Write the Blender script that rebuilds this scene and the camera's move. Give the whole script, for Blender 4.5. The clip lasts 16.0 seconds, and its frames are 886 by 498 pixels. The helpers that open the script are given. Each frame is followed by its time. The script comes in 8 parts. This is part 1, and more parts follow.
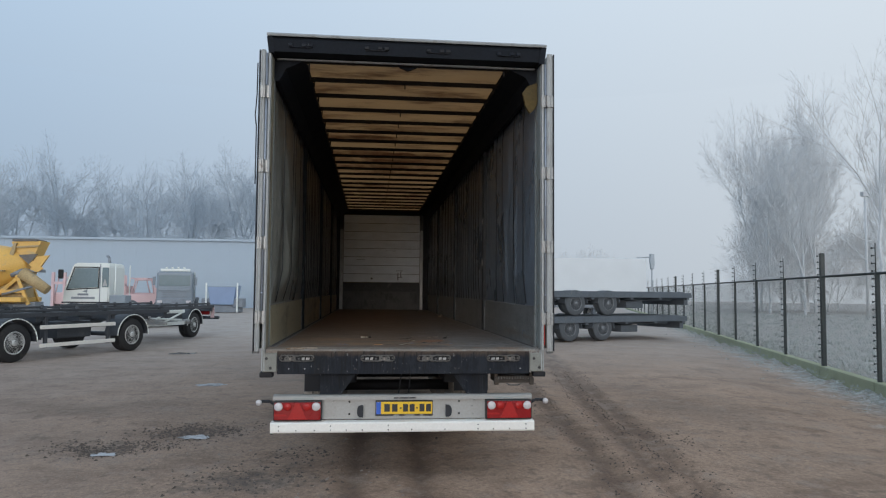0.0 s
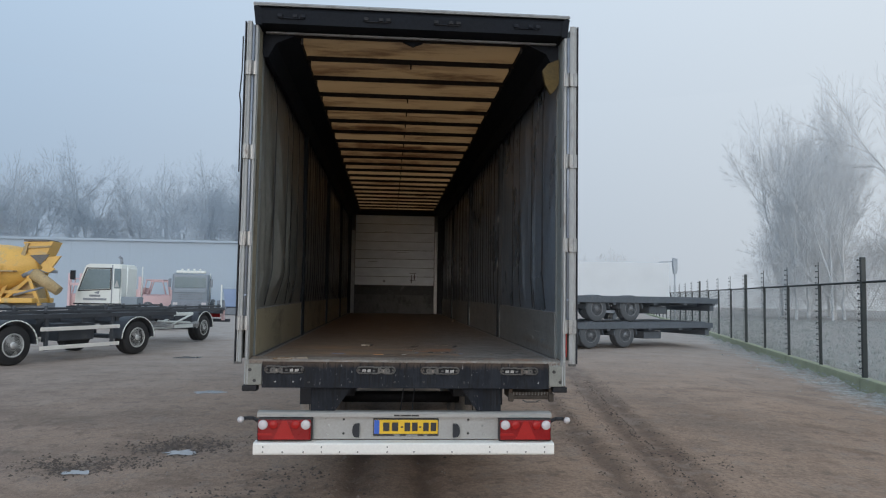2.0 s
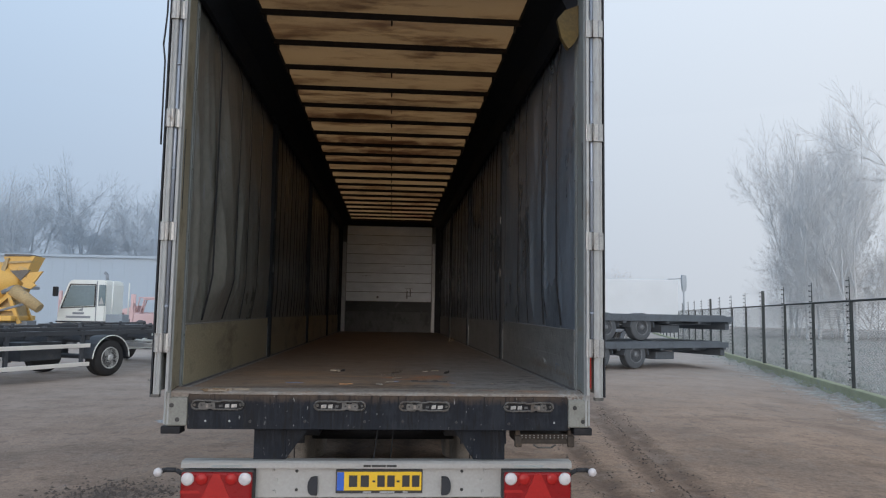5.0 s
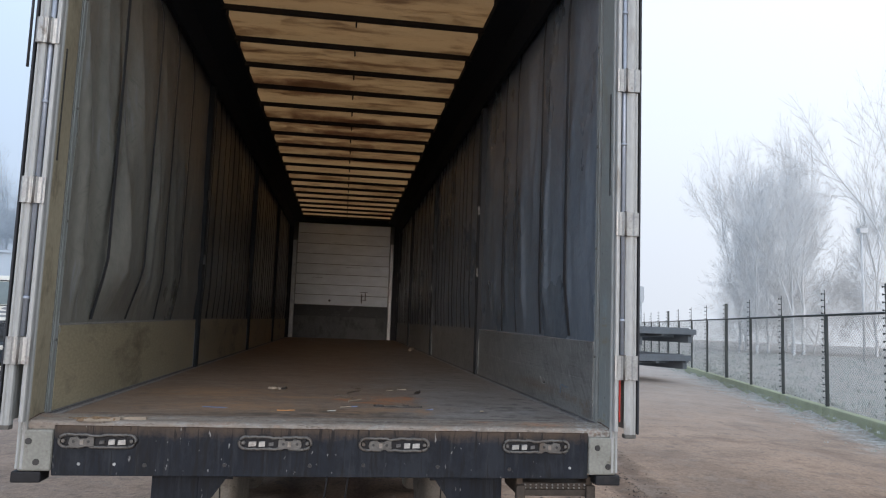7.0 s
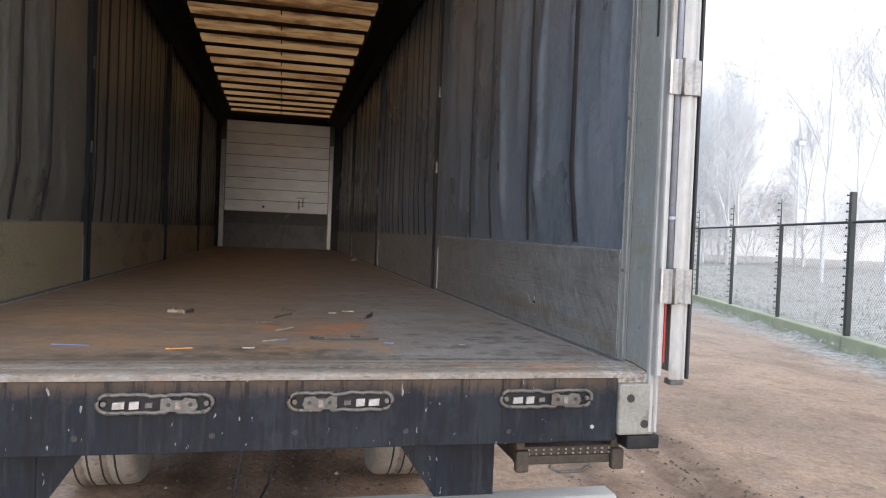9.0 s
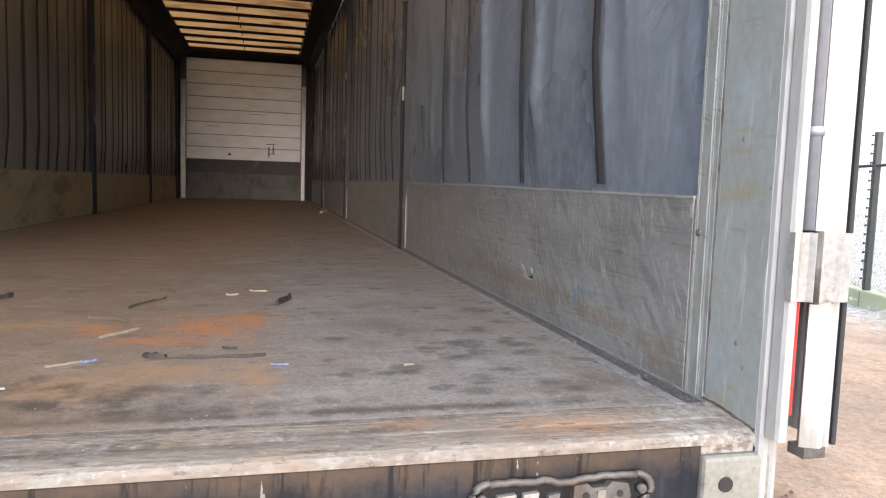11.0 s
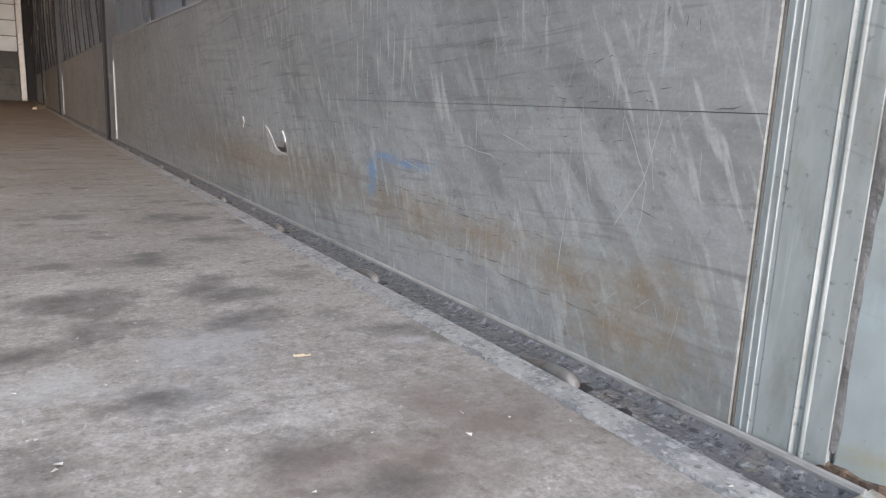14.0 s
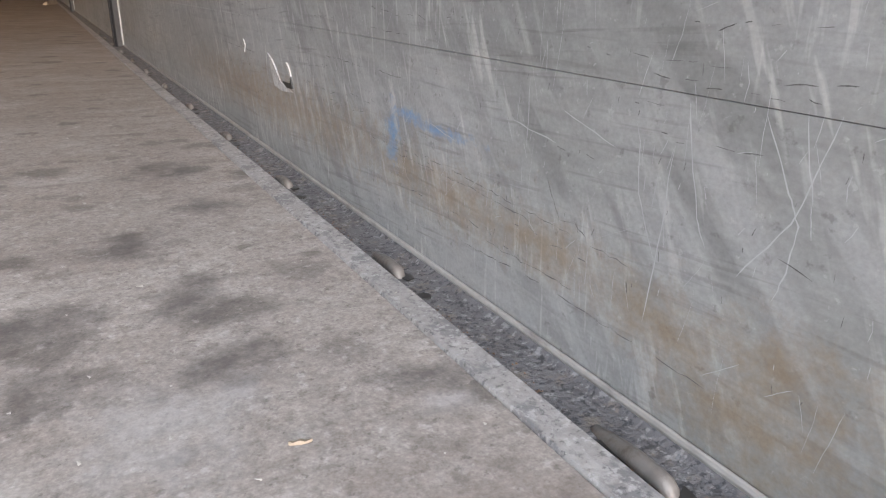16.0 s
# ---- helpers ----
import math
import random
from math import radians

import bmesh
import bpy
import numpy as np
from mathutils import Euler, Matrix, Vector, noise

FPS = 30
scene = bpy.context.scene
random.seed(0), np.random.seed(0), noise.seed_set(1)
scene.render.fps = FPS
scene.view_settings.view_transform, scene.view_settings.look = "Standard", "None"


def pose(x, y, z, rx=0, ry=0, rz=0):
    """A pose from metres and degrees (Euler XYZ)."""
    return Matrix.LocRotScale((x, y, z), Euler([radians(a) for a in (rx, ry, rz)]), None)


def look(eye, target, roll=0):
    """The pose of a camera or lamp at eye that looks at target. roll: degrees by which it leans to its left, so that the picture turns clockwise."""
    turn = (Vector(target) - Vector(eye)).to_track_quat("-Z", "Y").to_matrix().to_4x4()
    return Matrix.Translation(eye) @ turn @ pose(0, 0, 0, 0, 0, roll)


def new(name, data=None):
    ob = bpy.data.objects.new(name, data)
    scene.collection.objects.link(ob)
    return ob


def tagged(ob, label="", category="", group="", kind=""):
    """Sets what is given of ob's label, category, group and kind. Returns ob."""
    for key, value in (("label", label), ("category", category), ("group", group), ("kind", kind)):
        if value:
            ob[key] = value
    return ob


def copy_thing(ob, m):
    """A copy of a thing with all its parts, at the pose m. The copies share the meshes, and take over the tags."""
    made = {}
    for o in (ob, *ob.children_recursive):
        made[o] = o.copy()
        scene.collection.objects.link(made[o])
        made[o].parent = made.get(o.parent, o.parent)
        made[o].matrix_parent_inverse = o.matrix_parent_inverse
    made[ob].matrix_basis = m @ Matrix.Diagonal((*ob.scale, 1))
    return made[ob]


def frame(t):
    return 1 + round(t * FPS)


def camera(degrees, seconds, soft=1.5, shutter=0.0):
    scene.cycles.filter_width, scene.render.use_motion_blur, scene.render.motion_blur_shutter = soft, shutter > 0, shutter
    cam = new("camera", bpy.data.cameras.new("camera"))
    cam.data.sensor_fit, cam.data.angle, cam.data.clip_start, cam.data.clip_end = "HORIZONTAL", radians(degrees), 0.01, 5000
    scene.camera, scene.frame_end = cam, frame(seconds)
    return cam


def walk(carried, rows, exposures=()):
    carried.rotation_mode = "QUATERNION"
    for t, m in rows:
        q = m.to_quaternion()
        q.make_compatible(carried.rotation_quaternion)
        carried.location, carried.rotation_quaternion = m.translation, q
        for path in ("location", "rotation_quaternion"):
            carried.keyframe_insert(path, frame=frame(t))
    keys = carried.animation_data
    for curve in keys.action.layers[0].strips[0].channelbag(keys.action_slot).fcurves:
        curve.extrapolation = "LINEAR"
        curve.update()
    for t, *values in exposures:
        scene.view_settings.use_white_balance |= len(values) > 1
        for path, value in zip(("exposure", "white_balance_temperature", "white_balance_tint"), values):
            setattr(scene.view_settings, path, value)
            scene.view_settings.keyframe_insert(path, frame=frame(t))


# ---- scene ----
cam = camera(64.3, 16.0, 1.2)
PATH = [
    (0, (-0.325, -6.446, 1.659), (-0.122, -4.459, 1.778), 0.5),
    (0.5, (-0.281, -6.297, 1.663), (-0.103, -4.308, 1.784), 0.6),
    (1, (-0.288, -6.095, 1.663), (-0.129, -4.105, 1.79), 0.7),
    (1.5, (-0.223, -5.876, 1.64), (-0.074, -3.886, 1.773), 0.9),
    (2, (-0.16, -5.688, 1.657), (-0.01, -3.698, 1.786), 0.9),
    (2.5, (-0.182, -5.485, 1.655), (-0.036, -3.495, 1.78), 1.0),
    (3, (-0.229, -5.271, 1.669), (-0.085, -3.28, 1.797), 1.1),
    (3.5, (-0.174, -5.04, 1.632), (-0.032, -3.05, 1.771), 1.1),
    (4, (-0.066, -4.82, 1.644), (0.071, -2.83, 1.797), 1.1),
    (4.2, (-0.033, -4.738, 1.639), (0.103, -2.749, 1.796), 1.0),
    (6.3, (0.071, -3.561, 1.588), (0.278, -1.584, 1.804), 1.8),
    (6.5, (0.016, -3.436, 1.598), (0.254, -1.462, 1.809), 1.9),
    (7, (0.006, -3.161, 1.588), (0.279, -1.191, 1.795), 2.1),
    (7.5, (0.051, -2.877, 1.586), (0.368, -0.913, 1.79), 2.2),
    (8, (0.072, -2.604, 1.582), (0.422, -0.635, 1.609), 2.0),
    (8.5, (0.044, -2.326, 1.568), (0.4, -0.358, 1.548), 2.2),
    (9, (0.07, -2.071, 1.545), (0.52, -0.123, 1.506), 2.3),
    (9.2, (0.106, -1.958, 1.546), (0.569, -0.013, 1.503), 2.3),
    (11.3, (0.49, -0.88, 1.521), (0.967, 1.053, 1.326), 1.7),
    (11.5, (0.514, -0.815, 1.522), (0.991, 1.116, 1.32), 1.6),
    (12, (0.574, -0.641, 1.493), (1.064, 1.285, 1.26), 1.4),
    (12.5, (0.617, -0.478, 1.456), (1.141, 1.434, 1.192), 1.4),
    (13, (0.663, -0.334, 1.416), (1.446, 1.48, 1.11), 2.2),
    (13.5, (0.768, -0.181, 1.364), (1.766, 1.515, 1.009), 2.8),
    (14, (0.874, -0.043, 1.325), (1.896, 1.63, 0.929), 2.4),
    (14.5, (0.967, 0.047, 1.316), (1.96, 1.691, 0.76), 2.0),
    (15, (1.013, 0.076, 1.298), (1.981, 1.699, 0.644), 1.8),
    (15.5, (1.007, 0.085, 1.324), (1.934, 1.721, 0.643), 1.2),
    (16, (0.953, 0.109, 1.378), (1.867, 1.743, 0.676), 1.1),
]
EXPOSURES = [(0.0, 0.05, 6500, 13), (4.0, 0.12, 6550, 15), (6.5, 0.46, 6600, 17), (7.5, 0.74, 6600, 18), (8.0, 0.93, 6850, 19), (8.5, 1.22, 6850, 19), (9.0, 1.28, 6950, 20), (11.5, 2.30, 7350, 22), (12.5, 2.50, 7300, 21), (13.5, 2.42, 7100, 19), (14.5, 2.44, 7250, 20), (15.0, 2.42, 7350, 21), (15.5, 2.46, 7450, 22), (16.0, 2.56, 7450, 22)]
walk(cam, [(t, look(eye, target, roll)) for t, eye, target, roll in PATH], EXPOSURES)

# ---------- world, sun ----------
def sky_nodes(nt, vec):
    """Foggy sky: bluish overhead and to the west, paler to the east, brightest in the south where the sun stands behind the fog."""
    N, L = nt.nodes, nt.links
    nrm = N.new("ShaderNodeVectorMath"); nrm.operation = "NORMALIZE"; L.new(vec, nrm.inputs[0])
    sep = N.new("ShaderNodeSeparateXYZ"); L.new(nrm.outputs[0], sep.inputs[0])
    side = N.new("ShaderNodeMapRange"); L.new(sep.outputs[0], side.inputs[0])
    side.inputs[1].default_value, side.inputs[2].default_value = -0.7, 0.6
    up = N.new("ShaderNodeMapRange"); L.new(sep.outputs[2], up.inputs[0])
    up.inputs[1].default_value, up.inputs[2].default_value = -0.02, 0.40
    low = N.new("ShaderNodeMix"); low.data_type = "RGBA"; L.new(side.outputs[0], low.inputs[0])
    low.inputs[6].default_value, low.inputs[7].default_value = (0.27, 0.36, 0.46, 1), (0.50, 0.56, 0.60, 1)
    high = N.new("ShaderNodeMix"); high.data_type = "RGBA"; L.new(side.outputs[0], high.inputs[0])
    high.inputs[6].default_value, high.inputs[7].default_value = (0.40, 0.57, 0.75, 1), (0.65, 0.745, 0.81, 1)
    mix = N.new("ShaderNodeMix"); mix.data_type = "RGBA"
    L.new(up.outputs[0], mix.inputs[0]); L.new(low.outputs[2], mix.inputs[6]); L.new(high.outputs[2], mix.inputs[7])
    back = N.new("ShaderNodeMapRange"); L.new(sep.outputs[1], back.inputs[0])
    back.inputs[1].default_value, back.inputs[2].default_value, back.inputs[3].default_value, back.inputs[4].default_value = 0.1, -0.9, 1.0, 1.58
    gain = N.new("ShaderNodeVectorMath"); gain.operation = "SCALE"; L.new(mix.outputs[2], gain.inputs[0]); L.new(back.outputs[0], gain.inputs["Scale"])
    return gain.outputs[0]


world = bpy.data.worlds.new("foggy_sky"); scene.world = world; world.use_nodes = True
_n = world.node_tree
_tc = _n.nodes.new("ShaderNodeTexCoord")
_n.links.new(sky_nodes(_n, _tc.outputs["Generated"]), _n.nodes["Background"].inputs[0])
_n.nodes["Background"].inputs[1].default_value = 1.0
sun_data = bpy.data.lights.new("sun", "SUN")
sun_data.energy, sun_data.angle, sun_data.color = 1.05, radians(26), (1.0, 0.93, 0.84)
sun = new("sun", sun_data); sun.matrix_world = look((-11, -60, 9.0), (0, 0, 0))


# ---------- materials ----------
def mat(name, col, rough=0.6, metal=0.0, var=0.25, scale=4.0, fine=40.0, bump=0.15, dirt=None, dirt_at=0.55, dirt_scale=1.5, stretch=(1, 1, 1), spec=0.5, rand=0.0):
    """Paint, metal or stone: broad and fine variation of one colour, stains of a second, fine relief."""
    m = bpy.data.materials.new(name); m.use_nodes = True
    nt = m.node_tree; N, L = nt.nodes, nt.links
    p = N["Principled BSDF"]
    tc = N.new("ShaderNodeTexCoord"); mp = N.new("ShaderNodeMapping"); mp.inputs["Scale"].default_value = stretch
    L.new(tc.outputs["Object"], mp.inputs[0]); v = mp.outputs[0]
    a = N.new("ShaderNodeTexNoise"); a.inputs["Scale"].default_value, a.inputs["Detail"].default_value = scale, 6
    b = N.new("ShaderNodeTexNoise"); b.inputs["Scale"].default_value, b.inputs["Detail"].default_value = fine, 4
    L.new(v, a.inputs[0]); L.new(v, b.inputs[0])
    add = N.new("ShaderNodeMath"); add.operation = "ADD"; L.new(a.outputs[0], add.inputs[0]); L.new(b.outputs[0], add.inputs[1])
    mr = N.new("ShaderNodeMapRange"); L.new(add.outputs[0], mr.inputs[0])
    mr.inputs[1].default_value, mr.inputs[2].default_value, mr.inputs[3].default_value, mr.inputs[4].default_value = 0.6, 1.4, 1 - var, 1 + var
    val = mr.outputs[0]
    if rand:
        oi = N.new("ShaderNodeObjectInfo"); r2 = N.new("ShaderNodeMapRange"); L.new(oi.outputs["Random"], r2.inputs[0])
        r2.inputs[3].default_value, r2.inputs[4].default_value = 1 - rand, 1 + rand
        mu = N.new("ShaderNodeMath"); mu.operation = "MULTIPLY"; L.new(val, mu.inputs[0]); L.new(r2.outputs[0], mu.inputs[1]); val = mu.outputs[0]
    sc = N.new("ShaderNodeVectorMath"); sc.operation = "SCALE"; sc.inputs[0].default_value = col; L.new(val, sc.inputs["Scale"])
    out = sc.outputs[0]
    if dirt:
        d = N.new("ShaderNodeTexNoise"); d.inputs["Scale"].default_value, d.inputs["Detail"].default_value, d.inputs["Roughness"].default_value = dirt_scale, 9, 0.68
        L.new(v, d.inputs[0])
        dr = N.new("ShaderNodeMapRange"); dr.inputs[1].default_value, dr.inputs[2].default_value = dirt_at, dirt_at + 0.14
        L.new(d.outputs[0], dr.inputs[0])
        mx = N.new("ShaderNodeMix"); mx.data_type = "RGBA"; L.new(dr.outputs[0], mx.inputs[0]); L.new(out, mx.inputs[6])
        mx.inputs[7].default_value = (*dirt, 1); out = mx.outputs[2]
    L.new(out, p.inputs["Base Color"])
    p.inputs["Metallic"].default_value, p.inputs["Specular IOR Level"].default_value = metal, spec
    rr = N.new("ShaderNodeMapRange"); L.new(a.outputs[0], rr.inputs[0])
    rr.inputs[3].default_value, rr.inputs[4].default_value = max(0.03, rough - 0.15), min(1, rough + 0.15)
    L.new(rr.outputs[0], p.inputs["Roughness"])
    if bump:
        bp = N.new("ShaderNodeBump"); bp.inputs["Strength"].default_value, bp.inputs["Distance"].default_value = bump, 0.01
        L.new(add.outputs[0], bp.inputs["Height"]); L.new(bp.outputs[0], p.inputs["Normal"])
    return m


def blend(nt, base, col, fac):
    mx = nt.nodes.new("ShaderNodeMix"); mx.data_type = "RGBA"
    nt.links.new(fac, mx.inputs[0]); nt.links.new(base, mx.inputs[6]); mx.inputs[7].default_value = (*col, 1)
    return mx.outputs[2]


def ramp(nt, val, a, b, lo=0.0, hi=1.0):
    r = nt.nodes.new("ShaderNodeMapRange"); r.inputs[1].default_value, r.inputs[2].default_value, r.inputs[3].default_value, r.inputs[4].default_value = a, b, lo, hi
    nt.links.new(val, r.inputs[0])
    return r.outputs[0]


def calc(nt, op, a, b):
    m = nt.nodes.new("ShaderNodeMath"); m.operation = op
    for k, v in enumerate((a, b)):
        if isinstance(v, (int, float)):
            m.inputs[k].default_value = v
        else:
            nt.links.new(v, m.inputs[k])
    return m.outputs[0]


def patch(nt, base, col, places, amount, vec, soft=0.5, breakup=8.0):
    """Mixes a stain of colour col into base round the (x, y, rx, ry) places, with a ragged edge."""
    N, L = nt.nodes, nt.links
    no = N.new("ShaderNodeTexNoise"); no.inputs["Scale"].default_value, no.inputs["Detail"].default_value, no.inputs["Roughness"].default_value = breakup, 7, 0.7
    L.new(vec, no.inputs[0])
    total = None
    for x, y, rx, ry in places:
        mp = N.new("ShaderNodeMapping"); mp.inputs["Location"].default_value = (-x / rx, -y / ry, 0); mp.inputs["Scale"].default_value = (1 / rx, 1 / ry, 0)
        L.new(vec, mp.inputs[0])
        ln = N.new("ShaderNodeVectorMath"); ln.operation = "LENGTH"; L.new(mp.outputs[0], ln.inputs[0])
        if total is None:
            total = ln.outputs["Value"]
        else:
            mn = N.new("ShaderNodeMath"); mn.operation = "MINIMUM"; L.new(total, mn.inputs[0]); L.new(ln.outputs["Value"], mn.inputs[1]); total = mn.outputs[0]
    ad = N.new("ShaderNodeMath"); ad.operation = "MULTIPLY_ADD"; ad.inputs[1].default_value = 4.4; L.new(no.outputs[0], ad.inputs[0]); L.new(total, ad.inputs[2])
    mr = N.new("ShaderNodeMapRange"); mr.inputs[1].default_value, mr.inputs[2].default_value, mr.inputs[3].default_value, mr.inputs[4].default_value = 2.75 + 0.8 * soft, 2.1, 0, amount
    L.new(ad.outputs[0], mr.inputs[0])
    mx = N.new("ShaderNodeMix"); mx.data_type = "RGBA"; L.new(mr.outputs[0], mx.inputs[0]); L.new(base, mx.inputs[6]); mx.inputs[7].default_value = (*col, 1)
    return mx.outputs[2]


def fuzz(nt, vec, scale, detail=4, rough=0.6, stretch=None, shift=0.0):
    n = nt.nodes.new("ShaderNodeTexNoise"); n.inputs["Scale"].default_value, n.inputs["Detail"].default_value, n.inputs["Roughness"].default_value = scale, detail, rough
    if stretch:
        mp = nt.nodes.new("ShaderNodeMapping"); mp.inputs["Scale"].default_value = stretch; mp.inputs["Location"].default_value = (shift, shift * 0.7, 0)
        nt.links.new(vec, mp.inputs[0]); vec = mp.outputs[0]
    nt.links.new(vec, n.inputs[0])
    return n.outputs[0]


def sheer(name, col, through_col, share, scale=2.0):
    """A tarpaulin that lets part of the daylight through."""
    m = mat(name, col, 0.6, var=0.15, scale=scale)
    nt = m.node_tree; N, L = nt.nodes, nt.links
    t = N.new("ShaderNodeBsdfTranslucent")
    no = N.new("ShaderNodeTexNoise"); no.inputs["Scale"].default_value, no.inputs["Detail"].default_value, no.inputs["Roughness"].default_value = 1.1, 8, 0.6
    mp = N.new("ShaderNodeMapping"); mp.inputs["Scale"].default_value = (0.7, 2.2, 1)
    tc = N.new("ShaderNodeTexCoord"); L.new(tc.outputs["Object"], mp.inputs[0]); L.new(mp.outputs[0], no.inputs[0])
    rp = N.new("ShaderNodeValToRGB"); L.new(no.outputs[0], rp.inputs[0])
    rp.color_ramp.elements[0].position, rp.color_ramp.elements[1].position = 0.22, 0.42
    rp.color_ramp.elements[0].color = (through_col[0] * 0.36, through_col[1] * 0.24, through_col[2] * 0.18, 1)
    rp.color_ramp.elements[1].color = (*through_col, 1)
    worn = patch(nt, rp.outputs[0], (through_col[0] * 0.30, through_col[1] * 0.17, through_col[2] * 0.12), [(-0.45, 3.80, 0.6, 0.22), (-0.1, 5.0, 1.2, 0.24), (0.15, 5.55, 1.0, 0.22), (-0.2, 6.2, 0.9, 0.2), (0.2, 6.9, 0.9, 0.2)], 0.85, tc.outputs["Object"], 0.9, 5.0)
    grime = fuzz(nt, tc.outputs["Object"], 2.2, 7, 0.7, (0.8, 2.0, 1), 4.0)
    worn = blend(nt, worn, (through_col[0] * 0.36, through_col[1] * 0.27, through_col[2] * 0.2), ramp(nt, grime, 0.50, 0.66, 0, 0.8))
    L.new(worn, t.inputs[0])
    mx = N.new("ShaderNodeMixShader"); mx.inputs[0].default_value = share
    L.new(N["Principled BSDF"].outputs[0], mx.inputs[1]); L.new(t.outputs[0], mx.inputs[2])
    L.new(mx.outputs[0], N["Material Output"].inputs[0])
    return m


M = {}
M["steel_dark"] = mat("navy_painted_steel", (0.007, 0.0095, 0.015), 0.65, 0.0, 0.5, 6, 60, 0.2, (0.034, 0.035, 0.037), 0.60, 8, (1, 1, 0.16), spec=0.25)
M["black_steel"] = mat("black_chassis_paint", (0.014, 0.014, 0.016), 0.6, 0.0, 0.4, 4, 50, 0.15, (0.045, 0.038, 0.032), 0.60, 3, spec=0.25)
M["rubber"] = mat("tyre_rubber", (0.022, 0.022, 0.023), 0.8, 0, 0.3, 6, 80, 0.2, (0.07, 0.062, 0.055), 0.55, 4)
# tyres of distant vehicles: black lifted to grey in place of haze
M["rubber_hazed"] = mat("haze_paled_tyre_rubber", (0.10, 0.11, 0.12), 0.85, 0, 0.2, 6, 80, 0.2, (0.16, 0.16, 0.155), 0.55, 4)
M["alu"] = mat("worn_aluminium", (0.265, 0.27, 0.268), 0.55, 0.1, 0.22, 5, 120, 0.10, (0.15, 0.14, 0.125), 0.53, 14, (1, 1, 0.5))
M["white"] = mat("dirty_white_paint", (0.345, 0.35, 0.34), 0.42, 0, 0.18, 3, 60, 0.06, (0.21, 0.19, 0.165), 0.58, 9, (1, 1, 0.35))
M["hinge"] = mat("zinc_hinge", (0.34, 0.335, 0.32), 0.42, 0.4, 0.3, 12, 90, 0.15, (0.13, 0.10, 0.08), 0.58, 14)
M["latch"] = mat("grimy_lock_steel", (0.10, 0.095, 0.088), 0.5, 0.3, 0.4, 14, 90, 0.3, (0.10, 0.08, 0.065), 0.52, 12)
M["scratch"] = mat("bare_metal_scratch", (0.44, 0.445, 0.445), 0.4, 0.3, 0.2, 14, 90, 0.1)
M["strip"] = mat("zinc_edge_strip", (0.27, 0.26, 0.252), 0.65, 0.05, 0.22, 9, 240, 0.10, (0.19, 0.175, 0.165), 0.54, 14)
M["ring"] = mat("worn_zinc_ring", (0.155, 0.145, 0.136), 0.5, 0.3, 0.3, 14, 120, 0.15, (0.10, 0.085, 0.072), 0.52, 60)
M["bumper"] = mat("grey_bumper_sheet", (0.345, 0.335, 0.315), 0.5, 0.1, 0.12, 2, 60, 0.05, (0.33, 0.32, 0.30), 0.60, 6)
M["bar_white"] = mat("white_bar_paint", (0.78, 0.755, 0.70), 0.45, 0, 0.08, 2, 60, 0.05, (0.45, 0.42, 0.38), 0.68, 6)
M["pillar"] = mat("grey_pillar_sheet", (0.275, 0.302, 0.294), 0.5, 0.05, 0.16, 2, 70, 0.08, (0.25, 0.24, 0.17), 0.58, 3.2, (1, 1, 0.6))
M["pillar_west"] = mat("stained_cream_pillar", (0.31, 0.272, 0.192), 0.55, 0.05, 0.22, 3, 70, 0.12, (0.115, 0.092, 0.06), 0.54, 5, (1, 1, 0.5))
M["rod"] = mat("grey_tube", (0.28, 0.31, 0.36), 0.35, 0.3, 0.15, 5, 60, 0.05)
M["red"] = mat("red_paint", (0.45, 0.04, 0.03), 0.4, 0, 0.2)
M["curtain"] = mat("grey_blue_tarpaulin", (0.163, 0.192, 0.226), 0.30, 0, 0.30, 1.6, 30, 0.18, (0.125, 0.13, 0.14), 0.60, 3.5, (1, 1, 0.7))
M["curtain_west"] = mat("brown_grey_tarpaulin", (0.192, 0.184, 0.158), 0.34, 0, 0.22, 1.6, 30, 0.15, (0.125, 0.118, 0.105), 0.58, 3, (1, 1, 0.6))
M["strap"] = mat("black_webbing", (0.025, 0.026, 0.03), 0.8, 0, 0.2, 10, 120, 0.2)
M["panel"] = mat("scuffed_side_board", (0.318, 0.325, 0.318), 0.42, 0.42, 0.20, 2.5, 55, 0.05, (0.23, 0.20, 0.14), 0.60, 1.7, (1, 0.6, 1.6))
M["panel_west"] = mat("muddy_side_board", (0.39, 0.335, 0.225), 0.48, 0.25, 0.25, 2.5, 55, 0.15, (0.17, 0.14, 0.095), 0.55, 1.9, (1, 0.6, 1.6))
M["post"] = mat("dark_post_steel", (0.014, 0.015, 0.017), 0.6, 0.0, 0.3, 4, 60, 0.1, (0.07, 0.066, 0.06), 0.64, 6, spec=0.3)
M["roof"] = sheer("roof_tarpaulin", (0.62, 0.60, 0.56), (0.50, 0.365, 0.232), 0.76)
M["bow"] = mat("dark_roof_bow", (0.022, 0.018, 0.016), 0.7, 0.1, 0.3, spec=0.25)
M["rail"] = mat("black_roof_rail", (0.010, 0.012, 0.016), 0.8, 0.0, 0.4, spec=0.2)
M["front_white"] = mat("white_front_board", (0.80, 0.85, 0.89), 0.5, 0, 0.18, 3, 60, 0.08, (0.10, 0.09, 0.08), 0.66, 3, (1, 1, 2.5), rand=0.06)
M["front_grey"] = mat("grimy_front_board", (0.062, 0.063, 0.057), 0.55, 0, 0.35, 3, 40, 0.12, (0.022, 0.021, 0.019), 0.50, 5, (1, 1, 0.6))
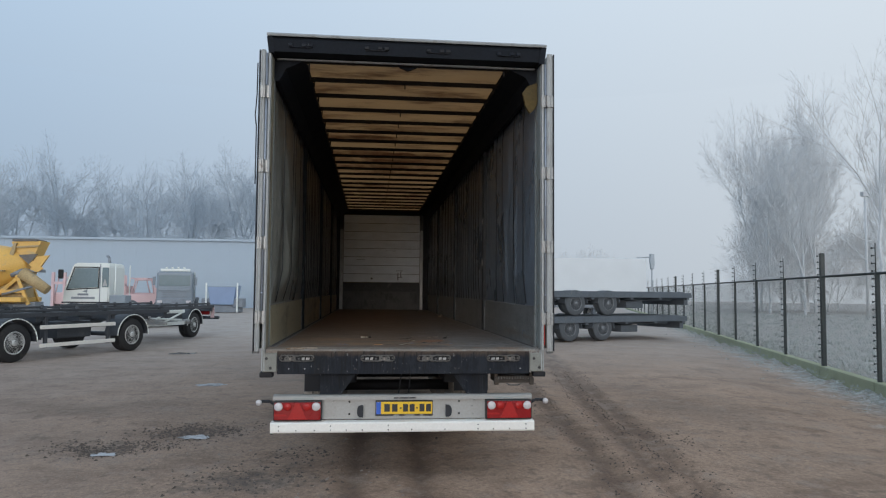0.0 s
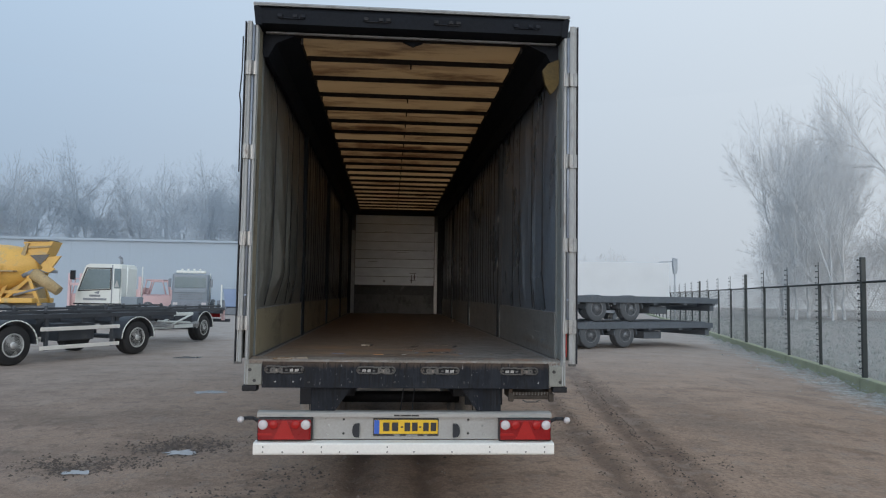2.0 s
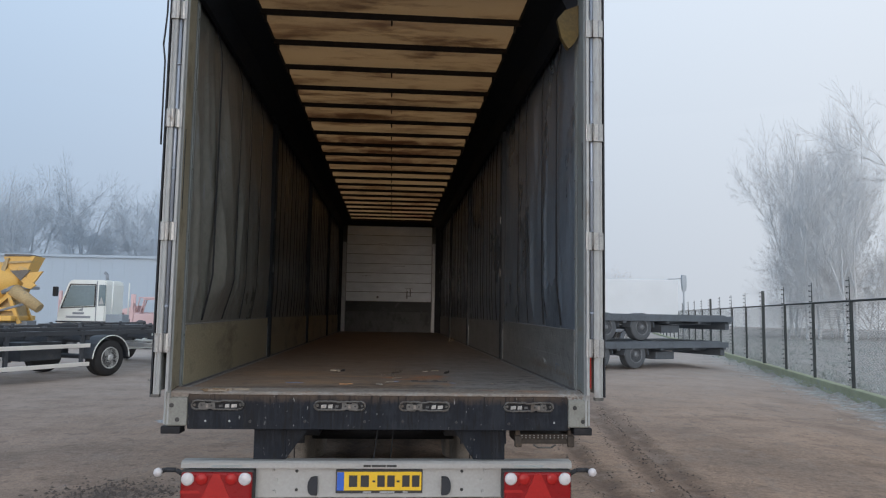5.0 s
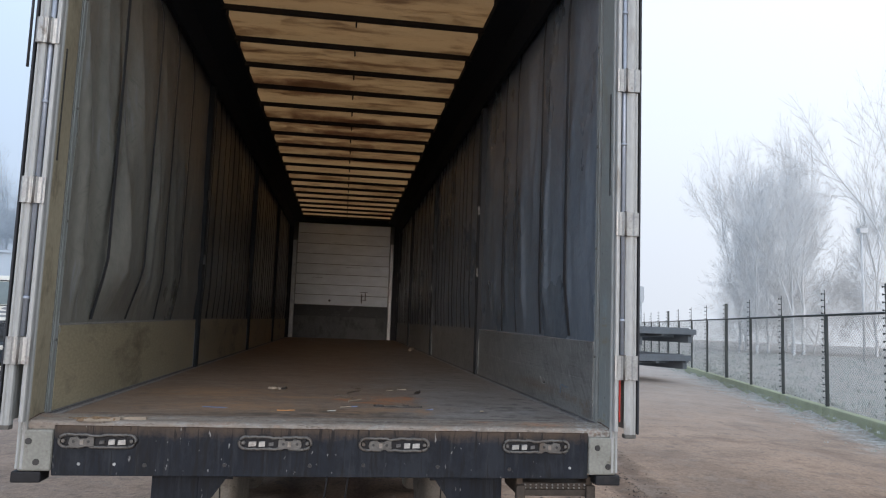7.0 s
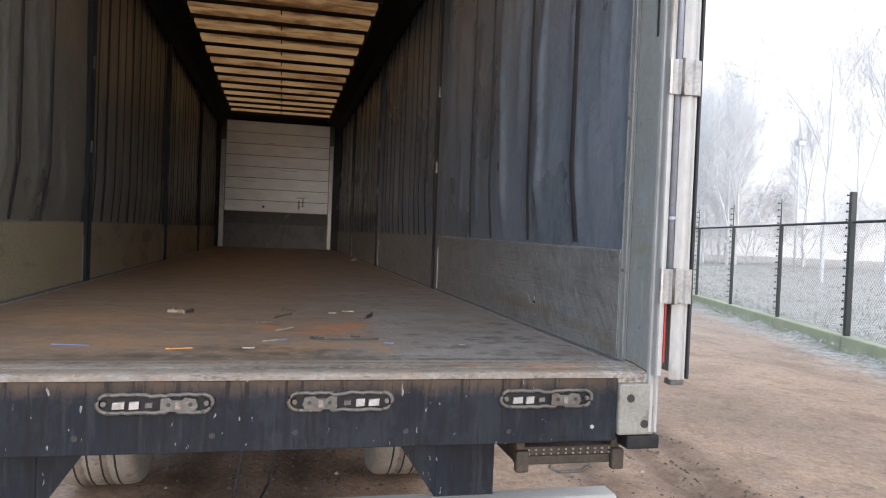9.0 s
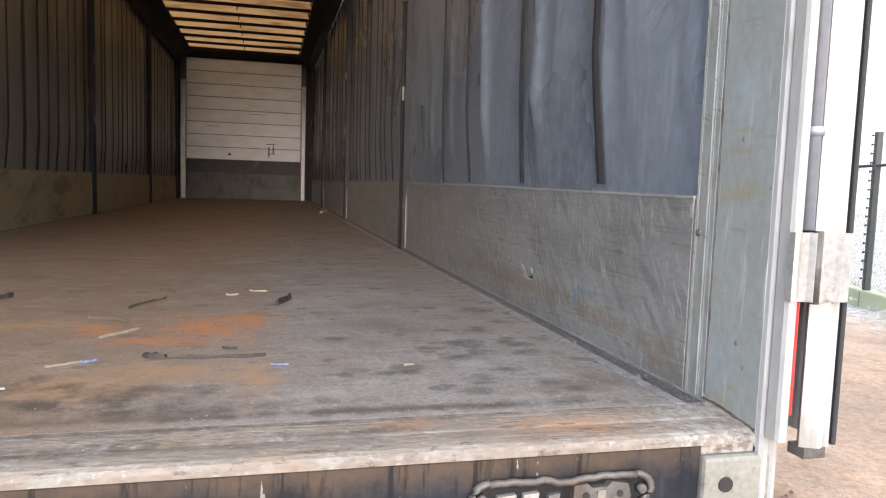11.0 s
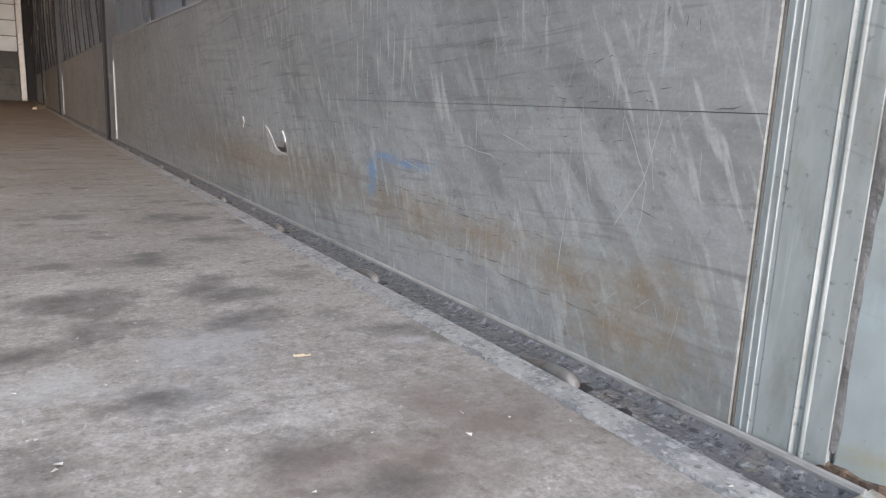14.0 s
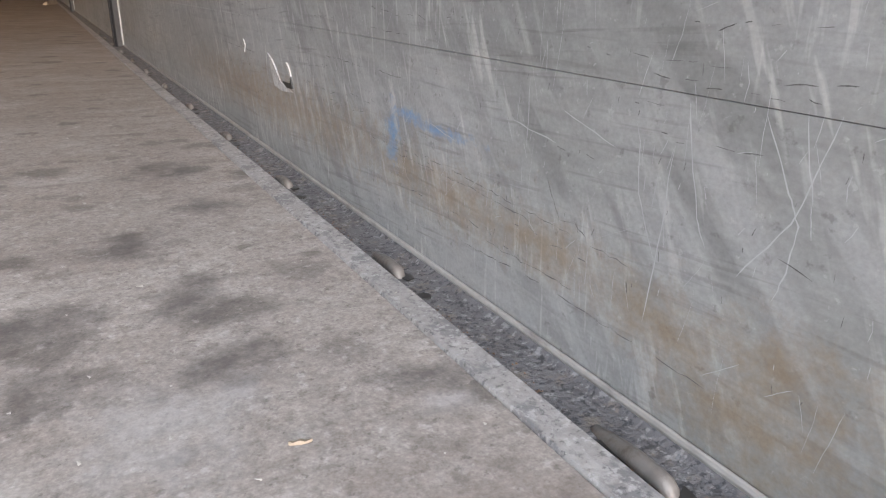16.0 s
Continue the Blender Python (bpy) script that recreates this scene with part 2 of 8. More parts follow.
M["front_grime"] = mat("black_grimed_board", (0.036, 0.036, 0.034), 0.6, 0, 0.5, 5, 40, 0.15, (0.15, 0.15, 0.14), 0.56, 4, (1, 1, 2))
M["bin"] = mat("zinc_channel", (0.11, 0.107, 0.104), 0.65, 0.15, 0.30, 12, 260, 0.25, (0.05, 0.047, 0.045), 0.52, 22)
M["debris_wood"] = mat("splintered_wood", (0.16, 0.105, 0.06), 0.8, 0, 0.35, 20, 120, 0.3)
M["dark_stick"] = mat("dark_stick", (0.030, 0.024, 0.020), 0.7, 0, 0.3, 20, 100, 0.3)
M["orange_wood"] = mat("orange_wood", (0.36, 0.17, 0.06), 0.8, 0, 0.3, 30, 120, 0.3)
M["chip_white"] = mat("chip_of_paint", (0.31, 0.297, 0.275), 0.7, 0, 0.2, 30, 120, 0.2)
M["twig_bark"] = mat("brown_twig", (0.085, 0.062, 0.045), 0.8, 0, 0.4, 30, 120, 0.3)
M["paper"] = mat("pale_scrap", (0.225, 0.182, 0.135), 0.8, 0, 0.2, 20, 90, 0.2)
M["blue"] = mat("blue_scrap", (0.12, 0.16, 0.26), 0.6, 0, 0.2, 20, 90)
M["orange_scrap"] = mat("orange_scrap", (0.20, 0.09, 0.045), 0.9, 0, 0.4, 20, 90)
M["lens_red"] = mat("red_lamp_lens", (0.24, 0.007, 0.008), 0.32, 0, 0.15, 30, 90, 0.1, spec=0.3)
M["reflector"] = mat("red_reflector", (0.37, 0.016, 0.014), 0.35, 0, 0.15, 60, 160, 0.1, spec=0.3)
M["lens_white"] = mat("clear_lamp_lens", (0.56, 0.53, 0.53), 0.3, 0, 0.1, 30, 90, 0.1)
M["plate"] = mat("yellow_plate", (0.72, 0.44, 0.02), 0.35, 0, 0.06, 6, 60, 0.03)
M["plate_blue"] = mat("blue_plate_band", (0.02, 0.10, 0.45), 0.4, 0, 0.05)
M["ink"] = mat("black_ink", (0.02, 0.02, 0.02), 0.5, 0, 0.1)
M["concrete"] = mat("mossy_concrete", (0.345, 0.36, 0.235), 0.8, 0, 0.22, 3, 50, 0.4, (0.36, 0.38, 0.34), 0.58, 2)
M["fence"] = mat("dark_green_fence_steel", (0.028, 0.036, 0.036), 0.5, 0.1, 0.2)
# bark colours have the fog's haze mixed in, one tone per distance
M["bark"] = mat("bark_paled_for_fog", (0.53, 0.54, 0.545), 0.9, 0, 0.2, 2, 20, 0.2)
M["bark_mid"] = mat("bark_greyed_for_fog", (0.575, 0.585, 0.588), 0.9, 0, 0.15, 2, 20, 0.2)
M["bark_far"] = mat("bark_blued_for_fog", (0.385, 0.44, 0.49), 0.9, 0, 0.15, 2, 20, 0.2)
M["frost"] = mat("frosted_grass", (0.40, 0.425, 0.40), 0.9, 0, 0.3, 1.5, 30, 0.3, (0.30, 0.33, 0.27), 0.56, 1.2)
M["yellow"] = mat("yellow_mixer_paint", (0.66, 0.39, 0.09), 0.5, 0, 0.15, 1, 20, 0.08, (0.42, 0.33, 0.18), 0.55, 1.8)
M["drum_blue"] = mat("blue_drum_paint", (0.06, 0.16, 0.42), 0.45, 0, 0.2, 1, 20, 0.05, (0.22, 0.26, 0.32), 0.58, 1.5)
M["dull_yellow"] = mat("dull_yellow_webbing", (0.085, 0.056, 0.015), 0.8, 0, 0.4, 6, 60, 0.2)
M["cement"] = mat("cement_caked_yellow", (0.42, 0.31, 0.16), 0.8, 0, 0.3, 3, 20, 0.2, (0.27, 0.22, 0.15), 0.52, 3)
# stacked trailers: contrast of chassis, tyres and rims softened to paint in haze
M["stack"] = mat("dark_chassis_haze_tint", (0.095, 0.112, 0.13), 0.7, 0, 0.3, 2, 20, 0.1, (0.14, 0.145, 0.15), 0.58, 3)
M["stack_tyre"] = mat("haze_greyed_tyre", (0.09, 0.10, 0.11), 0.85, 0, 0.2, 6, 80, 0.2)
M["stack_rim"] = mat("haze_greyed_rim", (0.175, 0.187, 0.20), 0.6, 0.1, 0.2, 6, 60, 0.1)
M["cab_white"] = mat("white_cab_paint", (0.68, 0.71, 0.68), 0.35, 0, 0.08, 1, 20, 0.03)
# lorry, forklift, skip and hall colours are lightened to imitate fog
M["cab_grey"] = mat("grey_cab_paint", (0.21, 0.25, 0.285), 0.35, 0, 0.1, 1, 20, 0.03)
M["machine_red"] = mat("fog_paled_red_paint", (0.60, 0.42, 0.42), 0.5, 0, 0.12, 1, 20, 0.05)
M["skip_blue"] = mat("fog_paled_blue_paint", (0.22, 0.30, 0.45), 0.5, 0, 0.15, 1, 20, 0.05)
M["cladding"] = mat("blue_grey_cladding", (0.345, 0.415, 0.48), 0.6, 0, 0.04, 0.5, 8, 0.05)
M["dark_glass"] = mat("dark_window_glass", (0.17, 0.22, 0.235), 0.12, 0, 0.1, 2, 10, 0.0)
M["rim"] = mat("steel_rim", (0.60, 0.61, 0.60), 0.4, 0.4, 0.2, 8, 60, 0.1, (0.12, 0.10, 0.09), 0.6, 8)
# distant chassis paint, its darks raised to imitate haze
M["chassis_far"] = mat("haze_paled_chassis_paint", (0.21, 0.235, 0.265), 0.6, 0, 0.3, 2, 20, 0.1, (0.16, 0.16, 0.155), 0.6, 2)
M["chassis_near"] = mat("worn_black_chassis", (0.050, 0.056, 0.065), 0.55, 0, 0.3, 2, 20, 0.1, (0.12, 0.11, 0.10), 0.6, 2)
M["chain"] = mat("grey_green_wire", (0.13, 0.145, 0.14), 0.6, 0.1, 0.2)
M["step_steel"] = mat("rusty_brown_step_steel", (0.052, 0.042, 0.034), 0.7, 0.0, 0.4, 8, 60, 0.3, (0.11, 0.075, 0.05), 0.54, 12, spec=0.3)
M["corner"] = mat("stained_corner_sheet", (0.215, 0.215, 0.19), 0.6, 0.05, 0.25, 8, 90, 0.12, (0.10, 0.085, 0.065), 0.55, 14)
# pole and box trailer: base colours mixed towards the fog's grey
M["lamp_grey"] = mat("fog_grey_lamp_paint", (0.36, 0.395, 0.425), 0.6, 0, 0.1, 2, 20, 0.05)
M["box_white"] = mat("fog_matched_box_sheet", (0.61, 0.635, 0.645), 0.6, 0, 0.06, 1, 20, 0.03)


def water_mat():
    m = bpy.data.materials.new("puddle_water"); m.use_nodes = True
    p = m.node_tree.nodes["Principled BSDF"]
    p.inputs["Base Color"].default_value, p.inputs["Roughness"].default_value = (0.33, 0.31, 0.295, 1), 0.10
    p.inputs["Specular IOR Level"].default_value = 1.0
    return m


M["water"] = water_mat()


def spots(nt, base, col, vec, scale, share, amount, radius=0.42):
    """Soft roundish drip stains strewn at random."""
    N, L = nt.nodes, nt.links
    wob = N.new("ShaderNodeTexNoise"); wob.inputs["Scale"].default_value, wob.inputs["Detail"].default_value = scale * 2.2, 4; L.new(vec, wob.inputs[0])
    off = N.new("ShaderNodeVectorMath"); off.operation = "MULTIPLY_ADD"; L.new(wob.outputs["Color"], off.inputs[0]); off.inputs[1].default_value = (0.5 / scale,) * 3; L.new(vec, off.inputs[2])
    flat = N.new("ShaderNodeVectorMath"); flat.operation = "MULTIPLY"; flat.inputs[1].default_value = (1, 1.25, 0); L.new(off.outputs[0], flat.inputs[0])
    vo = N.new("ShaderNodeTexVoronoi"); vo.inputs["Scale"].default_value = scale; L.new(flat.outputs[0], vo.inputs[0])
    sep = N.new("ShaderNodeSeparateColor"); L.new(vo.outputs["Color"], sep.inputs[0])
    rad = ramp(nt, sep.outputs[0], 0, 1, radius * 0.35, radius)
    d = calc(nt, "DIVIDE", vo.outputs["Distance"], rad)
    m = ramp(nt, d, 1.06, 0.70, 0, amount)
    keep = calc(nt, "LESS_THAN", sep.outputs[1], share)
    return blend(nt, base, col, calc(nt, "MULTIPLY", calc(nt, "MULTIPLY", m, keep), ramp(nt, sep.outputs[2], 0, 1, 0.45, 1.0)))


def floor_mat():
    m = mat("worn_plywood_floor", (0.236, 0.213, 0.197), 0.65, 0, 0.14, 2.6, 22, 0.08, (0.285, 0.266, 0.252), 0.54, 2.2, (1.0, 1.5, 1), spec=0.25)
    nt = m.node_tree; N, L = nt.nodes, nt.links
    p = N["Principled BSDF"]; out = p.inputs["Base Color"].links[0].from_socket
    vec = N.new("ShaderNodeTexCoord").outputs["Object"]
    sep = N.new("ShaderNodeSeparateXYZ"); L.new(vec, sep.inputs[0])
    # brown worn middle and west half, grey dusty east side
    wide = fuzz(nt, vec, 2.4, 6, 0.62)
    west = ramp(nt, calc(nt, "ADD", sep.outputs[0], calc(nt, "MULTIPLY", wide, 1.1)), 1.12, 0.58, 0, 0.9)
    out = blend(nt, out, (0.185, 0.133, 0.097), west)
    # darker with depth: the dim far interior is painted into the colour
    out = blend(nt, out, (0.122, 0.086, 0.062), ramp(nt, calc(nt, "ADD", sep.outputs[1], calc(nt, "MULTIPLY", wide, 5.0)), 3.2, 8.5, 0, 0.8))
    # smeared mottling
    out = blend(nt, out, (0.15, 0.128, 0.112), ramp(nt, fuzz(nt, vec, 7.0, 7, 0.68, (0.9, 1.2, 1), 3.1), 0.48, 0.66, 0, 0.36))
    out = blend(nt, out, (0.37, 0.352, 0.335), ramp(nt, fuzz(nt, vec, 11.0, 7, 0.68, (0.8, 1.3, 1), 7.7), 0.50, 0.68, 0, 0.38))
    out = spots(nt, out, (0.075, 0.068, 0.063), vec, 9.0, 0.30, 0.70, 0.46)
    out = spots(nt, out, (0.08, 0.072, 0.067), vec, 14.0, 0.34, 0.75, 0.46)
    out = spots(nt, out, (0.13, 0.115, 0.105), vec, 20.0, 0.25, 0.8, 0.50)
    # long faint scrape marks across and along
    out = blend(nt, out, (0.12, 0.10, 0.09), ramp(nt, fuzz(nt, vec, 1.0, 5, 0.6, (4.0, 34, 1), 1.7), 0.58, 0.68, 0, 0.35))
    # fine grit and specks
    out = blend(nt, out, (0.13, 0.115, 0.105), ramp(nt, fuzz(nt, vec, 70, 5, 0.7), 0.52, 0.63, 0, 0.55))
    out = blend(nt, out, (0.42, 0.405, 0.39), ramp(nt, fuzz(nt, vec, 110, 3, 0.6, (1, 1, 1), 5.0), 0.59, 0.68, 0, 0.28))
    out = blend(nt, out, (0.072, 0.064, 0.06), ramp(nt, fuzz(nt, vec, 160, 4, 0.65, (1, 1, 1), 2.0), 0.60, 0.68, 0, 0.5))
    out = blend(nt, out, (0.225, 0.150, 0.100), calc(nt, "MULTIPLY", west, 0.42))
    gs = N.new("ShaderNodeVectorMath"); gs.operation = "SCALE"; L.new(out, gs.inputs[0]); L.new(calc(nt, "MULTIPLY", ramp(nt, fuzz(nt, vec, 210, 3), 0.3, 0.7, 0.82, 1.18), ramp(nt, fuzz(nt, vec, 520, 2), 0.3, 0.7, 0.84, 1.16)), gs.inputs["Scale"]); out = gs.outputs[0]
    # brick dust, rust, pale dust and black grime near the tail
    out = patch(nt, out, (0.40, 0.158, 0.058), [(0.30, 0.90, 0.15, 0.17), (0.39, 0.97, 0.09, 0.14), (0.04, 0.86, 0.07, 0.08), (0.22, 0.74, 0.14, 0.06)], 0.78, vec, 0.9, 14.0)
    out = patch(nt, out, (0.33, 0.195, 0.108), [(0.42, 0.40, 0.05, 0.18), (0.24, 0.45, 0.16, 0.12), (-0.2, 0.95, 0.3, 0.08), (0.05, 0.36, 0.2, 0.1), (-0.5, 0.5, 0.4, 0.2), (-0.7, 1.1, 0.4, 0.3)], 0.72, vec, 0.8, 14.0)
    out = patch(nt, out, (0.40, 0.40, 0.395), [(0.50, 0.27, 0.07, 0.03), (0.885, 0.44, 0.05, 0.04), (0.97, 0.40, 0.05, 0.03)], 0.32, vec, 0.7, 22.0)
    out = patch(nt, out, (0.055, 0.047, 0.041), [(0.15, 0.29, 0.22, 0.09), (0.30, 0.20, 0.25, 0.05), (-0.25, 0.22, 0.5, 0.06), (-0.06, 0.36, 0.20, 0.08), (0.55, 0.165, 0.9, 0.02), (-0.7, 0.160, 0.7, 0.02)], 0.8, vec, 0.7, 16.0)
    out = patch(nt, out, (0.125, 0.098, 0.082), [(1.10, 0.28, 0.06, 0.05), (1.0, 0.25, 0.12, 0.04)], 0.7, vec, 0.9, 16.0)
    out = patch(nt, out, (0.105, 0.082, 0.065), [(0.3, 0.172, 0.7, 0.020), (-0.6, 0.165, 0.6, 0.02)], 0.75, vec, 0.8, 20.0)
    out = patch(nt, out, (0.15, 0.125, 0.108), [(0.70, 0.86, 0.12, 0.12), (0.62, 1.05, 0.10, 0.05), (0.60, 0.70, 0.10, 0.06)], 0.6, vec, 0.5, 10.0)
    # drip stains that the walk passes, and a chalky smear
    out = patch(nt, out, (0.088, 0.080, 0.076), [(0.781, 0.833, 0.085, 0.10), (0.772, 0.706, 0.07, 0.045), (0.779, 1.206, 0.08, 0.08), (0.73, 1.19, 0.06, 0.05), (0.66, 0.68, 0.07, 0.06), (0.79, 0.86, 0.05, 0.05)], 0.42, vec, 1.0, 9.0)
    out = patch(nt, out, (0.066, 0.060, 0.057), [(0.885, 0.655, 0.06, 0.03), (0.826, 0.60, 0.05, 0.02), (0.852, 0.305, 0.032, 0.016), (0.73, 0.40, 0.032, 0.02), (0.937, 0.40, 0.026, 0.016), (1.027, 0.241, 0.04, 0.018), (0.984, 0.294, 0.03, 0.02), (0.973, 0.223, 0.03, 0.015), (0.996, 0.824, 0.026, 0.03), (0.62, 0.721, 0.03, 0.02), (0.867, 0.508, 0.04, 0.03)], 0.82, vec, 0.9, 26.0)
    out = patch(nt, out, (0.070, 0.064, 0.062), [(0.945, 0.385, 0.036, 0.024), (1.025, 0.65, 0.034, 0.036), (1.0, 0.795, 0.03, 0.03), (1.031, 0.535, 0.045, 0.03), (0.93, 0.55, 0.034, 0.03), (1.09, 0.90, 0.03, 0.03), (1.148, 0.465, 0.04, 0.022), (1.07, 1.09, 0.045, 0.05), (1.04, 0.69, 0.03, 0.02), (0.93, 0.66, 0.04, 0.03)], 0.82, vec, 0.9, 28.0)
    out = patch(nt, out, (0.34, 0.345, 0.36), [(0.99, 0.495, 0.05, 0.035), (0.97, 0.445, 0.05, 0.03), (1.14, 0.432, 0.02, 0.012)], 0.3, vec, 0.9, 24.0)
    out = patch(nt, out, (0.128, 0.098, 0.082), [(1.10, 0.33, 0.07, 0.06), (1.13, 0.27, 0.06, 0.06), (1.05, 0.27, 0.07, 0.04)], 0.55, vec, 1.0, 12.0)
    L.new(out, p.inputs["Base Color"])
    return m


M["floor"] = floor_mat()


def sill_mat():
    """Ridged tail sill: pale worn zinc with rust blooms and remnants of grey-blue paint."""
    m = mat("rusty_sill_steel", (0.205, 0.174, 0.146), 0.65, 0.05, 0.35, 9, 80, 0.3, (0.20, 0.155, 0.12), 0.55, 9, (0.6, 2.0, 1))
    nt = m.node_tree; N, L = nt.nodes, nt.links
    p = N["Principled BSDF"]; out = p.inputs["Base Color"].links[0].from_socket
    vec = N.new("ShaderNodeTexCoord").outputs["Object"]
    out = blend(nt, out, (0.28, 0.29, 0.28), ramp(nt, fuzz(nt, vec, 13, 7, 0.7, (0.8, 1.6, 1)), 0.54, 0.62, 0, 0.38))
    out = blend(nt, out, (0.25, 0.125, 0.06), ramp(nt, fuzz(nt, vec, 9, 8, 0.75, (0.7, 1.8, 1), 4.0), 0.55, 0.64, 0, 0.30))
    out = patch(nt, out, (0.36, 0.155, 0.06), [(0.95, 0.06, 0.15, 0.045), (0.66, 0.09, 0.06, 0.02)], 0.55, vec, 0.8, 60.0)
    out = patch(nt, out, (0.060, 0.048, 0.040), [(0.35, 0.116, 0.75, 0.012), (-0.6, 0.116, 0.7, 0.012), (0.15, 0.06, 0.30, 0.022), (0.55, 0.075, 0.14, 0.016)], 0.8, vec, 0.8, 22.0)
    out = blend(nt, out, (0.36, 0.365, 0.355), ramp(nt, fuzz(nt, vec, 70, 5, 0.65), 0.58, 0.66, 0, 0.35))
    sx = N.new("ShaderNodeSeparateXYZ"); L.new(vec, sx.inputs[0])
    out = blend(nt, out, (0.34, 0.36, 0.355), calc(nt, "MULTIPLY", ramp(nt, fuzz(nt, vec, 55, 6, 0.7, (1, 1, 1), 8.0), 0.47, 0.56, 0, 0.6), ramp(nt, sx.outputs[0], 1.04, 1.12)))
    out = blend(nt, out, (0.07, 0.055, 0.045), ramp(nt, fuzz(nt, vec, 48, 5, 0.7, (0.5, 1.6, 1), 2.0), 0.56, 0.65, 0, 0.75))
    L.new(out, p.inputs["Base Color"])
    return m


M["sill"] = sill_mat()


def beam_mat():
    """Tail beam: dark navy paint with pale run-off streaks, brown dust under the sill and chips."""
    m = M["steel_dark"]; nt = m.node_tree; N, L = nt.nodes, nt.links
    p = N["Principled BSDF"]; out = p.inputs["Base Color"].links[0].from_socket
    vec = N.new("ShaderNodeTexCoord").outputs["Object"]
    sep = N.new("ShaderNodeSeparateXYZ"); L.new(vec, sep.inputs[0])
    out = blend(nt, out, (0.036, 0.039, 0.044), ramp(nt, fuzz(nt, vec, 1.0, 6, 0.65, (30, 30, 3.0)), 0.53, 0.65, 0, 0.45))
    out = blend(nt, out, (0.022, 0.026, 0.033), ramp(nt, fuzz(nt, vec, 6.0, 7, 0.72, (1, 1, 0.7), 2.0), 0.49, 0.61, 0, 0.5))
    top = ramp(nt, calc(nt, "ADD", sep.outputs[2], calc(nt, "MULTIPLY", fuzz(nt, vec, 14, 6, 0.7), 0.12)), 1.115, 1.165, 0, 0.85)
    top = calc(nt, "MULTIPLY", top, ramp(nt, sep.outputs[2], 1.25, 1.2))
    out = blend(nt, out, (0.075, 0.052, 0.036), top)
    out = blend(nt, out, (0.006, 0.006, 0.007), ramp(nt, fuzz(nt, vec, 1.0, 5, 0.6, (55, 40, 5), 6.0), 0.55, 0.63, 0, 0.8))
    out = blend(nt, out, (0.30, 0.30, 0.29), ramp(nt, fuzz(nt, vec, 60, 3, 0.5, (1, 1, 0.35), 1.0), 0.685, 0.71, 0, 0.6))
    L.new(out, p.inputs["Base Color"])
    return m


beam_mat()


def side_vec(nt):
    """Along the trailer and up, for things that stand upright beside it."""
    N, L = nt.nodes, nt.links
    tc = N.new("ShaderNodeTexCoord").outputs["Object"]; sw = N.new("ShaderNodeSeparateXYZ"); L.new(tc, sw.inputs[0]); cb = N.new("ShaderNodeCombineXYZ")
    L.new(sw.outputs[1], cb.inputs[0]); L.new(sw.outputs[2], cb.inputs[1])
    return cb.outputs[0]


def lines(nt, base, vec, ang, across, along, lo, amt, col, patchy=4.0, gate=(0.42, 0.60)):
    """Fine scratches or smears that run at an angle, gathered in places."""
    N, L = nt.nodes, nt.links
    mp = N.new("ShaderNodeMapping"); mp.vector_type = "TEXTURE"; mp.inputs["Rotation"].default_value = (0, 0, radians(ang - 90)); L.new(vec, mp.inputs[0])
    no = fuzz(nt, mp.outputs[0], 1.0, 3, 0.55, (across, along, 1), ang * 0.37)
    f = calc(nt, "MULTIPLY", ramp(nt, no, lo, lo + 0.08, 0, amt), ramp(nt, fuzz(nt, vec, patchy, 3, 0.5, (1, 1, 1), ang), gate[0], gate[1]))
    return blend(nt, base, col, f)


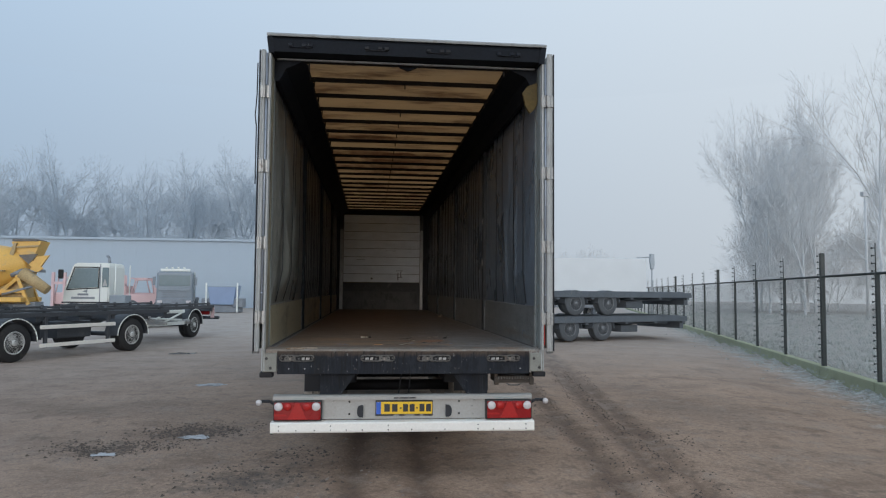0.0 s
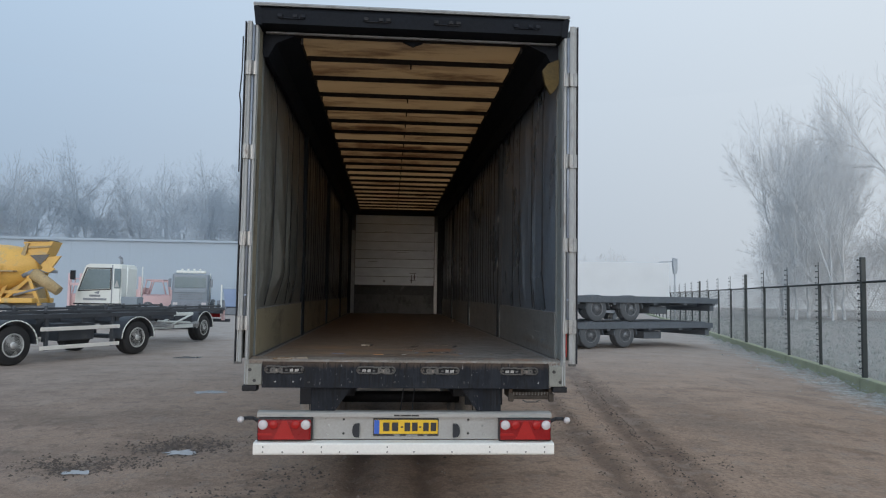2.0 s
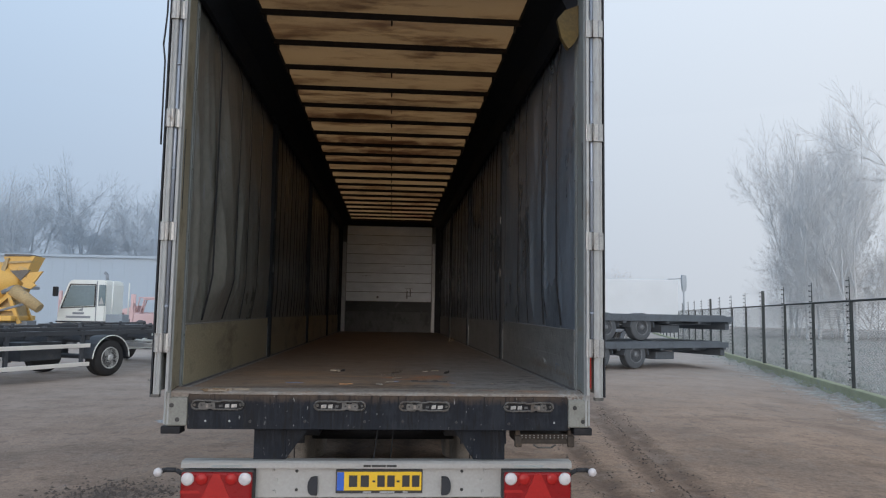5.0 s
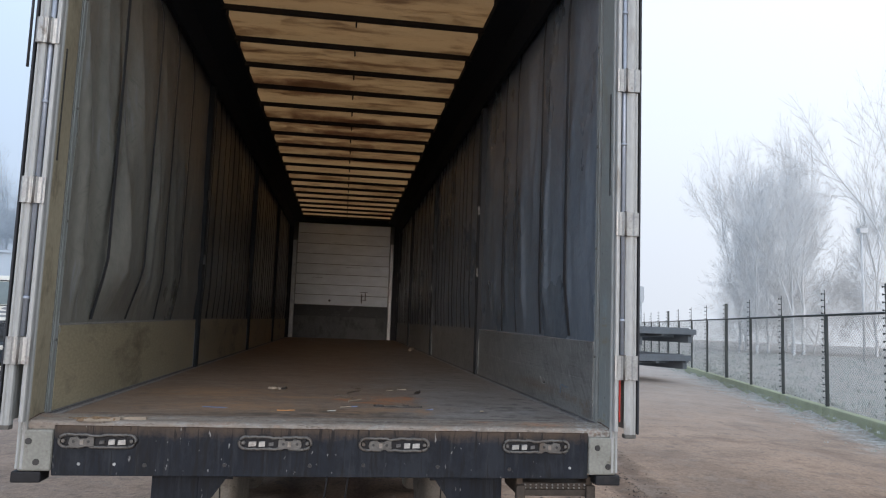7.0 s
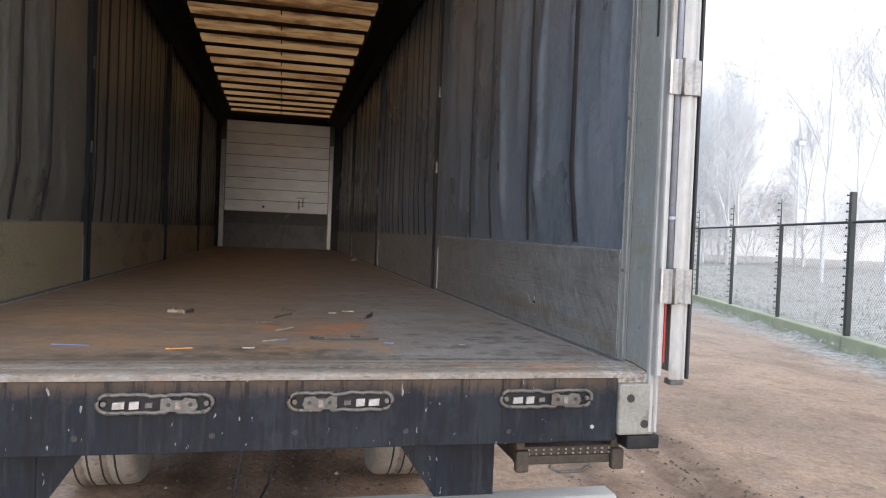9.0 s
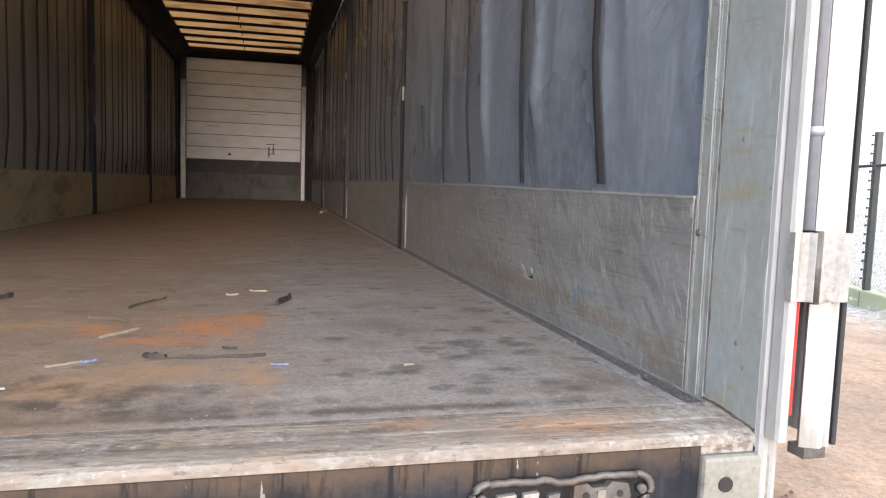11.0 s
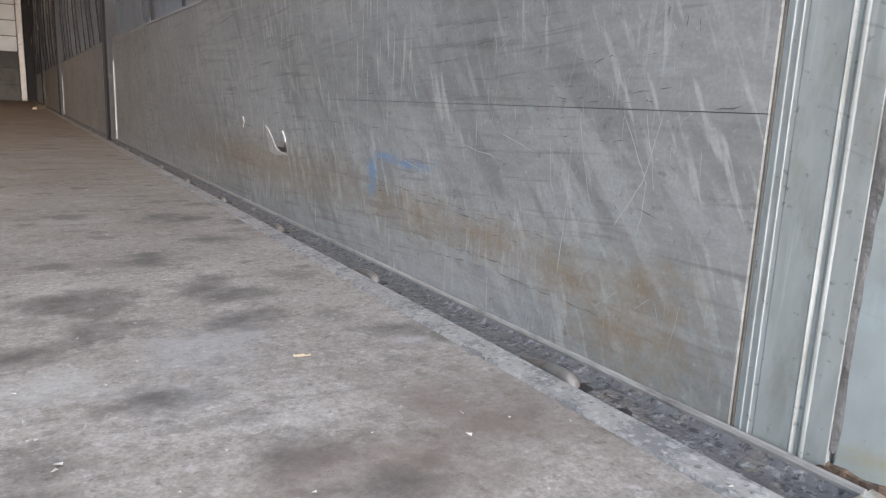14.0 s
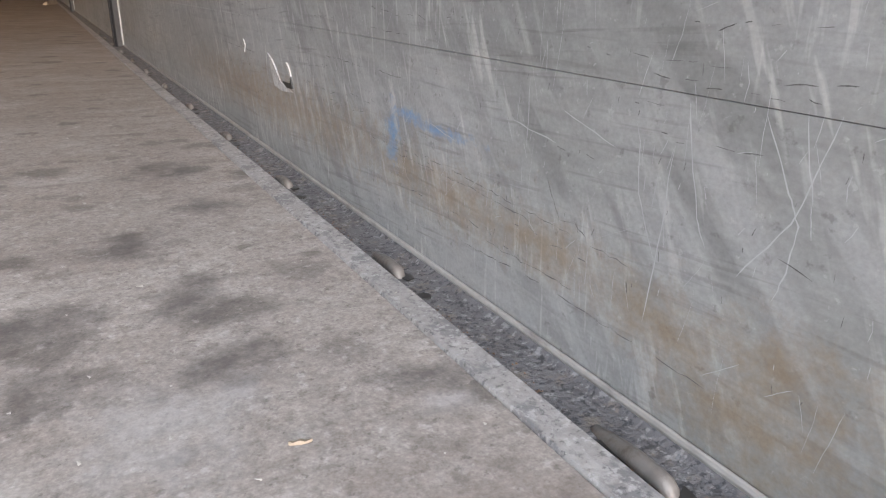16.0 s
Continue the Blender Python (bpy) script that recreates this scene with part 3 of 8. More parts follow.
def board_mat():
    """Side board: grey sheet with slanting scratches, a rust-brown smear along its foot and a blue chalk mark."""
    m = M["panel"]; nt = m.node_tree; N, L = nt.nodes, nt.links
    p = N["Principled BSDF"]; out = p.inputs["Base Color"].links[0].from_socket
    vec = side_vec(nt)
    dark, pale = (0.20, 0.203, 0.198), (0.40, 0.405, 0.40)
    out = blend(nt, out, (0.215, 0.215, 0.203), ramp(nt, fuzz(nt, vec, 4.0, 6, 0.6, (0.6, 1.6, 1)), 0.44, 0.66, 0, 0.6))
    out = lines(nt, out, vec, 44, 34, 6.0, 0.50, 0.65, dark, 4.0)
    out = lines(nt, out, vec, 47, 44, 7.0, 0.52, 0.52, pale, 4.5)
    out = lines(nt, out, vec, 66, 90, 12.0, 0.56, 0.70, (0.52, 0.515, 0.50), 5.0)
    out = lines(nt, out, vec, 88, 150, 12.0, 0.59, 0.75, (0.56, 0.56, 0.54), 5.0)
    out = lines(nt, out, vec, 1, 110, 4.0, 0.56, 0.42, (0.135, 0.132, 0.125), 4.0)
    out = lines(nt, out, vec, -4, 170, 6.0, 0.58, 0.48, (0.105, 0.10, 0.095), 5.0)
    out = lines(nt, out, vec, 1, 60, 2.0, 0.55, 0.40, (0.40, 0.395, 0.38), 3.0)
    for sc_, lo_, amt_, col_ in ((75.0, 0.63, 0.45, (0.13, 0.128, 0.12)), (120.0, 0.635, 0.5, (0.46, 0.46, 0.45))):
        out = blend(nt, out, col_, ramp(nt, fuzz(nt, vec, sc_, 4, 0.62, (1, 1, 1), sc_ * 0.1), lo_, lo_ + 0.06, 0, amt_))
    out = patch(nt, out, (0.26, 0.175, 0.095), [(0.70, 1.214, 0.06, 0.022), (0.60, 1.210, 0.09, 0.024), (0.48, 1.210, 0.08, 0.020), (0.37, 1.200, 0.06, 0.022), (0.285, 1.207, 0.04, 0.022), (0.30, 1.17, 0.06, 0.03), (1.2, 1.22, 0.5, 0.035)], 0.58, vec, 1.1, 60.0)
    out = patch(nt, out, (0.13, 0.29, 0.50), [(0.722, 1.240, 0.014, 0.027)], 0.9, vec, 0.8, 70.0)
    out = patch(nt, out, (0.16, 0.30, 0.50), [(0.635, 1.262, 0.06, 0.006), (0.69, 1.267, 0.03, 0.006)], 0.85, vec, 0.6, 70.0)
    grain = calc(nt, "MULTIPLY", ramp(nt, fuzz(nt, vec, 320, 4, 0.65), 0.3, 0.7, 0.90, 1.10), ramp(nt, fuzz(nt, vec, 60, 6, 0.7, (0.7, 1.5, 1), 9.0), 0.3, 0.7, 0.92, 1.08))
    gs = N.new("ShaderNodeVectorMath"); gs.operation = "SCALE"; L.new(out, gs.inputs[0]); L.new(grain, gs.inputs["Scale"]); out = gs.outputs[0]
    L.new(out, p.inputs["Base Color"])


board_mat()


def pillar_mat():
    """Rear pillar sheet: greenish grey with scuffs, yellow stains and dark knocks."""
    m = M["pillar"]; nt = m.node_tree; N, L = nt.nodes, nt.links
    p = N["Principled BSDF"]; out = p.inputs["Base Color"].links[0].from_socket
    vec = side_vec(nt)
    out = blend(nt, out, (0.235, 0.245, 0.225), ramp(nt, fuzz(nt, vec, 9.0, 7, 0.7, (1.2, 0.6, 1)), 0.52, 0.70, 0, 0.7))
    out = lines(nt, out, vec, 92, 70, 4.0, 0.58, 0.6, (0.47, 0.49, 0.485), 7.0)
    out = lines(nt, out, vec, 4, 60, 6.0, 0.62, 0.6, (0.15, 0.15, 0.14), 7.0)
    out = patch(nt, out, (0.065, 0.068, 0.068), [(0.068, 1.264, 0.006, 0.009), (0.045, 1.225, 0.004, 0.006), (0.085, 1.62, 0.005, 0.012), (0.12, 1.95, 0.008, 0.01)], 0.9, vec, 0.4, 90.0)
    out = patch(nt, out, (0.27, 0.235, 0.135), [(0.068, 1.183, 0.02, 0.014), (0.10, 1.15, 0.05, 0.010), (0.075, 1.525, 0.07, 0.020), (0.08, 1.60, 0.06, 0.008), (0.085, 1.635, 0.04, 0.006)], 0.7, vec, 0.8, 40.0)
    out = patch(nt, out, (0.30, 0.37, 0.40), [(0.125, 1.232, 0.03, 0.012), (0.08, 1.7, 0.04, 0.06)], 0.6, vec, 0.8, 40.0)
    out = blend(nt, out, (0.12, 0.12, 0.11), ramp(nt, fuzz(nt, vec, 85, 4, 0.6), 0.66, 0.71, 0, 0.7))
    L.new(out, p.inputs["Base Color"])


pillar_mat()


def curtain_mat():
    """Creases drawn into the tarpaulin's colour: dark lines for their shade, and pale lines."""
    for key, col in (("curtain", (0.095, 0.105, 0.12)), ("curtain_west", (0.10, 0.095, 0.085))):
        nt = M[key].node_tree; p = nt.nodes["Principled BSDF"]; out = p.inputs["Base Color"].links[0].from_socket
        vec = side_vec(nt)
        for ang, across, along in ((100, 45, 7), (40, 60, 10), (150, 60, 9), (84, 20, 2.5)):
            out = lines(nt, out, vec, ang, across, along, 0.57, 0.55, col, 3.0, (0.48, 0.62))
        out = lines(nt, out, vec, 95, 30, 3.0, 0.56, 0.45, (0.25, 0.27, 0.29), 2.5, (0.46, 0.60))
        nt.links.new(out, p.inputs["Base Color"])


curtain_mat()
M["seal"] = mat("scuffed_seal_aluminium", (0.225, 0.240, 0.232), 0.6, 0.0, 0.20, 5, 90, 0.08, (0.15, 0.15, 0.135), 0.57, 12, (1, 1, 0.30))


def seal_mat():
    nt = M["seal"].node_tree; p = nt.nodes["Principled BSDF"]; out = p.inputs["Base Color"].links[0].from_socket
    vec = side_vec(nt)
    out = blend(nt, out, (0.165, 0.165, 0.145), ramp(nt, fuzz(nt, vec, 16, 7, 0.7, (1.5, 0.5, 1)), 0.50, 0.62, 0, 0.6))
    out = lines(nt, out, vec, 91, 160, 5.0, 0.56, 0.6, (0.34, 0.355, 0.345), 9.0)
    out = lines(nt, out, vec, 20, 140, 14.0, 0.60, 0.7, (0.10, 0.10, 0.09), 9.0)
    out = blend(nt, out, (0.075, 0.075, 0.07), ramp(nt, fuzz(nt, vec, 110, 4, 0.6), 0.62, 0.68, 0, 0.6))
    nt.links.new(out, p.inputs["Base Color"])


seal_mat()
def recess_mat():
    m = mat("mottled_grimy_zinc", (0.092, 0.092, 0.097), 0.8, 0.0, 0.30, 18, 240, 0.3, (0.065, 0.064, 0.068), 0.50, 60)
    nt = m.node_tree; p = nt.nodes["Principled BSDF"]; out = p.inputs["Base Color"].links[0].from_socket
    vec = nt.nodes.new("ShaderNodeTexCoord").outputs["Object"]
    out = blend(nt, out, (0.15, 0.125, 0.105), ramp(nt, fuzz(nt, vec, 30, 6, 0.7, (1, 1, 1), 3.0), 0.54, 0.62, 0, 0.6))
    out = blend(nt, out, (0.20, 0.20, 0.205), ramp(nt, fuzz(nt, vec, 130, 5, 0.65, (1, 1, 1), 1.0), 0.55, 0.62, 0, 0.75))
    out = blend(nt, out, (0.02, 0.021, 0.025), ramp(nt, fuzz(nt, vec, 170, 4, 0.65, (1, 1, 1), 6.0), 0.54, 0.61, 0, 0.8))
    nt.links.new(out, p.inputs["Base Color"])
    return m


def strip_mat():
    m = mat("dusty_edge_strip", (0.225, 0.217, 0.212), 0.75, 0.0, 0.25, 16, 200, 0.15, (0.285, 0.28, 0.275), 0.53, 26)
    nt = m.node_tree; p = nt.nodes["Principled BSDF"]; out = p.inputs["Base Color"].links[0].from_socket
    vec = nt.nodes.new("ShaderNodeTexCoord").outputs["Object"]
    out = blend(nt, out, (0.11, 0.11, 0.115), ramp(nt, fuzz(nt, vec, 45, 6, 0.72, (1, 0.7, 1), 3.0), 0.51, 0.58, 0, 0.7))
    out = blend(nt, out, (0.07, 0.068, 0.07), ramp(nt, fuzz(nt, vec, 190, 4, 0.65, (1, 1, 1), 8.0), 0.57, 0.64, 0, 0.7))
    out = blend(nt, out, (0.38, 0.375, 0.37), ramp(nt, fuzz(nt, vec, 140, 5, 0.65, (1, 1, 1), 1.0), 0.55, 0.63, 0, 0.55))
    nt.links.new(out, p.inputs["Base Color"])
    return m


M["recess"], M["edge"] = recess_mat(), strip_mat()
M["crust"] = mat("crumbling_rust", (0.115, 0.075, 0.052), 0.95, 0, 0.5, 40, 200, 0.6, (0.05, 0.042, 0.038), 0.52, 60)
M["lip"] = mat("worn_zinc_lip", (0.235, 0.228, 0.218), 0.6, 0.1, 0.30, 12, 160, 0.12, (0.11, 0.10, 0.095), 0.54, 22, (1, 0.4, 1))
M["torn"] = mat("torn_bare_metal", (0.40, 0.39, 0.375), 0.45, 0.2, 0.35, 60, 220, 0.2, (0.25, 0.24, 0.225), 0.54, 80)
M["tyre_dusty"] = mat("tyre_caked_with_dry_mud", (0.30, 0.265, 0.225), 0.9, 0, 0.30, 8, 80, 0.3, (0.14, 0.12, 0.10), 0.55, 9)


# ---------- mesh helpers ----------
def part(name, bm, material, parent=None, label="", smooth=False, at=None):
    me = bpy.data.meshes.new(name)
    bmesh.ops.recalc_face_normals(bm, faces=bm.faces[:])
    bm.to_mesh(me); bm.free()
    if smooth:
        for f in me.polygons:
            f.use_smooth = True
    for mt in (material if isinstance(material, list) else [material]):
        me.materials.append(mt)
    ob = new(name, me)
    if at is not None:
        ob.matrix_basis = at
    if parent:
        ob.parent = parent
    if label:
        ob["label"] = label
    return ob


def thing(name, label, category, at=None, group="", kind=""):
    ob = new(name)
    if at is not None:
        ob.matrix_basis = at
    return tagged(ob, label, category, group, kind)


def box(bm, x0, x1, y0, y1, z0, z1, bev=0.0, rot=None):
    x0, x1, y0, y1, z0, z1 = min(x0, x1), max(x0, x1), min(y0, y1), max(y0, y1), min(z0, z1), max(z0, z1)
    c = Vector(((x0 + x1) / 2, (y0 + y1) / 2, (z0 + z1) / 2))
    t = bmesh.new()
    bmesh.ops.create_cube(t, size=1, matrix=Matrix.Diagonal((x1 - x0, y1 - y0, z1 - z0, 1)))
    if bev:
        bmesh.ops.bevel(t, geom=t.edges[:], offset=bev, segments=2 if bev > 0.004 else 1, affect="EDGES", profile=0.5)
    if rot is not None:
        bmesh.ops.transform(t, matrix=rot, verts=t.verts[:])
    merge(bm, t, Matrix.Translation(c))
    return bm


def merge(bm, t, m=None):
    idx = [bm.verts.new((m @ v.co) if m else v.co) for v in t.verts]
    t.verts.index_update()
    for f in t.faces:
        nf = bm.faces.new([idx[v.index] for v in f.verts]); nf.smooth = f.smooth; nf.material_index = f.material_index
    t.free()


def tube(bm, a, b, r, r2=None, seg=8, caps=True):
    a, b = Vector(a), Vector(b); r2 = r if r2 is None else r2
    d = (b - a).normalized(); u = d.orthogonal().normalized(); w = d.cross(u)
    ra, rb = [], []
    for i in range(seg):
        k = 2 * math.pi * i / seg; o = u * math.cos(k) + w * math.sin(k)
        ra.append(bm.verts.new(a + o * r)); rb.append(bm.verts.new(b + o * r2))
    for i in range(seg):
        f = bm.faces.new((ra[i], ra[(i + 1) % seg], rb[(i + 1) % seg], rb[i])); f.smooth = seg > 4
    if caps:
        bm.faces.new(ra[::-1]); bm.faces.new(rb)
    return bm


def chain(bm, pts, r, seg=6):
    for p, q in zip(pts, pts[1:]):
        tube(bm, p, q, r, r, seg)
    return bm


def sweep(bm, pts, r, seg=10):
    """A smooth bent rod through the points."""
    pts = [Vector(p) for p in pts]; rings = []
    for k, p in enumerate(pts):
        d = (pts[min(k + 1, len(pts) - 1)] - pts[max(k - 1, 0)]).normalized()
        u = (Vector((0, 0, 1)) if abs(d.z) < 0.9 else Vector((1, 0, 0))).cross(d).normalized(); w = d.cross(u)
        rings.append([bm.verts.new(p + (u * math.cos(2 * math.pi * i / seg) + w * math.sin(2 * math.pi * i / seg)) * r) for i in range(seg)])
    for a, b in zip(rings, rings[1:]):
        for i in range(seg):
            f = bm.faces.new((a[i], a[(i + 1) % seg], b[(i + 1) % seg], b[i])); f.smooth = True
    bm.faces.new(rings[0][::-1]); bm.faces.new(rings[-1])
    return bm


def prism(bm, pts, axis, a, b):
    """A flat outline of (u, v) pairs drawn out along an axis from a to b."""
    def at(u, v, w):
        return {"x": (w, u, v), "y": (u, w, v), "z": (u, v, w)}[axis]
    lo = [bm.verts.new(at(u, v, a)) for u, v in pts]; hi = [bm.verts.new(at(u, v, b)) for u, v in pts]
    n = len(pts)
    for i in range(n):
        bm.faces.new((lo[i], lo[(i + 1) % n], hi[(i + 1) % n], hi[i]))
    bm.faces.new(lo[::-1]); bm.faces.new(hi)
    return bm


def lathe(bm, profile, seg=24, m=None):
    """Turns (radius, along) pairs round the x axis."""
    rings = []
    for r, u in profile:
        rings.append([bm.verts.new((m or Matrix()) @ Vector((u, r * math.cos(2 * math.pi * i / seg), r * math.sin(2 * math.pi * i / seg)))) for i in range(seg)])
    for p, q in zip(rings, rings[1:]):
        for i in range(seg):
            f = bm.faces.new((p[i], p[(i + 1) % seg], q[(i + 1) % seg], q[i])); f.smooth = True
    bm.faces.new(rings[0]); bm.faces.new(rings[-1][::-1])
    return bm


B = bmesh.new

# ---------- ground ----------
FENCE_A, FENCE_D = Vector((8.64, 5.25, 0)), Vector((0.2826, 0.9592, 0))
FENCE_N = Vector((0.9592, -0.2826, 0))


PUDDLES = ((-2.31, 2.08, 0.27), (-3.05, 1.27, 0.22), (-3.18, 6.6, 0.40), (-5.1, 12.7, 0.60), (-2.6, 16.0, 0.60), (-2.9, 9.4, 0.25))
RUTS = ((2.34, 0.15), (1.90, 0.10), (2.62, 0.15), (0.15, 0.03), (-0.45, 0.02))


def track_depth(X, y):
    """Ruts of tyres that run past the trailer, and soft unevenness."""
    x = X
    h = 0.05 * (noise.noise((x * 0.10, y * 0.10, 0.3))) + 0.018 * noise.noise((x * 0.7, y * 0.7, 2)) + 0.010 * noise.noise((x * 3.1, y * 3.1, 5))
    for px, py, r in PUDDLES:
        h -= 0.040 * math.exp(-((X - px) ** 2 + (y - py) ** 2) / (1.69 * r * r))
    for x0, lean in RUTS:
        c = x0 + lean * y + 0.05 * math.sin(y * 0.6 + x0)
        d = abs(x - c)
        if d < 0.3:
            h += -0.028 * math.exp(-(d / 0.09) ** 2) + 0.016 * math.exp(-((d - 0.17) / 0.06) ** 2)
    return h


def build_ground():
    bm = B()
    xs = [-900, -300, -120, -60, -35, -24] + [-18 + 0.5 * i for i in range(24)] + [-6 + 0.12 * i for i in range(108)] + [7 + 0.6 * i for i in range(20)] + [22, 35, 60, 120, 300, 900]
    ys = [-900, -200, -60, -25] + [-14 + 1.0 * i for i in range(8)] + [-6 + 0.15 * i for i in range(80)] + [6 + 0.6 * i for i in range(40)] + [32, 40, 60, 120, 300, 900]
    rows = []
    for y in ys:
        row = []
        for x in xs:
            near = abs(x) < 20 and -14 < y < 30
            z = track_depth(x, y) if near else 0.0
            s = (Vector((x, y, 0)) - FENCE_A).dot(FENCE_N)
            z += -0.13 * min(1.0, max(0.0, (s + 3.0) / 2.4)) if s < 0.05 else 0.05
            row.append(bm.verts.new((x, y, z - 0.02)))
        rows.append(row)
    for a, b in zip(rows, rows[1:]):
        for i in range(len(xs) - 1):
            f = bm.faces.new((a[i], a[i + 1], b[i + 1], b[i])); f.smooth = True
    m = mat("packed_brown_earth", (0.325, 0.222, 0.158), 0.8, 0, 0.30, 0.6, 18, 0.9, (0.205, 0.134, 0.093), 0.52, 0.8, spec=0.25)
    nt = m.node_tree; N, L = nt.nodes, nt.links; p = N["Principled BSDF"]
    base = p.inputs["Base Color"].links[0].from_socket
    vec = N.new("ShaderNodeTexCoord").outputs["Object"]
    sep = N.new("ShaderNodeSeparateXYZ"); L.new(vec, sep.inputs[0])
    # frost on the verge along the fence and on the field behind it; grey grit west of the trailer
    dt = N.new("ShaderNodeVectorMath"); dt.operation = "DOT_PRODUCT"; dt.inputs[1].default_value = FENCE_N; L.new(vec, dt.inputs[0])
    no = N.new("ShaderNodeTexNoise"); no.inputs["Scale"].default_value, no.inputs["Detail"].default_value, no.inputs["Roughness"].default_value = 1.3, 9, 0.75; L.new(vec, no.inputs[0])
    ad = N.new("ShaderNodeMath"); ad.operation = "MULTIPLY_ADD"; ad.inputs[1].default_value = 3.2; L.new(no.outputs[0], ad.inputs[0]); L.new(dt.outputs["Value"], ad.inputs[2])
    fr = N.new("ShaderNodeMapRange"); c0 = FENCE_A.dot(FENCE_N)
    fr.inputs[1].default_value, fr.inputs[2].default_value, fr.inputs[4].default_value = c0 + 0.55, c0 + 1.5, 0.85; L.new(ad.outputs[0], fr.inputs[0])
    f2 = N.new("ShaderNodeTexNoise"); f2.inputs["Scale"].default_value, f2.inputs["Detail"].default_value = 9, 6; L.new(vec, f2.inputs[0])
    fc = N.new("ShaderNodeValToRGB"); L.new(f2.outputs[0], fc.inputs[0])
    fc.color_ramp.elements[0].position, fc.color_ramp.elements[1].position = 0.38, 0.6
    fc.color_ramp.elements[0].color, fc.color_ramp.elements[1].color = (0.25, 0.262, 0.23, 1), (0.55, 0.57, 0.56, 1)
    mx = N.new("ShaderNodeMix"); mx.data_type = "RGBA"; L.new(fr.outputs[0], mx.inputs[0]); L.new(base, mx.inputs[6]); L.new(fc.outputs[0], mx.inputs[7])
    out = mx.outputs[2]
    gr = N.new("ShaderNodeMapRange"); gr.inputs[1].default_value, gr.inputs[2].default_value, gr.inputs[4].default_value = -0.8, -6, 0.75; L.new(sep.outputs[0], gr.inputs[0])
    m3 = N.new("ShaderNodeMix"); m3.data_type = "RGBA"; L.new(gr.outputs[0], m3.inputs[0]); L.new(out, m3.inputs[6])
    g2 = N.new("ShaderNodeValToRGB"); L.new(no.outputs[0], g2.inputs[0])
    g2.color_ramp.elements[0].position, g2.color_ramp.elements[1].position = 0.35, 0.62
    g2.color_ramp.elements[0].color, g2.color_ramp.elements[1].color = (0.185, 0.140, 0.113, 1), (0.315, 0.243, 0.198, 1)
    L.new(g2.outputs[0], m3.inputs[7]); out = m3.outputs[2]
    for x0, lean in RUTS:
        dn = N.new("ShaderNodeVectorMath"); dn.operation = "DOT_PRODUCT"; dn.inputs[1].default_value = (1, -lean, 0); L.new(vec, dn.inputs[0])
        sb = N.new("ShaderNodeMath"); sb.operation = "SUBTRACT"; sb.inputs[1].default_value = x0; L.new(dn.outputs["Value"], sb.inputs[0])
        ab = N.new("ShaderNodeMath"); ab.operation = "ABSOLUTE"; L.new(sb.outputs[0], ab.inputs[0])
        wv = N.new("ShaderNodeMath"); wv.operation = "MULTIPLY_ADD"; wv.inputs[1].default_value = 0.55; L.new(no.outputs[0], wv.inputs[0]); L.new(ab.outputs[0], wv.inputs[2])
        rr = N.new("ShaderNodeMapRange"); rr.inputs[1].default_value, rr.inputs[2].default_value, rr.inputs[4].default_value = 0.50, 0.29, 0.75; L.new(wv.outputs[0], rr.inputs[0])
        rm = N.new("ShaderNodeMix"); rm.data_type = "RGBA"; L.new(rr.outputs[0], rm.inputs[0]); L.new(out, rm.inputs[6]); rm.inputs[7].default_value = (0.115, 0.072, 0.050, 1); out = rm.outputs[2]
    out = patch(nt, out, (0.15, 0.115, 0.092), [(-4.0, 4.0, 1.6, 0.5), (0.8, -2.2, 1.4, 0.5), (4.2, 3.5, 1.0, 1.2), (-3.2, -1.5, 1.6, 0.6)], 0.55, vec, 1.2, 1.6)
    out = blend(nt, out, (0.125, 0.086, 0.064), ramp(nt, fuzz(nt, vec, 1.0, 7, 0.68, (0.8, 1.3, 1), 3.0), 0.50, 0.62, 0, 0.32))
    out = blend(nt, out, (0.10, 0.076, 0.062), ramp(nt, fuzz(nt, vec, 5.0, 7, 0.7, (1.1, 0.8, 1), 9.0), 0.54, 0.63, 0, 0.45))
    out = blend(nt, out, (0.29, 0.225, 0.180), ramp(nt, fuzz(nt, vec, 3.0, 6, 0.66, (1.0, 0.7, 1), 5.0), 0.53, 0.64, 0, 0.5))
    out = blend(nt, out, (0.080, 0.062, 0.050), ramp(nt, fuzz(nt, vec, 14.0, 6, 0.7, (1.1, 0.7, 1), 4.0), 0.60, 0.68, 0, 0.55))
    out = patch(nt, out, (0.055, 0.048, 0.043), [(-2.35, 2.30, 0.5, 0.35), (-3.1, 1.45, 0.5, 0.30), (-1.35, 0.0, 0.6, 0.35), (-1.7, -1.3, 0.5, 0.4)], 0.75, vec, 0.8, 7.0)
    gg = calc(nt, "MULTIPLY", ramp(nt, fuzz(nt, vec, 34, 6, 0.72, (1.1, 0.7, 1), 1.0), 0.32, 0.68, 0.80, 1.20), ramp(nt, fuzz(nt, vec, 95, 4, 0.65), 0.3, 0.7, 0.8, 1.2))
    gs = N.new("ShaderNodeVectorMath"); gs.operation = "SCALE"; L.new(out, gs.inputs[0]); L.new(gg, gs.inputs["Scale"]); out = gs.outputs[0]
    # colour pales northward, standing in for haze over the far yard
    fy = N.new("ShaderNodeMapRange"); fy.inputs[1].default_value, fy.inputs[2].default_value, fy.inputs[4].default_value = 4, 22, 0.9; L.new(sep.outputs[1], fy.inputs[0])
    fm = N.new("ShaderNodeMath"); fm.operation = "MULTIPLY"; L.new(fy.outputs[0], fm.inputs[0])
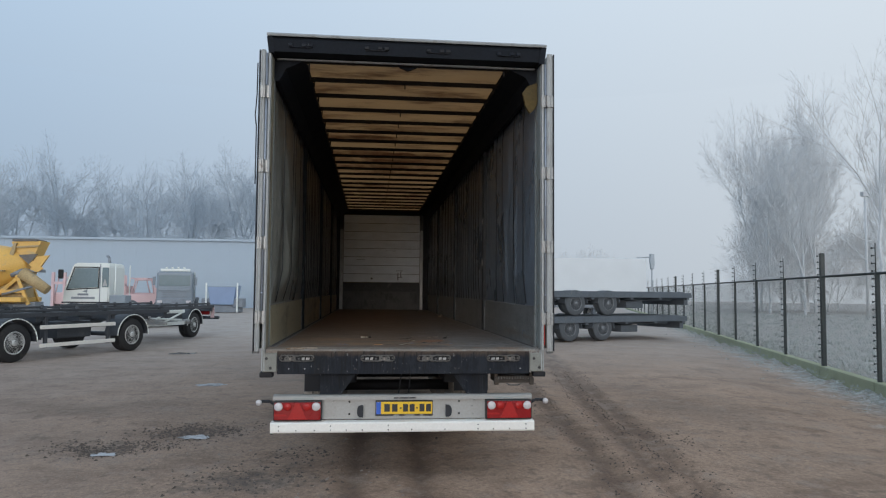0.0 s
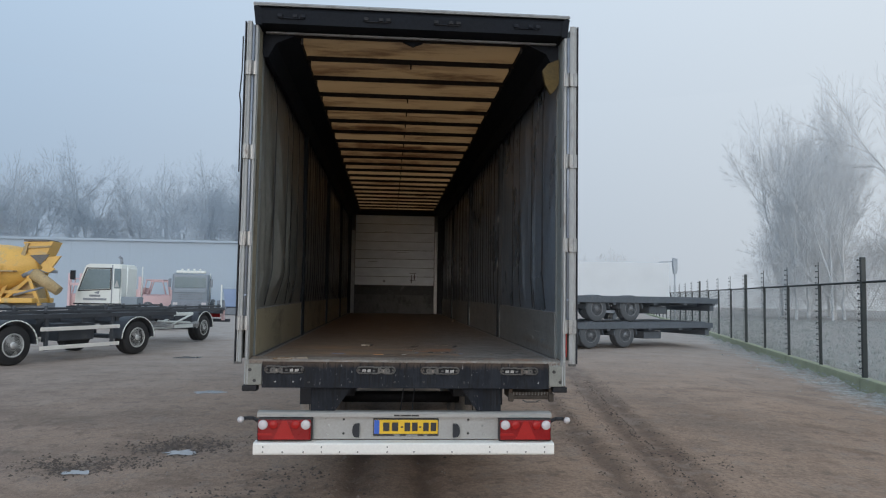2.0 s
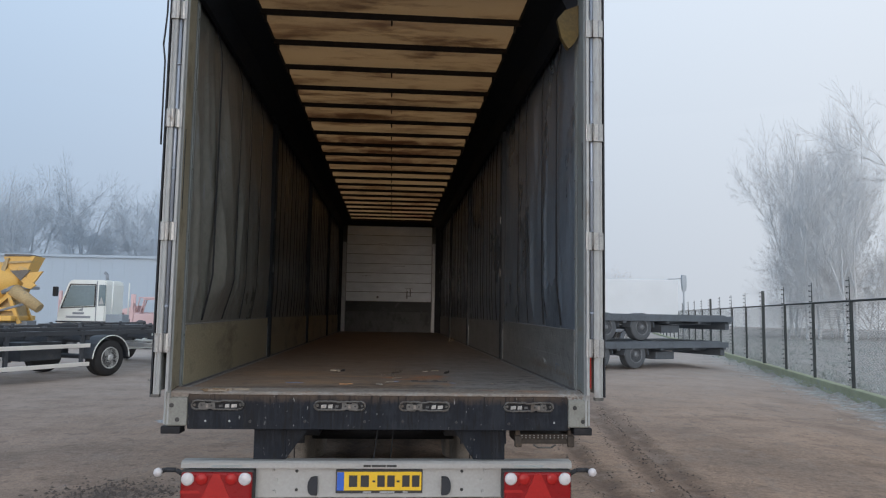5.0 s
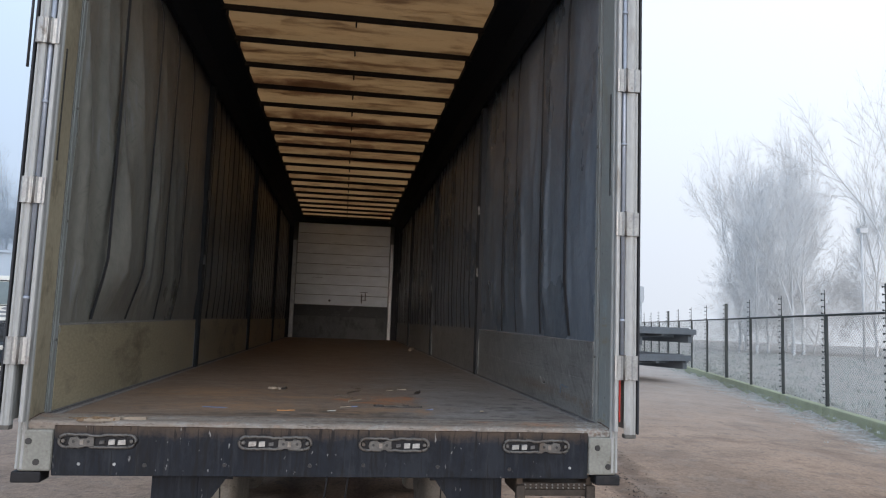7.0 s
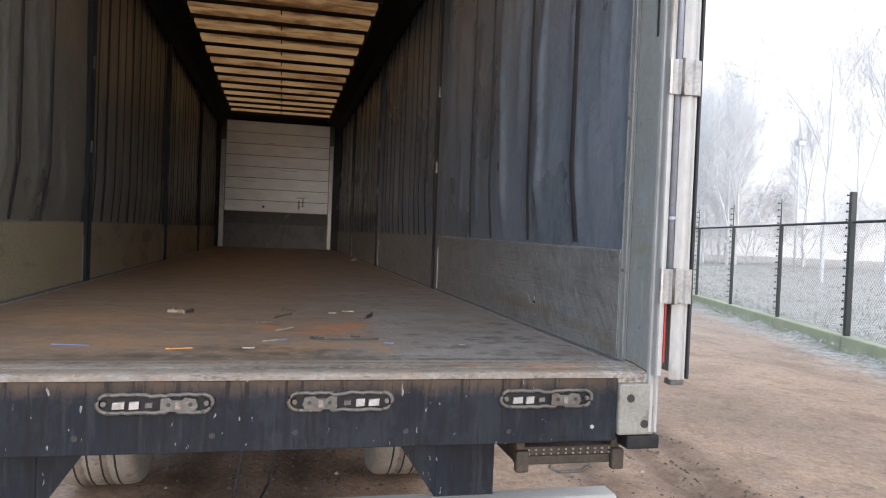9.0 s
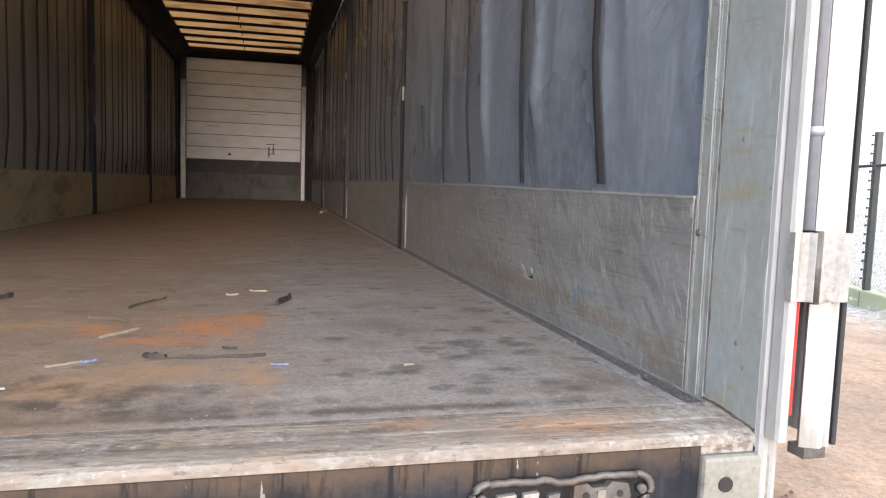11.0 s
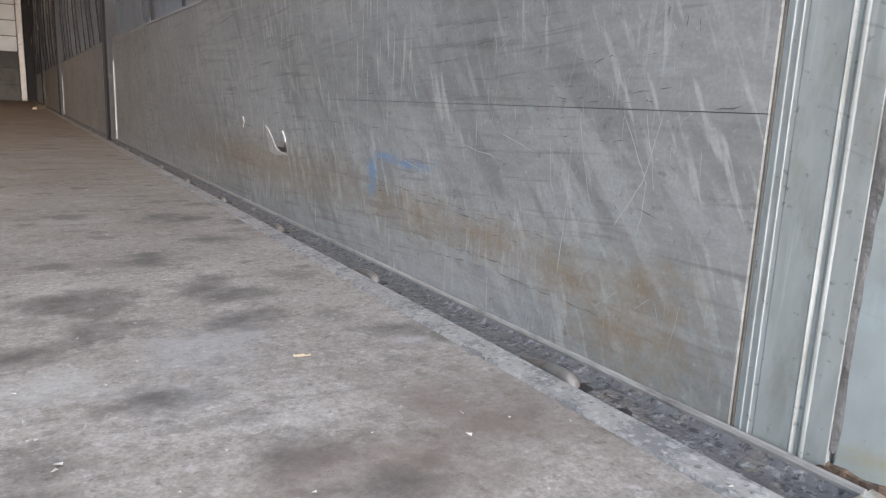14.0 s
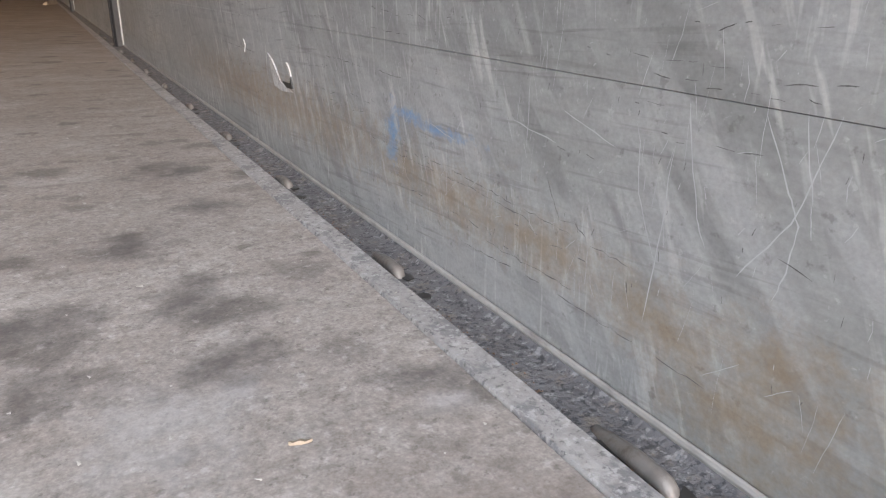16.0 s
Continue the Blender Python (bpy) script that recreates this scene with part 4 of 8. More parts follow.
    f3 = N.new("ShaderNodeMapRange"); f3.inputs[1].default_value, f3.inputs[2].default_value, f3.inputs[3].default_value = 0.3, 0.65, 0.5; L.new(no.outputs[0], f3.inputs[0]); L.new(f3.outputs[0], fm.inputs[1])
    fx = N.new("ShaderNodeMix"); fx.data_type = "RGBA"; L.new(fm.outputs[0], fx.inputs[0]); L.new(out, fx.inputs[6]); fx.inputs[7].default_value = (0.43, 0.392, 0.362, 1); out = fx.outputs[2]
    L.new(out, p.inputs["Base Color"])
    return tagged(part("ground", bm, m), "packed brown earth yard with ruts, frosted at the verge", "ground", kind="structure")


build_ground()


def puddle(x, y, r):
    bm = B(); n = 40
    c = bm.verts.new((0, 0, 0)); rad = [r * (0.72 + 0.55 * noise.noise((2.2 * math.cos(2 * math.pi * i / n) + x, 2.2 * math.sin(2 * math.pi * i / n) + y, r))) for i in range(n)]
    vs = [bm.verts.new((1.05 * rad[i] * math.cos(2 * math.pi * i / n), 0.55 * rad[i] * math.sin(2 * math.pi * i / n), 0)) for i in range(n)]
    for i in range(n):
        bm.faces.new((c, vs[i], vs[(i + 1) % n]))
    ob = part("puddle", bm, M["water"], at=pose(x, y, track_depth(x, y) - 0.02 + 0.010))
    tagged(ob, "shallow grey puddle lying in the muddy yard", "puddle", "puddles in the yard")


for x, y, r in PUDDLES:
    puddle(x, y, r)


def stones():
    rnd = random.Random(5)
    def lump(bm, x, y, r):
        z = track_depth(x, y) - 0.02
        top = bm.verts.new((x + rnd.uniform(-.3, .3) * r, y, z + r * rnd.uniform(0.6, 1.0))); ring = [bm.verts.new((x + r * 1.4 * math.cos(a) * rnd.uniform(.6, 1.3), y + r * 1.4 * math.sin(a) * rnd.uniform(.6, 1.3), z - 0.003)) for a in (0, 1.3, 2.6, 3.9, 5.1)]
        for i in range(5):
            bm.faces.new((top, ring[i], ring[(i + 1) % 5]))
    bm = B()
    for _ in range(2600):
        if rnd.random() < 0.35:
            x, y = rnd.gauss(-1.8, 1.3), rnd.gauss(0.5, 2.5)
        else:
            x, y = rnd.uniform(-7, 7.0), rnd.uniform(-5, 12)
        lump(bm, x, y, rnd.uniform(0.003, 0.010) * (2.0 if rnd.random() < 0.05 else 1))
    m = mat("grey_grit", (0.25, 0.205, 0.175), 0.85, 0, 0.5, 3, 30, 0.2)
    tagged(part("gravel", bm, m), "loose grit and small stones on the earth", "gravel", kind="stuff")
    bm = B()
    for cx, cy, rx, ry, n in ((-2.35, 2.30, 0.34, 0.22, 900), (-3.05, 1.45, 0.36, 0.20, 800), (-1.35, 0.1, 0.45, 0.3, 340), (-1.0, 1.0, 0.25, 0.2, 130), (3.1, 1.4, 0.2, 0.3, 90), (0.35, 2.6, 0.35, 0.4, 260)):
        for _ in range(n):
            lump(bm, rnd.gauss(cx, rx), rnd.gauss(cy, ry), rnd.uniform(0.005, 0.022) * rnd.random() ** 0.4)
    for x0, lean in RUTS[:3]:
        for _ in range(900):
            y = rnd.uniform(-4, 8); lump(bm, x0 + lean * y + 0.05 * math.sin(y * 0.6 + x0) + rnd.choice((-0.13, 0.13, 0.0)) + rnd.gauss(0, 0.06), y, rnd.uniform(0.003, 0.011))
    m = mat("dark_clods", (0.09, 0.07, 0.058), 0.9, 0, 0.5, 3, 30, 0.4)
    tagged(part("mud_clods", bm, m), "dark crumbled mud round the puddles and along the ruts", "mud", kind="stuff")


stones()

# ---------- semi-trailer ----------
FL, TOP, FRONT = 1.14, 3.96, 13.0
POSTS = (3.20, 6.55, 9.90)
trailer = thing("semi_trailer", "empty curtain-sided semi-trailer with folded-back rear doors and tan lit roof", "trailer")


def trailer_floor():
    bm = B(); rnd = random.Random(3)
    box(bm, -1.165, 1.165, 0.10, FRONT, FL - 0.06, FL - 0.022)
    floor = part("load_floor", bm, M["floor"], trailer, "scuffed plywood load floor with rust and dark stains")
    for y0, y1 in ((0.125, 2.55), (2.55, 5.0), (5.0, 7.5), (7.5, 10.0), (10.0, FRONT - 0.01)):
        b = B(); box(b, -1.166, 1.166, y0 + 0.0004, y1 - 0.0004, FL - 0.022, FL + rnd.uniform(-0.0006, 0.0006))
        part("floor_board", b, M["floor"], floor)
    # rolled steel sill at the tail
    bm = B()
    prism(bm, [(-0.002, 1.1095), (-0.002, 1.118), (0.004, 1.125), (0.012, 1.129), (0.035, 1.132), (0.06, 1.1325), (0.066, 1.1345), (0.098, 1.1378), (0.104, 1.1372), (0.110, 1.1384), (0.1248, 1.1396), (0.124, 1.1095)], "x", -1.2455, 1.2455)
    part("sill", bm, M["sill"], trailer, "rusty ridged steel sill")
    for e in (-1, 1):
        b = B(); rows = []
        for k in range(41):
            y = 0.002 + 0.162 * k / 40; z = 1.128 + 0.012 * min(1, y / 0.1)
            w, h = 0.004 + 0.003 * noise.noise((y * 60, e, 1)) + rnd.uniform(0, 0.001), 0.002 + 0.0015 * noise.noise((y * 80, e, 7)) + rnd.uniform(0, 0.0008)
            rows.append([b.verts.new((e * (1.2465 - w), y, z - 0.006)), b.verts.new((e * (1.2465 - w * 0.6), y + rnd.uniform(-0.001, 0.001), z + h * 0.6)), b.verts.new((e * 1.2465, y, z + h))])
        for p_, q_ in zip(rows, rows[1:]):
            for i in range(2):
                b.faces.new((p_[i], p_[i + 1], q_[i + 1], q_[i]))
        part("rust_crust", b, M["crust"], trailer, "crumbling brown rust along the pillar foot")
    for s in (-1, 1):
        bm = B()
        prism(bm, [(s * 1.1945, FL - 0.05), (s * 1.1945, FL - 0.004), (s * 1.197, FL - 0.0065), (s * 1.2200, FL - 0.0075), (s * 1.2290, FL - 0.0065), (s * 1.2338, FL - 0.0030), (s * 1.2340, FL - 0.05)], "y", 0.12, FRONT)
        ch = part("lashing_channel", bm, M["recess"], trailer, "dirty zinc edge channel with lashing rings")
        b = B(); prism(b, [(s * 1.1675, FL - 0.05), (s * 1.1675, FL - 0.002), (s * 1.169, FL + 0.001), (s * 1.191, FL + 0.001), (s * 1.194, FL - 0.002), (s * 1.1943, FL - 0.05)], "y", 0.124, FRONT); part("edge_strip", b, M["edge"], ch, "worn edge strip, dusty as the floor")
        b = B(); prism(b, [(s * 1.2341, FL - 0.05), (s * 1.2340, FL - 0.0030), (s * 1.2334, FL - 0.0008), (s * 1.2340, FL + 0.0012), (s * 1.2354, FL + 0.0022), (s * 1.2368, FL + 0.0014), (s * 1.2373, FL - 0.001), (s * 1.2377, FL - 0.003), (s * 1.2378, FL - 0.05)], "y", 0.124, FRONT); part("channel_lip", b, M["lip"], ch, "rounded zinc lip")
        for i in range(12):
            y = 0.307 + 0.324 * i
            b = B(); rings = []
            for k in range(15):
                u = k / 14
                c = Vector((s * (1.2075 - 0.0055 * u), y + 0.068 - 0.072 * u, FL - 0.0115 + 0.008 * math.sin(min(1.0, u / 0.72) * 1.57) - (0.007 * ((u - 0.82) / 0.18) ** 2 if u > 0.82 else 0)))
                r_ = 0.0060 * (1 if u < 0.86 else math.sqrt(max(0.02, 1 - ((u - 0.86) / 0.14) ** 2)))
                rings.append([b.verts.new(c + Vector((math.cos(a) * r_, 0, math.sin(a) * r_))) for a in [2 * math.pi * q / 12 for q in range(12)]])
            for p_, q_ in zip(rings, rings[1:]):
                for q in range(12):
                    f = b.faces.new((p_[q], p_[(q + 1) % 12], q_[(q + 1) % 12], q_[q])); f.smooth = True
            b.faces.new(rings[0]); b.faces.new(rings[-1][::-1])
            part("lashing_ring", b, M["ring"], ch)
            b = B(); prism(b, [(s * 1.1985, y + 0.055), (s * 1.203, y + 0.056), (s * 1.2045, y), (s * 1.214, y + 0.004), (s * 1.2125, y - 0.007), (s * 1.205, y - 0.0095), (s * 1.1995, y + 0.01)], "z", FL - 0.012, FL - 0.0058); part("ring_slot", b, M["ink"], ch)
            b = B(); tube(b, (s * 1.202, y - 0.046, FL - 0.012), (s * 1.202, y - 0.046, FL - 0.0052), 0.0062, None, 16); part("bolt_hole", b, M["ink"], ch)


trailer_floor()


def rear_frame():
    # tail beam
    bm = B(); box(bm, -1.145, 1.145, 0.002, 0.11, 0.905, 1.109, 0.003)
    beam = part("rear_beam", bm, M["steel_dark"], trailer, "navy tail beam, chipped and streaked")
    for e in (-1, 1):
        b = B(); box(b, e * 1.1452, e * 1.2455, 0.002, 0.11, 1.0925, 1.1093, 0.001); part("beam_end", b, M["sill"], beam)
    for x in (-0.97, -0.25, 0.26, 0.90):
        z, f_ = 1.048, (1 if x in (-0.25, 0.90) else -1)
        b = B(); box(b, x - 0.145, x + 0.145, -0.0015, 0.02, z - 0.026, z + 0.024, 0.004)
        seat = part("lock_seat", b, M["black_steel"], beam, "worn steel door-lock seat, grimy")
        rnd = random.Random(int(x * 100))
        for top in (1, -1):
            b = B(); edge = []
            for k in range(21):
                u = -0.122 + 0.244 * k / 20
                edge.append((x + u, -0.007 - 0.003 * rnd.random(), z + top * (0.025 + rnd.uniform(-0.0018, 0.0018) - (0.009 if top < 0 and 0.03 < f_ * u < 0.06 else 0) - (0.004 if top > 0 and -0.02 < f_ * u < 0.03 else 0))))
            sweep(b, edge, 0.0058, 8); part("rim", b, M["latch"], seat)
        for e in (-1, 1):
            b = B(); sweep(b, [(x + e * (0.122 + 0.029 * math.sin(math.pi * k / 10)), -0.007, z + 0.025 * math.cos(math.pi * k / 10)) for k in range(11)], 0.0062, 8); part("end_loop", b, M["latch"], seat)
            b = B(); tube(b, (x + e * 0.134, -0.001, z), (x + e * 0.134, -0.013, z), 0.0095, 0.007, 10); part("screw", b, M["latch"], seat)
        # cast guide with two holes, worn bright keeper plates beside it
        b = B(); prism(b, [(x + f_ * q, z + h) for q, h in ((0.012, -0.021), (0.104, -0.022), (0.112, -0.008), (0.106, 0.013), (0.078, 0.018), (0.070, 0.010), (0.044, 0.010), (0.036, 0.017), (0.014, 0.015))], "y", -0.015, 0.004)
        g = part("lock_guide", b, M["latch"], seat, "cast steel guide, greasy and rust-edged")
        for q in (0.034, 0.092):
            b = B(); tube(b, (x + f_ * q, -0.013, z - 0.002), (x + f_ * q, -0.0165, z - 0.002), 0.0062, 0.006, 10); part("hole", b, M["ink"], g)
        b = B(); prism(b, [(x + f_ * q, z + h) for q, h in ((0.052, -0.014), (0.066, -0.015), (0.067, 0.006), (0.053, 0.006))], "y", -0.0175, -0.014); part("worn_edge", b, M["sill"], g)
        for dx, ww, hh in ((-0.096, 0.016, 0.009), (-0.056, 0.013, 0.010), (-0.018, 0.010, 0.006)):
            b = B(); prism(b, [(x + f_ * dx - ww, z - hh - 0.006), (x + f_ * dx + ww * 0.92, z - hh - 0.004), (x + f_ * dx + ww, z + hh - 0.003), (x + f_ * dx - ww * 0.9, z + hh - 0.005)], "y", -0.011, 0.006); part("keeper_plate", b, M["hinge" if ww > 0.012 else "bin"], seat)
    for x, z in ((-0.456, 0.953), (0.456, 0.953), (-0.10, 0.953), (0.13, 0.957), (0.78, 0.945), (-0.78, 0.95)):
        b = B(); tube(b, (x, 0.004, z), (x, -0.003, z), 0.009, 0.008, 10); part("bolt_hole", b, M["ink"], beam)
    for x in (-1.04, -0.90, 1.06):
        b = B(); tube(b, (x, 0.004, 0.953), (x, -0.002, 0.953), 0.007, 0.006, 7); part("paint_chip", b, M["white"], beam)
    for s in (-1, 1):
        bm = B(); box(bm, s * 1.145, s * 1.272, -0.012, 0.10, 0.925, 1.092, 0.008)
        pl = part("corner_plate", bm, M["corner"], trailer, "light grey corner plate with two holes")
        for x, z in ((1.236, 1.045), (1.20, 0.962)) if s < 0 else ((1.236, 0.962), (1.185, 1.045)):
            b = B(); tube(b, (s * x, -0.008, z), (s * x, -0.015, z), 0.014, 0.013, 14); part("hole", b, M["ink"], pl)
        bm = B(); box(bm, s * 1.18, s * 1.295, -0.01, 0.09, 0.878, 0.923, 0.006); part("corner_foot", bm, M["black_steel"], trailer)
        # pillar: flat sheet, ribbed seal profile, white outer edge
        bm = B(); box(bm, s * 1.246, s * 1.266, 0.0, 0.1490, 1.10, 3.82, 0.002)
        pil = part("rear_pillar", bm, M["pillar" if s > 0 else "pillar_west"], trailer, "grey rear pillar with slot")
        b = B(); box(b, s * 1.243, s * 1.248, 0.022, 0.034, 2.22, 2.72, 0.001); part("slot", b, M["ink"], pil)
        b = B()
        prism(b, [(s * 1.258, 0.2074), (s * 1.2418, 0.2074), (s * 1.2416, 0.2040), (s * 1.2409, 0.2037), (s * 1.2409, 0.2027), (s * 1.2416, 0.2023), (s * 1.2416, 0.1990), (s * 1.2409, 0.1987), (s * 1.2409, 0.1977), (s * 1.2416, 0.1973), (s * 1.2417, 0.1948), (s * 1.2414, 0.1940), (s * 1.2414, 0.1716), (s * 1.2410, 0.1708), (s * 1.2414, 0.1701), (s * 1.2440, 0.1696), (s * 1.2440, 0.1674), (s * 1.2428, 0.1664), (s * 1.2424, 0.1652), (s * 1.2427, 0.1640), (s * 1.2434, 0.1632), (s * 1.2436, 0.1506), (s * 1.258, 0.1500)], "z", FL - 0.01, 3.80)
        pr = part("seal_profile", b, M["seal"], pil, "scuffed ribbed aluminium profile")
        b = B(); rnd = random.Random(6 + s); rows = []
        for k in range(190):
            z = FL + 0.01 + k * 0.014; w = 0.0014 + 0.0016 * rnd.random() ** 2
            rows.append([b.verts.new((s * 1.2462, 0.1492 - 2 * w, z)), b.verts.new((s * 1.2452, 0.1492 - w * 0.5, z + rnd.uniform(-0.003, 0.003))), b.verts.new((s * 1.2448, 0.1502, z)), b.verts.new((s * 1.2462, 0.1507, z))])
        for p_, q_ in zip(rows, rows[1:]):
            for i in range(3):
                b.faces.new((p_[i], p_[i + 1], q_[i + 1], q_[i]))
        part("sealant_bead", b, M["bin"], pil, "ragged dark bead of sealant")
        for z in (1.449, 1.98, 2.5, 3.02, 3.5):
            b = B(); tube(b, (s * 1.244, 0.190, z), (s * 1.2375, 0.190, z), 0.0072, 0.0066, 6); tube(b, (s * 1.2375, 0.190, z), (s * 1.2355, 0.190, z), 0.0042, 0.0033, 8); part("bolt_head", b, M["latch"], pr)
        b = B(); prism(b, [(s * 1.2465, 0.0), (s * 1.247, -0.008), (s * 1.252, -0.014), (s * 1.262, -0.012), (s * 1.266, -0.006), (s * 1.272, -0.014), (s * 1.280, -0.012), (s * 1.283, 0.0), (s * 1.283, 0.02), (s * 1.266, 0.02), (s * 1.266, 0.0)], "z", 0.935, 3.86)
        part("edge_rail", b, M["white"], pil, "white painted corner rail")
        # red marker strip and the folded door behind the hinges
        k = 0.014 if s > 0 else 0.0
        topz = 3.90 if s > 0 else 3.83
        door = new("rear_door"); door.parent = trailer; door["label"] = "rear door folded back along the side"
        b = B(); box(b, s * (1.300 + k), s * (1.340 + k), -0.015, 1.24, 1.13, topz, 0.006); part("door_leaf", b, M["white"], door)
        if s > 0:
            b = B(); box(b, 1.2765, 1.2825, -0.038, -0.016, 1.165, 1.355, 0.002); part("marker_strip", b, M["red"], door, "red reflective strip")
        b = B(); prism(b, [(s * 1.2495, -0.018), (s * 1.2495, -0.040), (s * 1.2525, -0.047), (s * 1.260, -0.049), (s * 1.268, -0.046), (s * 1.272, -0.038), (s * 1.272, -0.018)], "z", 1.125, 3.80); part("inner_rail", b, M["white"], door)
        b = B(); tube(b, (s * 1.287, -0.034, 1.47), (s * 1.287, -0.034, 3.80), 0.0105, None, 12); part("hinge_tube", b, M["rod"], door, "grey hinge tube")
        b = B(); prism(b, [(s * (1.300 + k), -0.016), (s * 1.299, -0.038), (s * (1.303 + k), -0.048), (s * (1.313 + k), -0.052), (s * (1.322 + k), -0.048), (s * (1.325 + k), -0.042), (s * (1.331 + k), -0.046), (s * (1.338 + k), -0.044), (s * (1.341 + k), -0.036), (s * (1.341 + k), -0.016)], "z", 1.112, topz); part("outer_rail", b, M["white"], door)
        b = B(); box(b, s * (1.3475 + k), s * (1.3565 + k), -0.042, 0.0, 1.112, topz, 0.002); part("rubber_seal", b, M["strap"], door, "black rubber seal")
        b = B(); prism(b, [(s * 1.302, -0.048), (s * 1.345, -0.046), (s * 1.360, -0.03), (s * 1.350, -0.01), (s * 1.302, -0.01)], "z", 1.094, 1.112); part("rod_end", b, M["latch"], door)
        for z in (3.445, 2.765, 2.075, 1.412):
            b = B()
            prism(b, [(s * 1.246, -0.045), (s * 1.247, -0.056), (s * 1.254, -0.058), (s * 1.262, -0.054), (s * 1.276, -0.054), (s * 1.282, -0.062), (s * 1.296, -0.064), (s * 1.302, -0.058), (s * (1.310 + k), -0.058), (s * (1.316 + k), -0.064), (s * (1.334 + k), -0.062), (s * (1.343 + k), -0.054), (s * (1.344 + k), -0.045)], "z", z - 0.055, z + 0.055)
            hg = part("hinge", b, M["hinge"], door, "worn ribbed steel hinge")
            b = B(); tube(b, (s * 1.289, -0.058, z - 0.058), (s * 1.289, -0.058, z + 0.058), 0.0075, None, 10); part("hinge_pin", b, M["latch"], hg)
        for z in (1.62, 2.45, 3.1):
            b = B(); tube(b, (s * 1.287, -0.034, z), (s * 1.287, -0.034, z + 0.014), 0.0145, None, 12); part("collar", b, M["rod"], door)
    # loose cord beside the west door
    b = B(); chain(b, [(-1.366, -0.05, 3.70), (-1.366, -0.055, 3.42), (-1.372, -0.06, 3.30), (-1.378, -0.06, 3.22), (-1.366, -0.055, 3.12), (-1.366, -0.05, 2.6)], 0.006, 6)
    part("cord", b, M["strap"], trailer)
    # header
    bm = B(); prism(bm, [(-0.05, 3.815), (-0.055, 3.92), (-0.03, 3.96), (0.10, 3.965), (0.14, 3.92), (0.14, 3.815)], "x", -1.272, 1.272)
    head = part("header", bm, M["rail"], trailer, "dark header beam above the opening")
    b = B(); prism(b, [(-0.065, 3.955), (-0.07, 3.970), (-0.05, 3.988), (0.02, 3.998), (0.3, 3.998), (0.3, 3.972), (-0.03, 3.967)], "x", -1.292, 1.292); part("drip_edge", b, M["alu"], head, "grey roof edge")
    for s in (-1, 1):
        b = B(); prism(b, [(s * 1.225, 3.80), (s * 1.272, 3.80), (s * 1.292, 3.95), (s * 1.262, 3.965), (s * 1.225, 3.92)], "y", -0.058, 0.12); part("corner_cap", b, M["rail"], head)
    for x in (-0.99, -0.30, 0.27, 0.93):
        b = B()
        box(b, x - 0.10, x + 0.10, -0.066, -0.05, 3.855, 3.862, 0.002)
        for dx in (-0.09, 0.03, 0.09):
            box(b, x + dx - 0.02, x + dx + 0.02, -0.075, -0.05, 3.862, 3.89, 0.004)
        part("lock_keeper", b, M["steel_dark"] if abs(x) > 0.5 else M["post"], head, "steel door-lock keeper")
    b = B(); box(b, -1.22, 1.22, 0.10, 0.13, 3.790, 3.806, 0.004); part("cross_bar", b, M["alu"], head, "thin pale cross bar")
    b = B(); prism(b, [(-0.085, 3.79), (0.0, 3.755), (0.085, 3.79), (0.06, 3.80), (-0.06, 3.80)], "y", 0.18, 0.21); part("pull_flap", b, M["rail"], trailer, "dark pull flap")


rear_frame()


